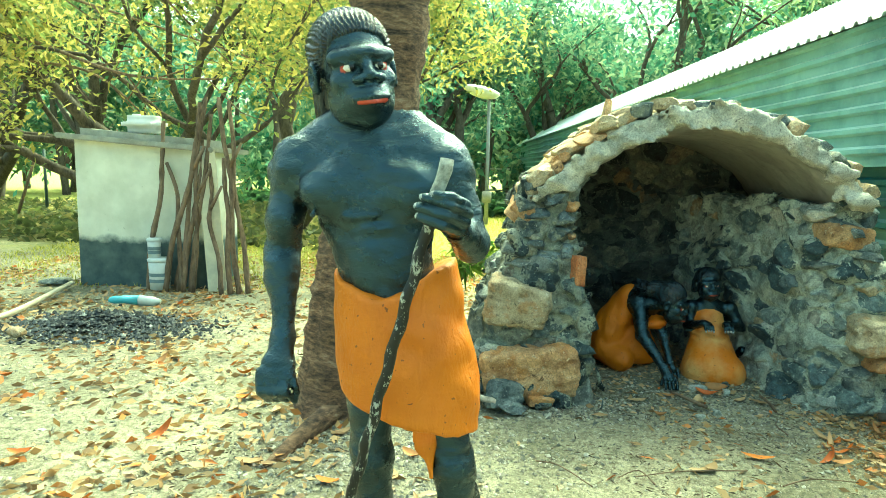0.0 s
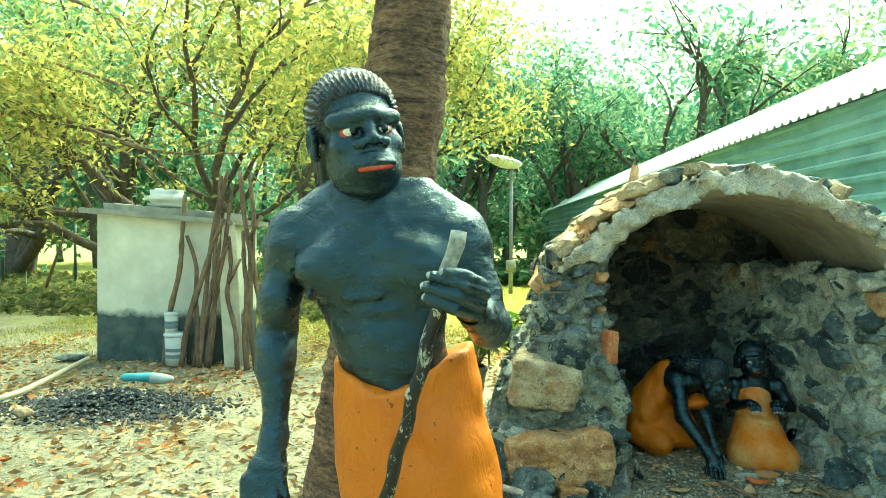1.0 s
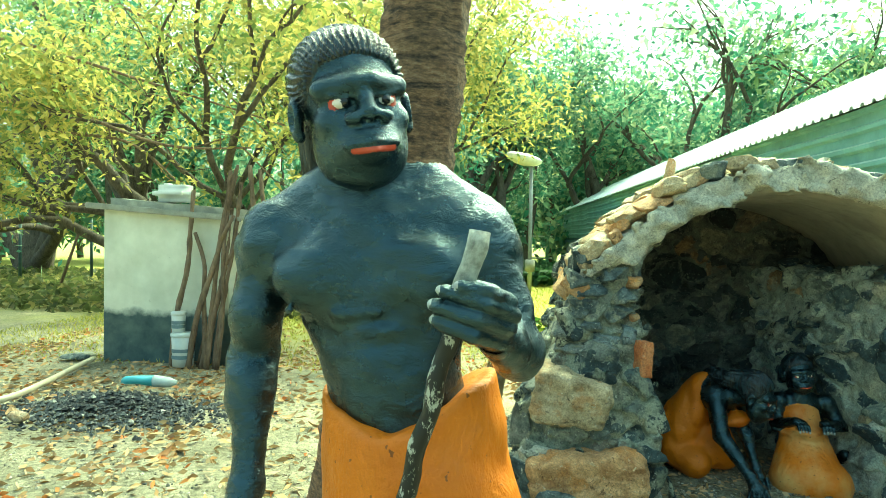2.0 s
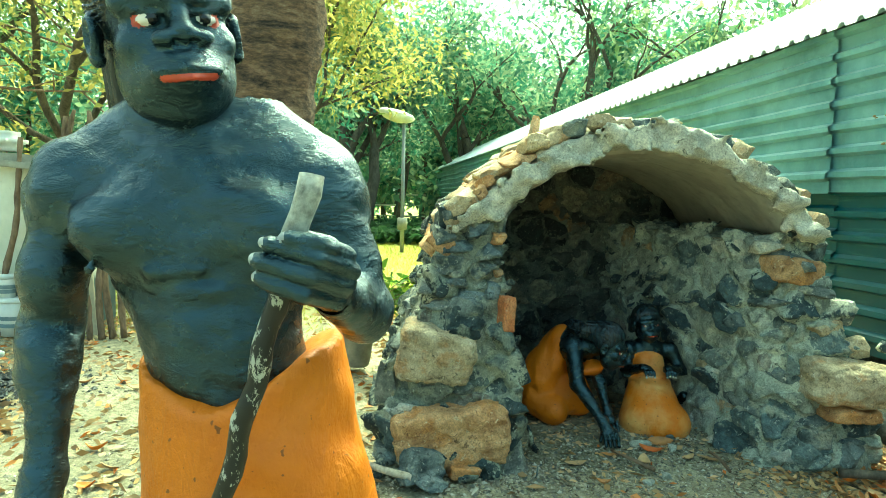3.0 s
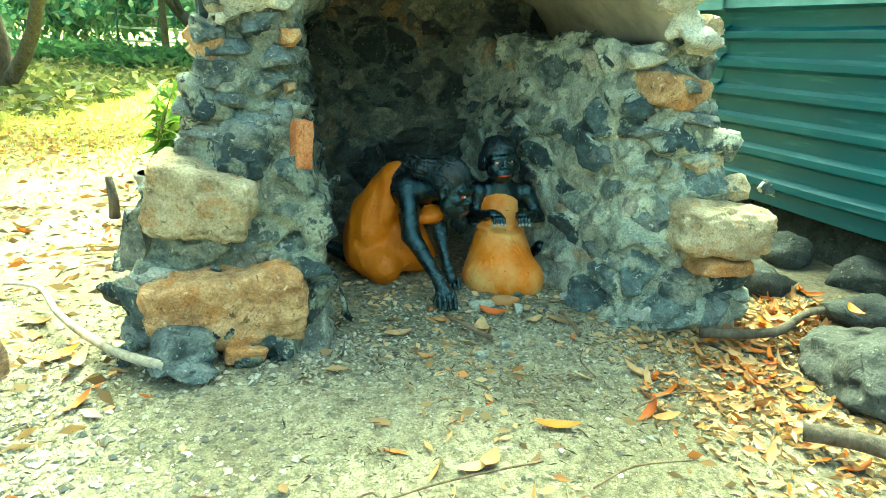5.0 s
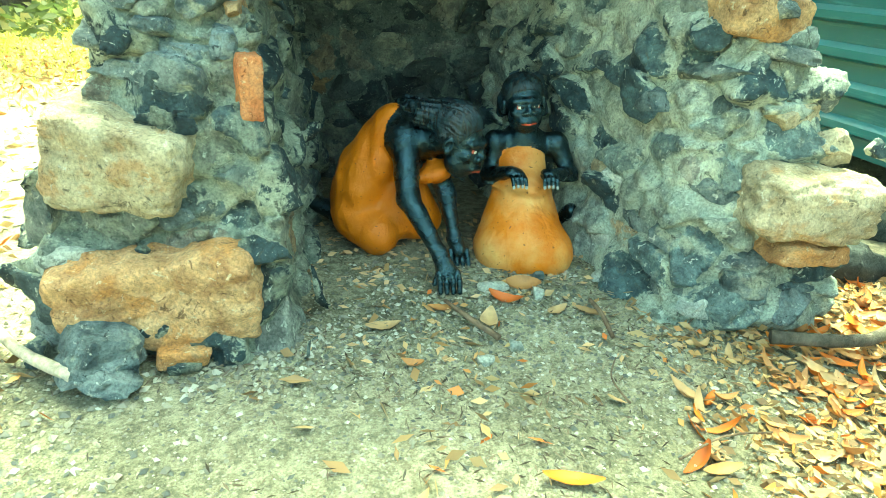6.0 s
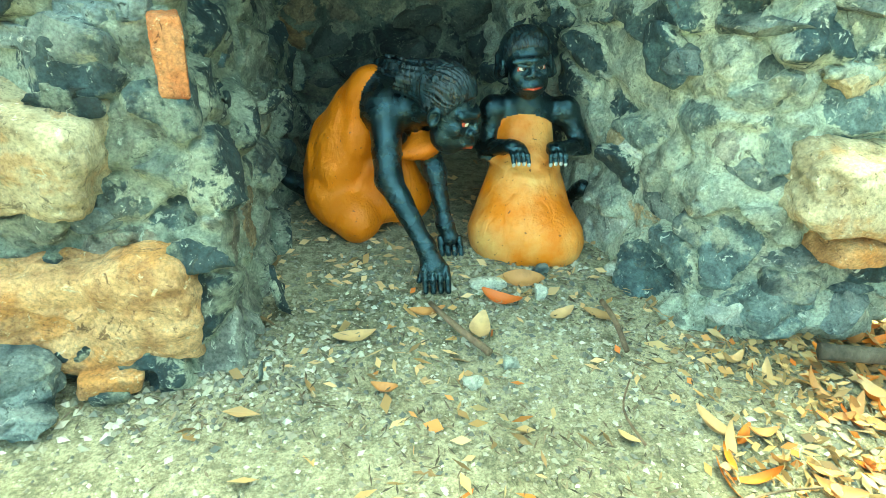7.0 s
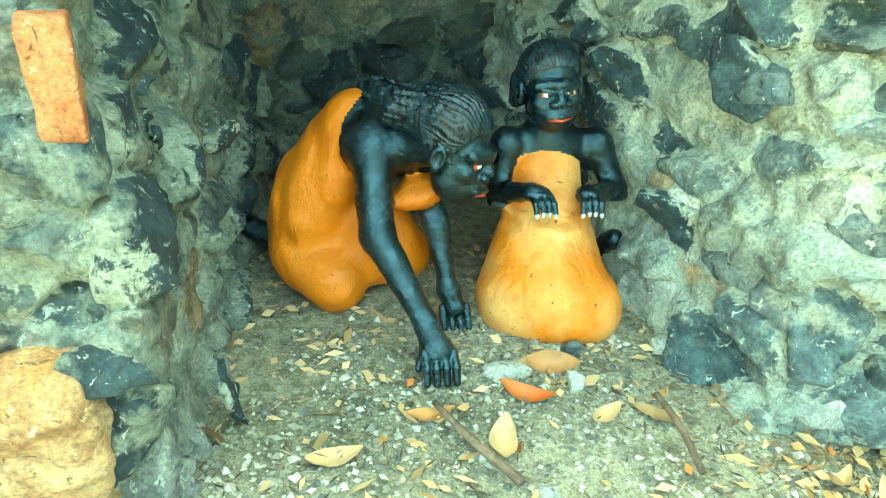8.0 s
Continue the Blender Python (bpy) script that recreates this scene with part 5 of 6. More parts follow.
def build_pump_house():
    ob = thing("pump_house", (-3.6, 7.2, 0), "small limewashed masonry pump house with sooty base", "hut")
    x0, x1, y0, y1 = -4.38, -2.86, 6.58, 7.35
    # four walls, top edge falling to the right
    def wall(a, b, inward):
        bm = bmesh.new()
        za, zb = 1.62 - 0.10 * (a[0] - x0) / 1.5, 1.62 - 0.10 * (b[0] - x0) / 1.5
        lo = [bm.verts.new((*a, -0.05)), bm.verts.new((*b, -0.05)), bm.verts.new((*b, zb)), bm.verts.new((*a, za))]
        hi = [bm.verts.new(v.co + Vector((*inward, 0)) * 0.15) for v in lo]
        bm.faces.new(lo), bm.faces.new(hi[::-1])
        for i in range(4):
            j = (i + 1) % 4
            bm.faces.new((lo[j], lo[i], hi[i], hi[j]))
        bmesh.ops.recalc_face_normals(bm, faces=bm.faces)
        bmesh.ops.bevel(bm, geom=bm.edges[:], offset=0.012, segments=2, affect="EDGES")
        return bm
    for a, b, n in (((x0, y0), (x1, y0), (0, 1)), ((x1 + 0.002, y0 + 0.003), (x1 + 0.002, y1), (-1, 0)), ((x0, y1), (x1, y1), (0, -1)), ((x0 - 0.002, y0 + 0.003), (x0 - 0.002, y1), (1, 0))):
        under(part("wall", wall(a, b, n), SHED_WALL, None, "", False), ob)
    bm = bmesh.new()
    vs = box(bm, (x0 - 0.14, y0 - 0.12, 1.60), (x1 + 0.12, y1 + 0.1, 1.66))
    for v in vs:
        v.co.z -= 0.115 * (v.co.x - x0) / 1.5
    bmesh.ops.bevel(bm, geom=bm.edges[:], offset=0.012, segments=2, affect="EDGES")
    under(part("roof_slab", bm, SLAB, None, "weathered cement roof slab", False), ob)
    bm = bmesh.new()
    vs = box(bm, (x0 + 0.06, y0 + 0.02, 1.655), (x1 - 0.1, y1 - 0.05, 1.73))
    for v in vs:
        v.co.z -= 0.115 * (v.co.x - x0) / 1.5
    bmesh.ops.subdivide_edges(bm, edges=bm.edges[:], cuts=12, use_grid_fill=True)
    for v in bm.verts:
        v.co += Vector((0, 0.02, 0.012)) * noise.noise(v.co * 6)
    under(part("roof_coping", bm, SLAB, None, "dark lichened coping", False), ob)
    # white drum lying on the roof
    d = thing("water_drum", (-3.66, 6.9, 1.68), "white plastic drum lying on the roof slab", "drum")
    bm = bmesh.new()
    box(bm, (-3.93, 6.68, 1.69), (-3.47, 7.0, 1.88))
    bmesh.ops.bevel(bm, geom=bm.edges[:], offset=0.075, segments=5, affect="EDGES")
    under(part("body", bm, WHITE_PLASTIC, None), d)
    bm = bmesh.new()
    bmesh.ops.create_cone(bm, segments=20, radius1=0.05, radius2=0.045, depth=0.03, cap_ends=True, matrix=Matrix.Translation((-3.80, 6.85, 1.885)))
    under(part("cap", bm, WHITE_PLASTIC, None), d)
    # pale panel leaning at the corner
    bm = bmesh.new()
    box(bm, (-0.10, -0.012, 0), (0.10, 0.012, 1.5), None)
    bmesh.ops.bevel(bm, geom=bm.edges[:], offset=0.005, segments=1, affect="EDGES")
    bmesh.ops.transform(bm, matrix=pose(-2.68, 6.40, 0.0, -4, -5, 8), verts=bm.verts)
    tagged(part("plank", bm, plain("cream painted board", (0.72, 0.68, 0.5), 0.8), None, "", False), "cream painted board leaning on the pump house", "plank")


build_pump_house()


def build_poles():
    rows = [  # foot x, y; head x, y, z; radius; sideways bend
        (-3.47, 6.42, -3.30, 6.52, 1.80, 0.034, 0.05), (-3.24, 6.34, -2.88, 6.50, 2.00, 0.036, 0.06), (-3.13, 6.40, -2.80, 6.50, 2.06, 0.03, -0.03),
        (-3.06, 6.38, -2.86, 6.50, 1.62, 0.03, 0.03), (-3.00, 6.42, -2.76, 6.50, 1.88, 0.032, 0.02), (-2.94, 6.36, -2.82, 6.50, 1.95, 0.026, -0.04),
        (-2.60, 6.30, -2.78, 6.48, 1.36, 0.03, -0.05), (-2.52, 6.36, -2.64, 6.52, 1.42, 0.034, 0.03), (-2.44, 6.40, -2.70, 6.56, 2.06, 0.036, 0.05),
        (-2.36, 6.44, -2.60, 6.58, 2.02, 0.034, -0.03), (-3.20, 6.46, -2.92, 6.56, 1.15, 0.024, 0.04)]
    for k, (x, y, hx, hy, hz, r, b) in enumerate(rows):
        foot, head = Vector((x, y, -0.02)), Vector((hx, hy, hz))
        mid = foot.lerp(head, 0.55) + Vector((b, -0.02, 0))
        pts = bend([foot, foot.lerp(mid, 0.5) + Vector((-b * 0.8, 0, 0)), mid, mid.lerp(head, 0.5) + Vector((0.03 * math.sin(k * 2.3), 0, 0)), head], 16)
        ob = thing("pole", foot, "dry knotty tree branch pole leaning on the pump house", "pole", "poles leaning on the pump house")
        v, f = tube(pts, [r * 0.82 * (1.1 - 0.35 * i / 15 + 0.14 * math.sin(i * 2.7 + k)) for i in range(16)], 9, 0.10, k)
        under(part("shaft", (v, f), LOG, None), ob)
        if k in (1, 3, 6, 8):
            a = pts[9]
            v, f = tube([a, a + Vector((0.07, -0.02, 0.11)), a + Vector((0.15, -0.02, 0.26))], [r * 0.7, r * 0.6, r * 0.45], 7, 0.06, k)
            under(part("fork", (v, f), LOG, None), ob)
    # forked branch with a sawn stub
    pts = bend([(-3.06, 6.36, 0.0), (-3.12, 6.42, 0.7), (-3.14, 6.46, 1.05), (-3.28, 6.52, 1.36)], 12)
    ob = thing("pole", pts[0], "short crooked branch leaning on the pump house", "pole", "poles leaning on the pump house")
    v, f = tube(pts, [0.026 - 0.0005 * i for i in range(12)], 8, 0.06, 40)
    under(part("shaft", (v, f), LOG, None), ob)


build_poles()


def bucket(at, r, h, label):
    ob = thing("bucket", at, label, "bucket")
    v, f = tube([(at[0], at[1], at[2] + z) for z in (0.0, h * 0.5, h)], [r * 0.9, r * 0.95, r], 24)
    body = under(part("body", (v, f), WHITE_PLASTIC, None), ob)
    v, f = tube([(at[0], at[1], at[2] + z) for z in (h - 0.03, h - 0.02, h + 0.002, h + 0.012)], [r * 1.0, r * 1.08, r * 1.08, r * 0.9], 24)
    under(part("rim", (v, f), WHITE_PLASTIC, None), ob)
    for z in (0.3, 0.5):
        v, f = tube([(at[0], at[1], at[2] + h * z + d) for d in (-0.018, 0.018)], [r * 0.965, r * 0.97], 24, ends=False)
        under(part("print", (v, f), plain("grey printed band", (0.2, 0.27, 0.3), 0.5), None, "grey unreadable printed band"), body)
    return ob


bucket((-3.33, 6.40, 0.0), 0.115, 0.33, "white plastic paint bucket with dark print by wall")
bucket((-3.39, 6.41, 0.343), 0.07, 0.2, "small white plastic pail stacked on a bucket")


# ---- burnt heap, hose ----
def chips(n, spot, spread, size, seed, lift=0.0, flat=0.6):
    """Many small broken pieces scattered round a spot, as one mesh."""
    r = np.random.RandomState(seed)
    base = np.array([(1, 0, 0), (0, 1, 0), (-1, 0, 0), (0, -1, 0), (0, 0, 1), (0, 0, -1)], float)
    tri = np.array([(0, 1, 4), (1, 2, 4), (2, 3, 4), (3, 0, 4), (1, 0, 5), (2, 1, 5), (3, 2, 5), (0, 3, 5)])
    at = r.randn(n, 2) * np.array(spread) + np.array(spot)
    s = size * (0.4 + r.rand(n) ** 2 * 1.8)
    shape = base[None] * (0.6 + 0.8 * r.rand(n, 6, 1)) * s[:, None, None] * np.array([1.0, 0.75, flat])
    a = r.rand(n) * 6.28
    c, q = np.cos(a)[:, None], np.sin(a)[:, None]
    x, y = shape[..., 0] * c - shape[..., 1] * q, shape[..., 0] * q + shape[..., 1] * c
    tilt = (r.rand(n, 1) - 0.5) * 1.2
    z = shape[..., 2] + x * np.sin(tilt) * 0.5
    g = ground_height(at[:, 0], at[:, 1])
    lift_at = lift(at) if callable(lift) else lift
    v = np.stack([x + at[:, :1], y + at[:, 1:], z + (g + lift_at + s * 0.25)[:, None]], -1).reshape(-1, 3)
    f = (tri[None] + 6 * np.arange(n)[:, None, None]).reshape(-1, 3)
    return v, f


def heap(at):
    return 0.13 * np.exp(-(((at[:, 0] + 2.98) / 0.45) ** 2 + ((at[:, 1] - 4.85) / 0.3) ** 2)) * (0.3 + 0.7 * np.abs(np.sin(at[:, 0] * 37) * np.cos(at[:, 1] * 29)))


CHAR = leaf_mat("charred debris", [(0, (0.012, 0.014, 0.015)), (0.6, (0.03, 0.036, 0.04)), (0.93, (0.08, 0.09, 0.09)), (1, (0.35, 0.35, 0.31))], 0.0)
tagged(part("ash_heap", chips(5200, (-2.98, 4.85), (0.40, 0.22), 0.015, 5, heap), CHAR, smooth=False), "heap of charred black debris and ash", "ash heap", kind="stuff")


def build_bottle():
    ob = thing("plastic_bottle", (-2.85, 5.05, 0.14), "crumpled blue and clear plastic bottle on ash", "bottle")
    v, f = tube([(-3.02, 5.02, 0.16), (-2.98, 5.03, 0.165), (-2.9, 5.05, 0.165), (-2.78, 5.08, 0.16)], [0.02, 0.036, 0.034, 0.04], 12, 0.16, 2)
    under(part("body", (v, f), plain("cyan plastic", (0.16, 0.52, 0.6), 0.3), None, "cyan plastic body"), ob)
    v, f = tube([(-2.78, 5.08, 0.16), (-2.66, 5.10, 0.15), (-2.6, 5.11, 0.15)], [0.046, 0.04, 0.02], 12, 0.1, 3)
    under(part("neck", (v, f), plain("cloudy plastic", (0.6, 0.66, 0.62), 0.3), None, "cloudy clear plastic end"), ob)


build_bottle()
v, f = tube(bend([(-4.35, 6.40, 0.03), (-4.20, 5.95, 0.03), (-3.98, 5.3, 0.03), (-3.86, 4.8, 0.03), (-3.95, 4.3, 0.03)], 24), [0.026] * 24, 10)
tagged(part("hose", (v, f), plain("faded cream plastic pipe", (0.66, 0.58, 0.42), 0.6)), "faded cream plastic pipe lying on dirt", "pipe")
bm = rock((0.34, 0.24, 0.07), 9, 3, 5)
bmesh.ops.transform(bm, matrix=pose(-4.62, 6.5, 0.03), verts=bm.verts)
tagged(part("flat_stone", bm, GREY_STONE), "flat grey stone beside the pump house", "stone")
bm = rock((0.13, 0.1, 0.09), 19, 3, 6)
bmesh.ops.transform(bm, matrix=pose(-3.35, 4.36, 0.03), verts=bm.verts)
tagged(part("stone", bm, BUFF_STONE), "pale buff stone beside the ash heap", "stone")


# ---- lamp, pot, fence ----
def build_lamp():
    x, y = -0.12, 16.3
    ob = thing("street_lamp", (x, y, 0), "slim grey post lamp with white oval lantern", "lamp")
    steel = plain("grey painted steel", (0.28, 0.3, 0.28), 0.5, 0.3)
    v, f = tube([(x, y, 0), (x, y, 1.0), (x, y, 3.2)], [0.055, 0.05, 0.042], 12)
    under(part("post", (v, f), steel, None), ob)
    bm = bmesh.new()
    bmesh.ops.create_uvsphere(bm, u_segments=28, v_segments=14, radius=1)
    for w in bm.verts:
        w.co = Vector((w.co.x * 0.45, w.co.y * 0.26, w.co.z * (0.10 if w.co.z > 0 else 0.20)))
    bmesh.ops.transform(bm, matrix=pose(x - 0.17, y, 3.36, 0, 14, 0), verts=bm.verts)
    lantern = under(part("lantern", bm, plain("white lamp housing", (0.75, 0.74, 0.62), 0.4), None, "white oval lantern"), ob)
    bm = bmesh.new()
    bmesh.ops.create_cone(bm, segments=16, radius1=0.07, radius2=0.055, depth=0.1, cap_ends=True, matrix=Matrix.Translation((x, y, 3.2)))
    under(part("collar", bm, steel, None, "grey steel collar"), lantern)
    bm = bmesh.new()
    box(bm, (x - 0.12, y - 0.1, 0.55), (x + 0.12, y + 0.1, 0.85))
    bmesh.ops.bevel(bm, geom=bm.edges[:], offset=0.02, segments=2, affect="EDGES")
    under(part("switch_box", bm, SLAB, None, "pale switch box"), ob)


build_lamp()


def blade_leaves(points, ways, length, width, seed, droop=0.35):
    """Pointed leaves with a folded midrib: rows of points and directions."""
    r = np.random.RandomState(seed)
    n = len(points)
    p, w = np.asarray(points, float), np.asarray(ways, float)
    w = w / (np.linalg.norm(w, axis=1)[:, None] + 1e-9)
    side = np.cross(w, r.randn(n, 3))
    side /= np.linalg.norm(side, axis=1)[:, None] + 1e-9
    up = np.cross(side, w)
    ln = (length * (0.6 + 0.8 * r.rand(n)))[:, None]
    wd = (width * (0.6 + 0.8 * r.rand(n)))[:, None]
    mid = p + w * ln * 0.45 + up * wd * 0.25
    tip = p + w * ln - np.array([0, 0, 1.0]) * ln * droop * r.rand(n, 1)
    v = np.stack([p, mid + side * wd * 0.5 - up * wd * 0.25, tip, mid - side * wd * 0.5 - up * wd * 0.25], 1).reshape(-1, 3)
    i = 4 * np.arange(n)[:, None]
    return v, i + np.array([[0, 1, 2, 3]])


def build_pot():
    x, y = -0.11, 5.5
    ob = thing("potted_plant", (x, y, 0), "grey cement pot with leggy green shrub", "plant")
    v, f = tube([(x, y, 0.0), (x, y, 0.02), (x, y, 0.22), (x, y, 0.24), (x, y, 0.27), (x, y, 0.27), (x, y, 0.22)], [0.085, 0.095, 0.125, 0.14, 0.14, 0.12, 0.11], 20)
    under(part("pot", (v, f), plain("mossy cement pot", (0.3, 0.3, 0.25), 0.9, vary=0.5), None), ob)
    rnd = random.Random(8)
    pts, ways = [], []
    for k in range(14):
        a, lean = rnd.uniform(0, 6.28), rnd.uniform(0.1, 0.5)
        top = Vector((x + 0.24 + math.cos(a) * lean * 0.45, y - 0.1 + math.sin(a) * lean * 0.5, rnd.uniform(0.45, 0.8)))
        line = bend([(x + 0.03 * math.cos(a), y + 0.03 * math.sin(a), 0.22), Vector((x, y, 0.25)).lerp(top, 0.5) + Vector((0, 0, 0.08)), top], 8)
        v, f = tube(line, [0.007 - 0.0006 * i for i in range(8)], 6)
        under(part("stem", (v, f), LOG, None), ob)
        for q in line[3:]:
            for _ in range(3):
                pts.append(tuple(q))
                ways.append((rnd.gauss(0, 1), rnd.gauss(0, 1), rnd.gauss(0.1, 0.5)))
    under(part("leaves", blade_leaves(pts, ways, 0.13, 0.04, 4, 0.6), leaf_mat("glossy shrub leaves", [(0, (0.05, 0.13, 0.02)), (1, (0.22, 0.3, 0.04))]), None, "", False), ob)
    tagged(ob.children[-1], kind="stuff")
    v, f = tube([(-0.36, 5.4, 0), (-0.355, 5.4, 0.12), (-0.37, 5.4, 0.26)], [0.035, 0.03, 0.022], 8, 0.15, 4)
    tagged(part("stump", (v, f), DARK_BARK), "short dark burnt stump beside the pot", "stump")


build_pot()


def build_fence():
    spots = [(-16.5, 15.5), (-13.2, 15.0), (-11.6, 15.6), (-9.9, 15.0), (-8.2, 15.2), (-6.8, 30.0), (-4.6, 30.0), (-2.6, 30.2), (-0.8, 30.0)]
    steel = plain("dark green fence steel", (0.05, 0.09, 0.08), 0.6)
    for k, (x, y) in enumerate(spots):
        v, f = tube([(x, y, 0), (x + 0.03 * math.sin(k * 3), y, 1.7)], [0.04, 0.035], 8)
        tagged(part("fence_post", (v, f), steel), "thin dark fence post standing in grass", "post", "fence posts")
    # pale rails far behind the trees
    for z in (0.5, 1.0, 1.5):
        v, f = tube([(-7.2, 30.3, z), (0.5, 30.3, z)], [0.04, 0.04], 6)
        tagged(part("fence_rail", (v, f), WHITE_PLASTIC), "pale far fence rail behind the trees", "fence", "fence rails")
    # leaning stake
    v, f = tube([(-10.4, 13.0, 0), (-9.9, 13.1, 1.5)], [0.035, 0.03], 6)
    tagged(part("stake", (v, f), LOG), "thin leaning wooden stake in the grass", "stake")


build_fence()

# ---- trees ----
def grow(start, way, length, radius, depth, rnd, out, tips, spread=0.6, lift=0.15, wander=0.16):
    """Branching limbs: tubes go to out, twig ends to tips."""
    n = 6
    pts = [Vector(start)]
    d = Vector(way).normalized()
    for i in range(n):
        d = (d + Vector((rnd.gauss(0, wander), rnd.gauss(0, wander), rnd.gauss(0, wander * 0.6) + lift * 0.1))).normalized()
        pts.append(pts[-1] + d * length / n)
    end = radius * (0.62 if depth else 0.35)
    out.append(tube(pts, [radius + (end - radius) * i / n for i in range(n + 1)], 10 if radius > 0.08 else (6 if radius > 0.025 else 4), 0.05, rnd.randint(0, 999), ends=False))
    if depth <= 1:
        tips.extend((p.copy(), d.copy()) for p in pts[2:])
    if depth == 0:
        return
    for k in range(rnd.choice((2, 3, 3)) if depth > 1 else 3):
        i = n if k == 0 else rnd.randint(3, n)
        side = Vector((rnd.gauss(0, 1), rnd.gauss(0, 1), rnd.gauss(0.15, 0.6)))
        nd = (d + side.normalized() * spread * rnd.uniform(0.6, 1.4)).normalized()
        grow(pts[i], nd, length * rnd.uniform(0.6, 0.85), end * rnd.uniform(0.65, 0.95), depth - 1, rnd, out, tips, spread, lift, wander)


def weld(tubes):
    v, f, n = [], [], 0
    for a, b in tubes:
        v += [tuple(p) for p in a]
        f += [tuple(i + n for i in q) for q in b]
        n += len(a)
    return v, f


def crown(tips, per, reach, size, seed, shape=0.45, sag=0.4):
    r = np.random.RandomState(seed)
    p = np.array([tuple(a) for a, _ in tips])
    p = np.repeat(p, per, 0) + r.randn(len(p) * per, 3) * reach * np.array([1, 1, 0.6])
    w = r.randn(len(p), 3) * np.array([1, 1, 0.6]) + np.array([0, 0, -0.2])
    return blade_leaves(p, w, size, size * shape, seed + 1, sag)


def tree(label, base, stems, mat, leaf, per, reach, size, seed, depth=3, bark=DARK_BARK, spread=0.6, lift=0.2, wander=0.16):
    """stems: (direction, length, radius) from the base."""
    rnd = random.Random(seed)
    ob = thing("tree", base, label, "tree")
    out, tips = [], []
    for way, length, radius in stems:
        grow(Vector(base) - Vector((0, 0, 0.1)), way, length, radius, depth, rnd, out, tips, spread, lift, wander)
    under(part("trunk", weld(out), bark, None), ob)
    c = under(part("crown", crown(tips, per, reach, size, seed), leaf, None, "", False), ob)
    tagged(c, kind="stuff")
    return ob


# ringed trunk close behind the statue
def build_near_tree():
    ob = thing("tree", (-0.5, 3.4, 0), "tall ringed grey brown tree trunk with flared foot", "tree")
    n, sides = 150, 64
    v, f = [], []
    for i in range(n):
        z = -0.05 + 7.0 * i / (n - 1)
        cx = np.interp(z, [0, 0.5, 1.0, 2.3, 7], [-0.53, -0.47, -0.41, -0.285, 0.15])
        cy = np.interp(z, [0, 7], [3.40, 3.6])
        r = np.interp(z, [-0.05, 0.12, 0.5, 1.0, 2.3, 7], [0.305, 0.285, 0.268, 0.25, 0.208, 0.17])
        ring = 0.013 * math.sin(z * 62 + 1.5 * math.sin(z * 7))
        for k in range(sides):
            a = 2 * math.pi * k / sides
            root = 0.05 * max(0, math.sin(a * 3 + 0.8)) ** 2 * math.exp(-max(z, 0) / 0.14)
            q = Vector((cx + math.cos(a) * r, cy + math.sin(a) * r, z))
            rr = r + root + ring * (0.6 + 0.6 * noise.noise(q * 3)) + 0.016 * noise.noise(q * 12) + 0.012 * noise.noise(Vector((q.x * 20, q.y * 20, q.z * 5))) + 0.02 * noise.noise(q * 2.2)
            v.append((cx + math.cos(a) * rr, cy + math.sin(a) * rr, z))
    for i in range(n - 1):
        for k in range(sides):
            a, b = i * sides + k, i * sides + (k + 1) % sides
            f.append((a, b, b + sides, a + sides))
    under(part("trunk", (v, f), BARK, None), ob)
    out, tips = [], []
    rnd = random.Random(5)
    for k in range(9):
        a = k * 0.7
        grow((0.15, 3.6, 6.6 + 0.03 * k), (math.cos(a), math.sin(a), 0.7), 2.2, 0.07, 2, rnd, out, tips)
    under(part("limbs", weld(out), DARK_BARK, None), ob)
    tagged(under(part("crown", crown(tips, 14, 0.3, 0.22, 3), LEAF_GREEN, None, "", False), ob), kind="stuff")
    # surface root
    pts = bend([(-0.52, 3.15, 0.02), (-0.60, 2.85, 0.0), (-0.68, 2.5, -0.04)], 10)
    vv, ff = tube(pts, [0.07 - 0.005 * i for i in range(10)], 12, 0.05, 1)
    under(part("root", (vv, ff), BARK, None), ob)


build_near_tree()

tree("large old tree with forked dark limbs and sparse leaves", (-15.2, 17.5, 0), [((0.05, 0, 1), 3.4, 0.55), ((0.45, -0.1, 1), 4.4, 0.3), ((-0.4, 0, 1), 4.2, 0.3), ((0.75, -0.35, 0.9), 4.6, 0.22)], None, LEAF_TEAL, 16, 0.5, 0.22, 21, 3, lift=0.1)
tree("yellow leaved tree spreading thin bare branches over the yard", (-5.4, 10.8, 0), [((0.1, -0.1, 1), 2.4, 0.2), ((0.6, -0.4, 0.9), 3.0, 0.12), ((-0.5, -0.5, 0.8), 3.0, 0.12), ((0.9, -0.2, 0.7), 3.0, 0.1)], None, LEAF_YELLOW, 42, 0.34, 0.11, 33, 3, lift=0.12)
tree("yellow green tree leaning over the pump house", (-3.9, 12.5, 0), [((0.3, -0.2, 1), 2.8, 0.18), ((-0.2, -0.3, 0.9), 2.8, 0.11), ((0.6, -0.3, 1), 3.0, 0.12)], None, LEAF_YELLOW, 42, 0.34, 0.11, 37, 3, lift=0.15)
tree("green tree behind the pump house", (-8.6, 13.5, 0), [((0.1, -0.1, 1), 2.8, 0.24), ((-0.5, -0.2, 1), 3.2, 0.15), ((0.6, -0.2, 0.9), 3.2, 0.15)], None, LEAF_GREEN, 34, 0.45, 0.14, 41, 3)
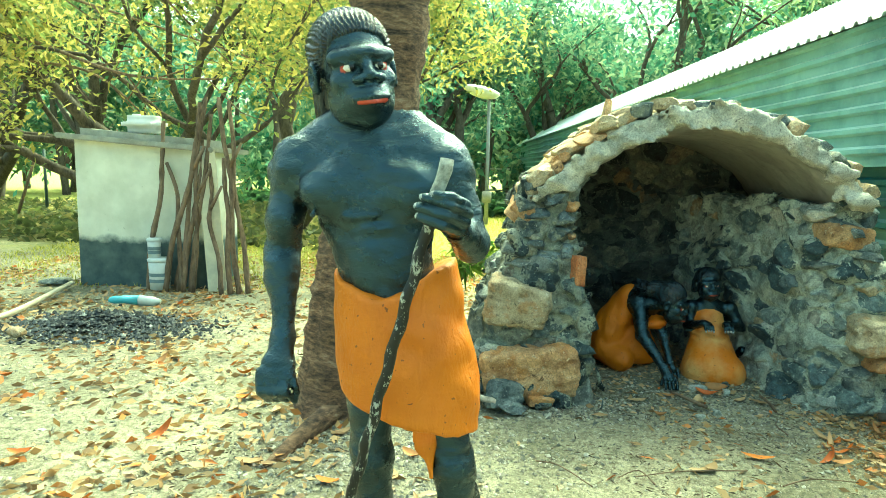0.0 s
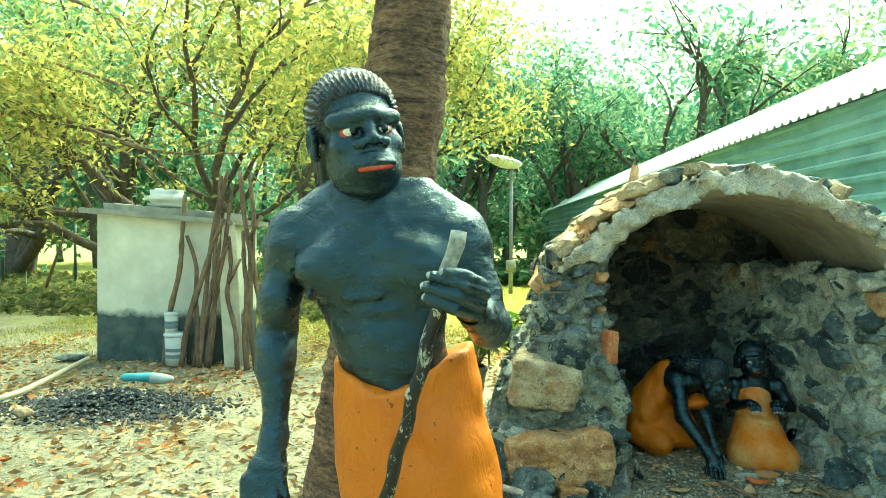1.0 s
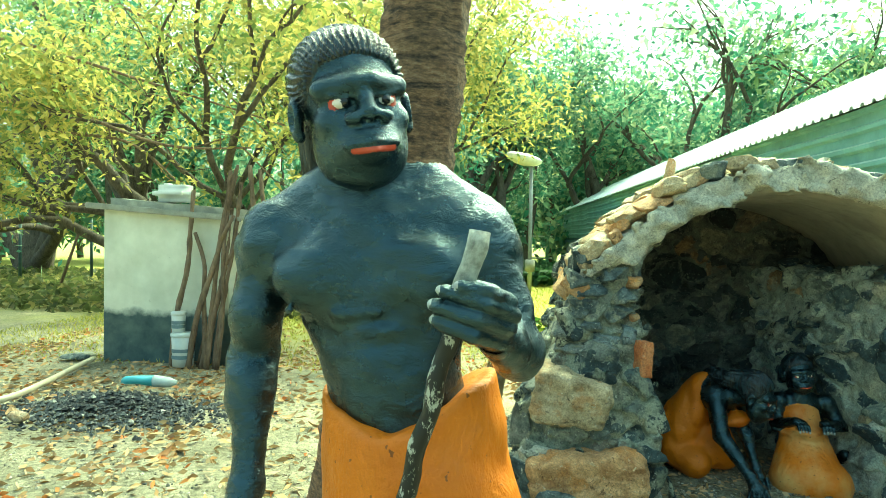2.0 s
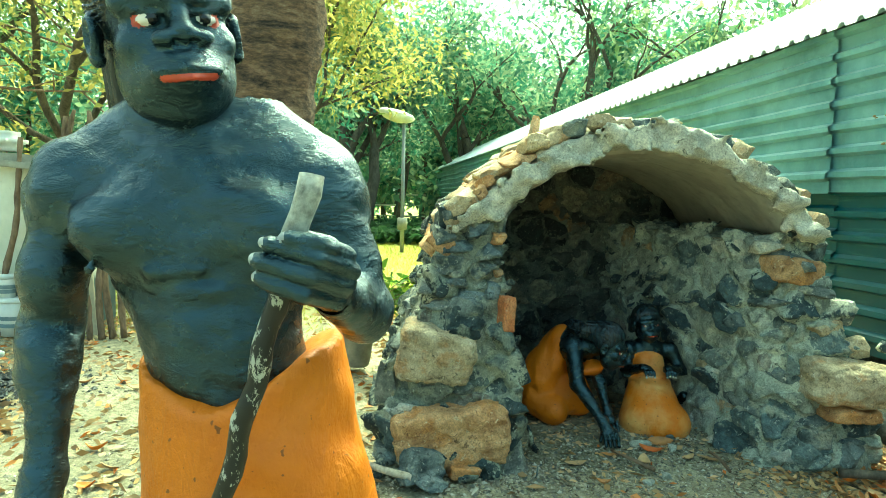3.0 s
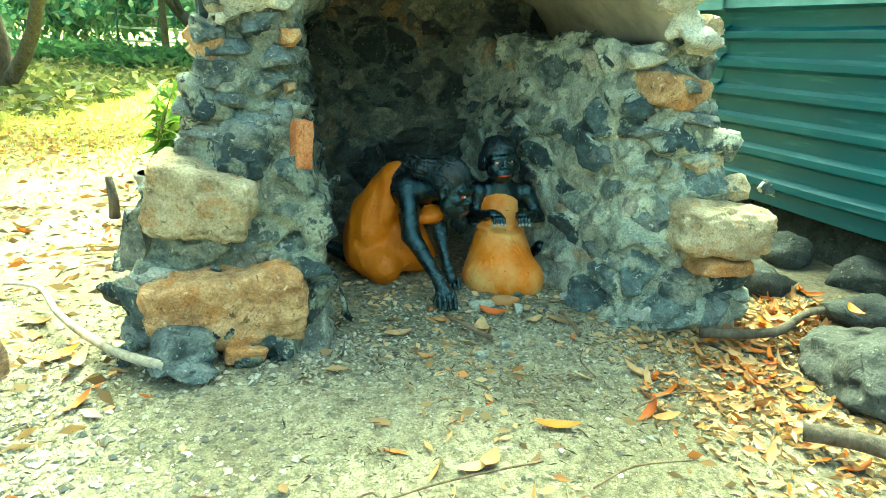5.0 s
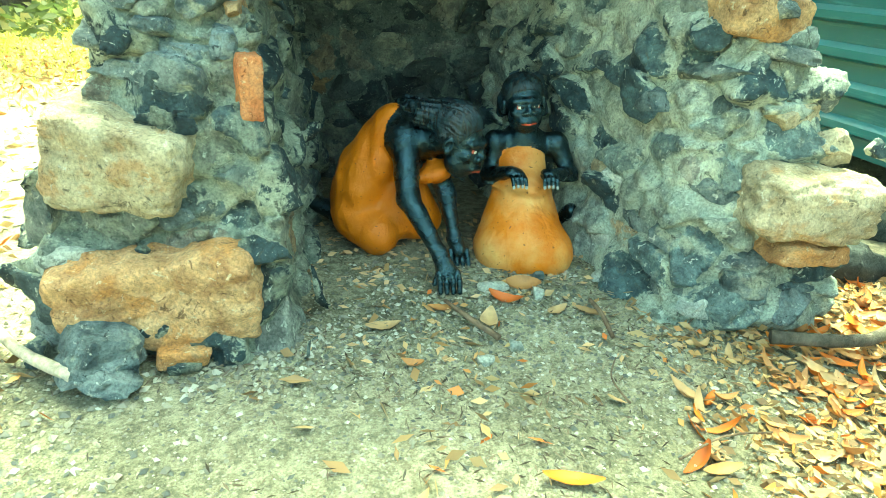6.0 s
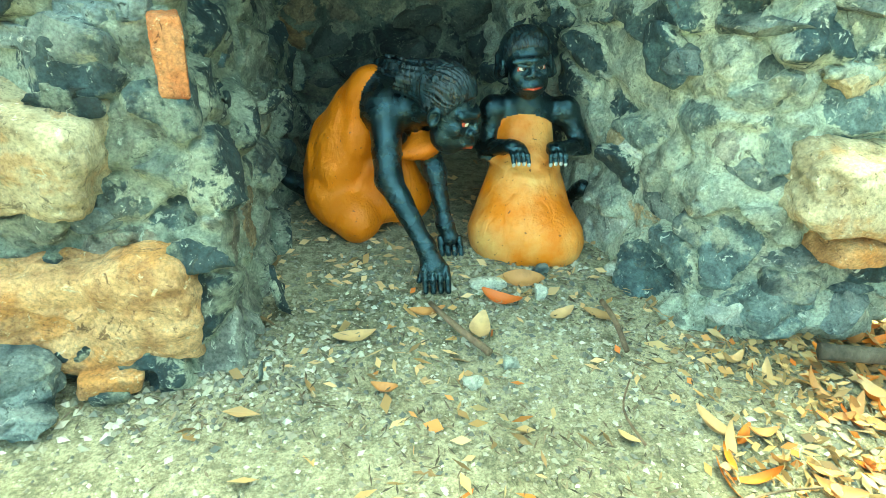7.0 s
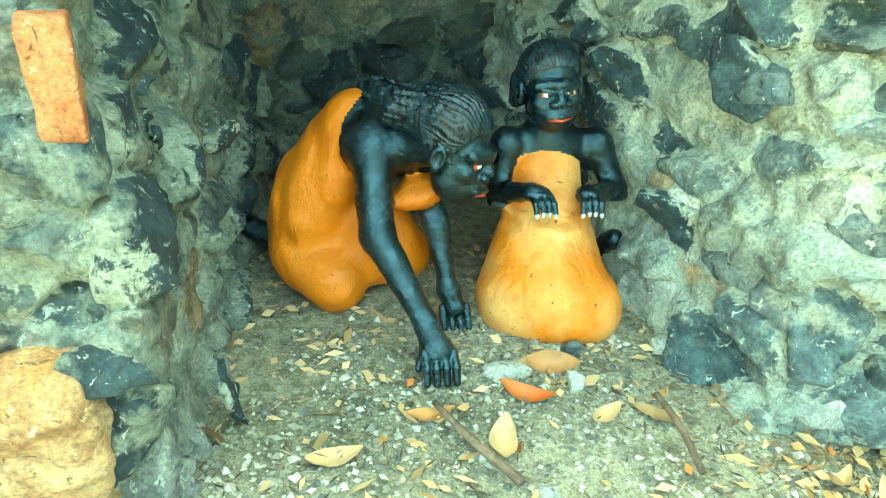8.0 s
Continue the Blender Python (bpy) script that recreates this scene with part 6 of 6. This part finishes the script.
tree("dark forked tree with dense deep green crown", (-1.9, 23.5, 0), [((-0.55, 0, 1), 3.2, 0.34), ((0.5, 0, 1.1), 3.4, 0.28), ((0.0, 0.1, 1), 3.8, 0.24), ((-0.9, -0.1, 0.8), 4.2, 0.2)], None, LEAF_TEAL, 34, 0.6, 0.24, 51, 3)
tree("slender dark tree beside the lawn", (-2.9, 26.0, 0), [((-0.3, 0, 1), 4.2, 0.2), ((-0.1, 0.2, 1), 4.6, 0.14)], None, LEAF_GREEN, 26, 0.6, 0.24, 57, 3)
tree("leafy green tree behind the long shed", (3.2, 28.0, 0), [((0, 0, 1), 4.2, 0.28), ((0.5, 0, 1), 4.4, 0.2), ((-0.6, -0.2, 1), 4.4, 0.2)], None, LEAF_TEAL, 15, 0.7, 0.26, 61, 3)
tree("tall green tree beyond the shed roof", (12.0, 27.0, 0), [((-0.1, 0, 1), 4.6, 0.3), ((0.5, 0, 1), 4.4, 0.22)], None, LEAF_GREEN, 7, 0.8, 0.34, 67, 3)
tree("broad pale green tree beyond the shed roof", (7.5, 25.0, 0), [((0.1, 0, 1), 5.0, 0.3), ((-0.5, 0.1, 1), 4.8, 0.22), ((0.6, 0, 1), 4.8, 0.22)], None, LEAF_TEAL, 8, 0.8, 0.34, 83, 3)
tree("tall yellowish tree beyond the shed roof", (17.5, 22.0, 0), [((0, 0, 1), 5.0, 0.3), ((0.5, -0.2, 1), 4.6, 0.22), ((-0.6, 0, 1), 4.6, 0.22)], None, LEAF_GREEN, 8, 0.8, 0.36, 71, 3)


# long thin boughs that hang over the yard
def build_boughs():
    ob = thing("hanging_bough", (-6.5, 8.4, 4.9), "long thin bare boughs with sparse yellow leaves", "branch")
    lines = [[(-9.5, 9.2, 5.6), (-6.9, 8.2, 4.9), (-4.9, 8.0, 4.15), (-3.5, 7.9, 2.95)], [(-9.5, 9.2, 4.6), (-6.9, 8.2, 3.95), (-5.1, 8.1, 3.4), (-3.0, 8.1, 2.75)],
             [(-5.6, 9.0, 5.6), (-3.4, 8.2, 4.7), (-2.4, 8.0, 4.2), (-1.6, 7.9, 3.7)], [(-8.0, 8.5, 3.3), (-6.2, 8.2, 3.0), (-4.6, 8.0, 2.5), (-3.4, 8.0, 2.45)], [(-9.0, 8.8, 5.0), (-7.0, 8.4, 3.0), (-5.4, 8.4, 2.6), (-4.6, 8.4, 2.0)]]
    rnd = random.Random(14)
    tips = []
    for k, line in enumerate(lines):
        pts = bend(line, 22)
        tubes = [tube(pts, [0.034 - 0.0011 * i for i in range(22)], 7, 0.08, k)]
        for i in range(4, 22, 2):
            a = pts[i]
            b = a + Vector((rnd.uniform(0.1, 0.5), rnd.gauss(0, 0.2), rnd.uniform(-0.45, 0.3)))
            c = b + Vector((rnd.uniform(0.1, 0.4), rnd.gauss(0, 0.2), rnd.uniform(-0.4, 0.15)))
            tubes.append(tube([a, b, c], [0.012, 0.008, 0.004], 5, ends=False))
            tips += [(b, None), (c, None)]
        under(part("bough", weld(tubes), LOG, None), ob)
    tagged(under(part("leaves", crown(tips, 14, 0.16, 0.10, 15), LEAF_YELLOW, None, "", False), ob), kind="stuff")


build_boughs()


def far_woods():
    """Woods that close the distance: thousands of leaf clumps with gaps, and thin trunks."""
    r = np.random.RandomState(4)
    pts = []
    for k in range(340):
        a = r.uniform(-1.15, 0.95)
        dist = r.uniform(30, 46)
        cx, cy = dist * math.sin(a), dist * math.cos(a)
        high = r.uniform(1.0, 8.0 if a < 0.1 else 9.5)
        rad = r.uniform(0.9, 1.9)
        q = r.randn(420, 3) * rad * np.array([0.55, 0.55, 0.4]) + np.array([cx, cy, high])
        pts.append(q[q[:, 2] > 0.1])
    p = np.concatenate(pts)
    w = r.randn(len(p), 3)
    tagged(part("far_woods", blade_leaves(p, w, 0.42, 0.22, 9), LEAF_TEAL, smooth=False), "hazy green woods closing the distance", "woods", kind="stuff")
    tubes = []
    for k in range(60):
        a = r.uniform(-1.1, 0.9)
        dist = r.uniform(29, 44)
        x, y = dist * math.sin(a), dist * math.cos(a)
        tubes.append(tube([(x, y, 0), (x + r.randn() * 0.3, y, 3), (x + r.randn() * 0.8, y, 7)], [0.17, 0.13, 0.06], 6, ends=False))
    tagged(part("far_trunks", weld(tubes), DARK_BARK), "thin dark trunks of the far woods", "woods", kind="stuff")


far_woods()


# ---- low growth ----
def low_growth():
    r = np.random.RandomState(6)
    n = 16000
    x, y = r.uniform(-9, 2.2, n), r.uniform(18.8, 27, n)
    h = (0.35 + 0.2 * vnoise(np.stack([x, y, 0 * x], -1), 0.9, 3)) * r.rand(n) ** 0.5
    p = np.stack([x, y, h], -1)
    tagged(part("ground_cover", blade_leaves(p, r.randn(n, 3) * [1, 1, 0.4], 0.3, 0.17, 3), HEDGE_LEAF, smooth=False), "low leafy ground cover edging the lawn", "ground cover", kind="stuff")
    n = 26000
    x, y = r.uniform(-22, -2.2, n), r.uniform(10.0, 19, n)
    ok = y > 9.6 + vnoise(np.stack([x, y, 0 * x], -1), 1.5, 4)
    x, y = x[ok], y[ok]
    n = len(x)
    h = 0.22 * r.rand(n) * (1 + 0.6 * vnoise(np.stack([x, y, 0 * x], -1), 1.2, 8))
    p = np.stack([x, y, h], -1)
    tagged(part("ground_cover", blade_leaves(p, r.randn(n, 3) * [1, 1, 0.4], 0.2, 0.1, 5), leaf_mat("dull olive ground cover", [(0, (0.07, 0.09, 0.03)), (0.6, (0.13, 0.15, 0.05)), (1, (0.3, 0.26, 0.1))]), smooth=False), "dull olive low plants under the trees", "ground cover", kind="stuff")
    # lawn blades
    n = 42000
    x, y = r.uniform(-7, 3, n), 6.4 + 13 * r.rand(n) ** 1.4
    keep = r.rand(n) < np.clip((y - 6.2) / 3.0, 0.05, 1)
    x, y = x[keep], y[keep]
    n = len(x)
    p = np.stack([x, y, ground_height(x, y)], -1)
    tagged(part("lawn", blade_leaves(p, r.randn(n, 3) * [0.5, 0.5, 0] + [0, 0, 1.0], 0.075, 0.012, 6, 0.2), GRASS_BLADE, smooth=False), "thin sunlit yellow green lawn grass", "grass", kind="stuff")


low_growth()

# ---- stones, sticks and leaves on the dirt ----
def leaf_mesh(length, width, curl, seed):
    """One dry leaf: curled blade with midrib and a stalk."""
    rnd = random.Random(seed)
    n = 9
    v, f = [], []
    for i in range(n):
        t = i / (n - 1)
        half = width / 2 * math.sin(math.pi * min(1, t * 0.94 + 0.03)) ** 0.75 * (1 - 0.25 * t)
        rise = curl * length * (t - 0.5) ** 2 * 2 + 0.004
        for s in (-1, -0.5, 0, 0.5, 1):
            v.append(((t - 0.5) * length, s * half + 0.05 * length * math.sin(t * 3 + seed), rise + curl * half * (abs(s) ** 1.5) * 1.1 + rnd.uniform(-1, 1) * 0.0015))
    for i in range(n - 1):
        for s in range(4):
            a = i * 5 + s
            f.append((a, a + 5, a + 6, a + 1))
    return v, f


LEAF_KINDS = {}


def fallen_leaf(x, y, length, width, turn, mat, label, curl=0.35, tilt=(0, 0), z=None):
    key = (round(length, 2), round(width, 2), mat.name, round(curl, 1))
    if key not in LEAF_KINDS:
        me = bpy.data.meshes.new("fallen_leaf")
        me.from_pydata(*[leaf_mesh(length, width, curl, len(LEAF_KINDS))[0], [], leaf_mesh(length, width, curl, len(LEAF_KINDS))[1]])
        me.shade_smooth()
        me.materials.append(mat)
        LEAF_KINDS[key] = me
    ob = new("fallen_leaf", LEAF_KINDS[key])
    g = float(ground_height(np.array([x]), np.array([y]))[0]) if z is None else z
    ob.matrix_world = pose(x, y, g + 0.006, tilt[0], tilt[1], turn)
    return tagged(ob, label, "leaf", "fallen leaves")


def one_colour(name, a, b):
    def build(t, s):
        p = coords(t)
        c = mix(t, by_object(t), a, b)
        c = mix(t, ramp(t, grain(t, p, 30, 5), [(0.45, (0, 0, 0)), (0.75, (0.6, 0.6, 0.6))]), c, tuple(0.45 * x for x in a))
        t.links.new(c, s.inputs["Base Color"])
        s.inputs["Roughness"].default_value = 0.6
    return material(name, build)


ORANGE_L = one_colour("orange dry leaf", (0.62, 0.2, 0.015), (0.5, 0.12, 0.02))
TAN_L = one_colour("tan dry leaf", (0.56, 0.38, 0.19), (0.40, 0.25, 0.11))
BROWN_L = one_colour("brown dry leaf", (0.34, 0.17, 0.06), (0.5, 0.24, 0.08))

fallen_leaf(1.62, 2.95, 0.15, 0.05, -12, ORANGE_L, "bright orange dry leaf lying on bare dirt", 0.3)
fallen_leaf(1.36, 2.80, 0.09, 0.06, 60, TAN_L, "curled pale tan leaf on bare dirt", 0.5)
fallen_leaf(1.30, 2.78, 0.10, 0.05, 20, TAN_L, "flat tan leaf on bare dirt", 0.2)
fallen_leaf(1.19, 3.66, 0.12, 0.06, 12, TAN_L, "pale tan leaf before the cave mouth", 0.2)
fallen_leaf(1.635, 3.80, 0.13, 0.05, -35, ORANGE_L, "orange leaf beside the kneeling statues", 0.5, (20, 0))
fallen_leaf(1.72, 3.90, 0.13, 0.07, -20, BROWN_L, "reddish brown leaf against the child statue", 0.4, (35, 0))
fallen_leaf(1.55, 3.66, 0.13, 0.07, 75, TAN_L, "tan leaf beside the kneeling statues", 0.4)
fallen_leaf(1.80, 3.72, 0.10, 0.05, 40, TAN_L, "tan leaf before the cave mouth", 0.3)
fallen_leaf(1.92, 3.72, 0.11, 0.05, -25, TAN_L, "pale leaf before the cave mouth", 0.2)
fallen_leaf(1.40, 3.76, 0.11, 0.05, 10, BROWN_L, "brown leaf by the reaching hand of a statue", 0.3)
fallen_leaf(1.27, 3.43, 0.07, 0.04, 160, BROWN_L, "small curled brown leaf on bare dirt", 0.7)
fallen_leaf(-0.05, 3.55, 0.16, 0.07, 35, ORANGE_L, "orange leaf near the tree foot", 0.4)
fallen_leaf(-0.25, 3.9, 0.14, 0.06, -20, BROWN_L, "brown leaf near the tree foot", 0.4)
fallen_leaf(0.55, 2.05, 0.12, 0.05, 5, TAN_L, "tan leaf on the dirt", 0.4)
fallen_leaf(-0.75, 2.55, 0.13, 0.06, 10, TAN_L, "pale yellow leaf near a root", 0.3)
fallen_leaf(-0.35, 2.42, 0.11, 0.05, -5, ORANGE_L, "tan orange leaf near a root", 0.3)
fallen_leaf(3.0, 3.3, 0.12, 0.06, 70, ORANGE_L, "orange leaf lying on the grey slab", 0.4, z=0.17)

rnd = random.Random(77)
for k in range(230):          # drift of large leaves by the right pier and the sheet wall
    a = rnd.random()
    x = 2.55 + 0.85 * a + rnd.gauss(0, 0.1)
    y = 3.55 - 0.35 * rnd.random() * (1 - a) + 0.25 * a + rnd.gauss(0, 0.12)
    if k % 3 == 0:
        x, y = 2.45 + rnd.gauss(0, 0.28), 3.1 + rnd.gauss(0, 0.32)
    pile = 0.07 * math.exp(-((x - 2.95) / 0.3) ** 2 - ((y - 3.55) / 0.14) ** 2) * rnd.random()
    m = (ORANGE_L, TAN_L, BROWN_L, TAN_L, ORANGE_L, BROWN_L, BROWN_L)[k % 7]
    word = {ORANGE_L: "orange", BROWN_L: "brown", TAN_L: "tan"}[m]
    fallen_leaf(x, y, rnd.choice((0.06, 0.08, 0.11)), rnd.choice((0.03, 0.04)), rnd.uniform(0, 360), m, "dry %s leaf in a drift beside the stones" % word, rnd.choice((0.2, 0.4, 0.6)), (rnd.gauss(0, 22), rnd.gauss(0, 22)),
                float(ground_height(np.array([x]), np.array([y]))[0]) + pile)
for k in range(110):          # single large leaves over the yard
    x, y = rnd.uniform(-4.2, 0.3), rnd.uniform(2.0, 8.5)
    m = (ORANGE_L, BROWN_L, TAN_L, TAN_L)[k % 4]
    word = {ORANGE_L: "orange", BROWN_L: "brown", TAN_L: "tan"}[m]
    fallen_leaf(x, y, rnd.choice((0.10, 0.13, 0.15)), rnd.choice((0.05, 0.06)), rnd.uniform(0, 360), m, "dry %s leaf on the yard dirt" % word, rnd.choice((0.2, 0.4, 0.6)), (rnd.gauss(0, 14), rnd.gauss(0, 14)))


def litter_field(n, seed, lo, hi, weight, length, width, mat, name, label):
    r = np.random.RandomState(seed)
    x, y = r.uniform(lo[0], hi[0], n), r.uniform(lo[1], hi[1], n)
    keep = r.rand(n) < weight(x, y)
    x, y = x[keep], y[keep]
    p = np.stack([x, y, ground_height(x, y) + 0.004 + 0.014 * r.rand(len(x))], -1)
    w = r.randn(len(x), 3) * np.array([1, 1, 0.16])
    tagged(part(name, blade_leaves(p, w, length, width, seed, 0.1), mat, smooth=False), label, "leaf litter", kind="stuff")


def right_drift(x, y):
    base = np.clip((x - 1.9 - 0.25 * (y - 3.0)) / 0.6, 0, 1) + 0.04
    return np.clip(base * (0.5 + 0.5 * vnoise(np.stack([x, y, 0 * x], -1), 0.3, 2)), 0, 1)


def yard_drift(x, y):
    m = 0.5 + 0.5 * vnoise(np.stack([x, y, 0 * x], -1), 0.7, 12)
    return np.clip(m, 0.05, 1) * np.where(x > 0.3, 0.12, 1)


litter_field(30000, 1, (1.2, 1.4), (3.7, 3.9), right_drift, 0.045, 0.018, LEAF_DRY, "leaf_litter", "small dry brown leaf litter beside the stones")
litter_field(34000, 2, (-6, 1.2), (2.6, 10), yard_drift, 0.075, 0.03, LEAF_DRY, "leaf_litter", "thin scatter of dry leaves on the yard")
litter_field(600, 7, (0.9, 3.45), (2.2, 4.75), lambda x, y: np.where(y > 3.8, 0.8, 0.3), 0.038, 0.017, LEAF_PALE, "leaf_litter", "dry leaf bits on the cave floor")

CRUMB = leaf_mat("dark plant crumbs", [(0, (0.05, 0.04, 0.025)), (0.7, (0.14, 0.10, 0.06)), (1, (0.3, 0.24, 0.15))], 0.0)
litter_field(15000, 31, (-1.2, 1.2), (2.6, 4.2), lambda x, y: np.clip(0.45 + 0.9 * vnoise(np.stack([x, y, 0 * x], -1), 0.35, 33), 0.03, 1), 0.03, 0.0055, CRUMB, "plant_crumbs", "dark dry stalks and crumbs over the dirt")
PEBBLE = leaf_mat("mixed gravel", [(0, (0.09, 0.095, 0.085)), (0.4, (0.22, 0.2, 0.15)), (0.75, (0.36, 0.33, 0.24)), (1, (0.52, 0.5, 0.42))], 0.0)
tagged(part("gravel", chips(5000, (-0.15, 2.9), (0.42, 0.45), 0.0085, 3), PEBBLE, smooth=False), "loose grey gravel by the tree foot", "gravel", kind="stuff")
tagged(part("gravel", chips(9000, (1.4, 3.0), (1.1, 0.8), 0.0036, 4), PEBBLE, smooth=False), "fine gravel over the bare dirt", "gravel", kind="stuff")
tagged(part("gravel", chips(6000, (-2.5, 4.0), (1.6, 1.6), 0.008, 6), PEBBLE, smooth=False), "fine gravel over the yard", "gravel", kind="stuff")
tagged(part("gravel", chips(5200, (1.55, 3.62), (0.55, 0.30), 0.0052, 21), PEBBLE, smooth=False), "small gravel and grit before the cave mouth", "gravel", kind="stuff")
tagged(part("gravel", chips(9000, (0.6, 2.0), (1.3, 0.8), 0.0042, 22), PEBBLE, smooth=False), "fine gravel over the trodden dirt", "gravel", kind="stuff")
tagged(part("gravel", chips(1500, (2.35, 3.3), (0.4, 0.3), 0.007, 23), PEBBLE, smooth=False), "stone chips among the leaf drift", "gravel", kind="stuff")
tagged(part("gravel", chips(700, (1.55, 3.9), (0.25, 0.14), 0.008, 8), PEBBLE, smooth=False), "small pale stones by the kneeling statues", "gravel", kind="stuff")
tagged(part("gravel", chips(900, (0.85, 3.5), (0.22, 0.10), 0.008, 9), PEBBLE, smooth=False), "small stones along the pier foot", "gravel", kind="stuff")


def loose_stone(x, y, size, mat, seed, label, turn=0, sink=0.25):
    bm = rock(size, seed, 5 if size[0] > 0.5 else 3, 11, 0.14, 0.3)
    g = float(ground_height(np.array([x]), np.array([y]))[0])
    bmesh.ops.transform(bm, matrix=pose(x, y, g + size[2] * (0.5 - sink), 0, 0, turn), verts=bm.verts)
    return tagged(part("stone", bm, mat), label, "stone", "loose stones")


loose_stone(1.61, 3.53, (0.055, 0.05, 0.045), CONCRETE, 1, "small white stone on the dirt")
loose_stone(1.50, 3.46, (0.06, 0.05, 0.03), CONCRETE, 2, "small flat pale stone on the dirt")
loose_stone(1.60, 3.88, (0.12, 0.06, 0.05), CONCRETE, 3, "pale stone chip beside the statue hand")
loose_stone(1.78, 3.94, (0.06, 0.05, 0.05), GREY_STONE, 4, "grey stone against the child statue")
loose_stone(1.76, 3.83, (0.05, 0.06, 0.05), CONCRETE, 5, "white stone chip before the child statue")
loose_stone(2.04, 3.95, (0.08, 0.07, 0.06), CONCRETE, 6, "pale stone at the wall foot")
loose_stone(1.30, 2.32, (0.05, 0.07, 0.03), GREY_STONE, 7, "grey stone sunk in dirt")
loose_stone(2.98, 3.10, (0.62, 0.72, 0.28), SHADED_DARK_STONE, 44, "large rough dark grey stone slab in leaves", 20, 0.22)
loose_stone(3.35, 3.62, (0.4, 0.34, 0.2), SHADED_DARK_STONE, 45, "dark stone under the sheet wall", 0, 0.25)
loose_stone(3.15, 4.05, (0.34, 0.3, 0.2), SHADED_DARK_STONE, 46, "dark stone under the sheet wall", 30, 0.25)
loose_stone(3.5, 3.2, (0.3, 0.3, 0.18), SHADED_DARK_STONE, 47, "dark stone beside the sheet wall", 30, 0.25)
loose_stone(2.18, 2.45, (0.18, 0.12, 0.05), GREY_STONE, 48, "flat pale grey stone among leaves", 15, 0.3)
loose_stone(2.38, 2.30, (0.14, 0.12, 0.07), GREY_STONE, 49, "pale grey stone among leaves", 0, 0.3)

for k in range(9):           # row of stones along the foot of the sheet wall, its shadow in their colour
    at = on_wall(-1.0 + 0.42 * k, -0.02 + 0.05 * math.sin(k * 2.7), 0)
    loose_stone(at.x, at.y, (0.34 + 0.06 * math.sin(k), 0.30, 0.20 + 0.04 * math.cos(k * 1.7)), SHADED_DARK_STONE, 140 + k, "stone at the foot of the sheet wall, darkened for its shadow", 40 * k, 0.25)


def branch(name, pts, radii, mat, label, category, sides=10):
    n = len(radii)
    v, f = tube(bend(pts, n), radii, sides, 0.08, len(label))
    return tagged(part(name, (v, f), mat), label, category)


branch("branch", [(-0.50, 4.25, 0.02), (-0.30, 4.10, 0.05), (-0.12, 3.80, 0.05), (0.14, 3.50, 0.045), (0.36, 3.34, 0.05)], [0.009 + 0.0006 * i for i in range(18)], PALE_WOOD, "bleached bent dry branch lying by the pier", "branch")
branch("branch", [(2.45, 3.48, 0.03), (2.75, 3.42, 0.05), (3.05, 3.58, 0.06), (3.4, 3.65, 0.04)], [0.024 - 0.0006 * i for i in range(16)], DARK_BARK, "dark curved branch lying in the leaf drift", "branch")
branch("branch", [(2.38, 2.78, 0.02), (2.52, 2.66, 0.045), (2.66, 2.48, 0.04), (2.78, 2.28, 0.03)], [0.030 + 0.0004 * i for i in range(14)], DARK_BARK, "thick dark branch lying in leaf litter", "branch")
branch("pipe", [(3.22, 3.32, 0.06), (3.4, 3.24, 0.06), (3.7, 3.1, 0.06)], [0.014] * 6, WHITE_PLASTIC, "thin white plastic pipe lying on dirt", "pipe")
branch("stick", [(1.41, 3.78, 0.015), (1.47, 3.66, 0.02), (1.555, 3.54, 0.012)], [0.007 + 0.0006 * i for i in range(8)], LOG, "short pale stick before the statues", "stick")
branch("stick", [(1.93, 3.76, 0.02), (1.935, 3.65, 0.025), (1.93, 3.53, 0.012)], [0.008] * 8, LOG, "short grey stick before the cave mouth", "stick")
TW = [((1.50, 2.75), (1.2, 2.68), (0.98, 2.62)), ((1.05, 2.56), (1.0, 2.66), (0.9, 2.6)), ((0.55, 2.72), (0.65, 2.66), (0.78, 2.5)), ((1.9, 2.98), (2.05, 3.04), (2.2, 3.06)), ((1.6, 2.62), (1.75, 2.68), (1.95, 2.7)),
      ((1.14, 2.25), (1.2, 2.4), (1.24, 2.55)), ((1.86, 3.2), (1.84, 3.3), (1.9, 3.42)), ((-1.2, 1.9), (-0.9, 2.1), (-0.55, 2.15)), ((0.4, 1.6), (0.8, 1.9), (1.2, 2.0)), ((0.5, 1.8), (0.62, 1.95), (0.66, 2.2))]
for k, pts in enumerate(TW):
    branch("twig", [(x, y, 0.008 + 0.012 * (i == 1)) for i, (x, y) in enumerate(pts)], [0.0038 - 0.0002 * i for i in range(9)], LOG, "thin dry twig lying on bare dirt", "twig", 6)
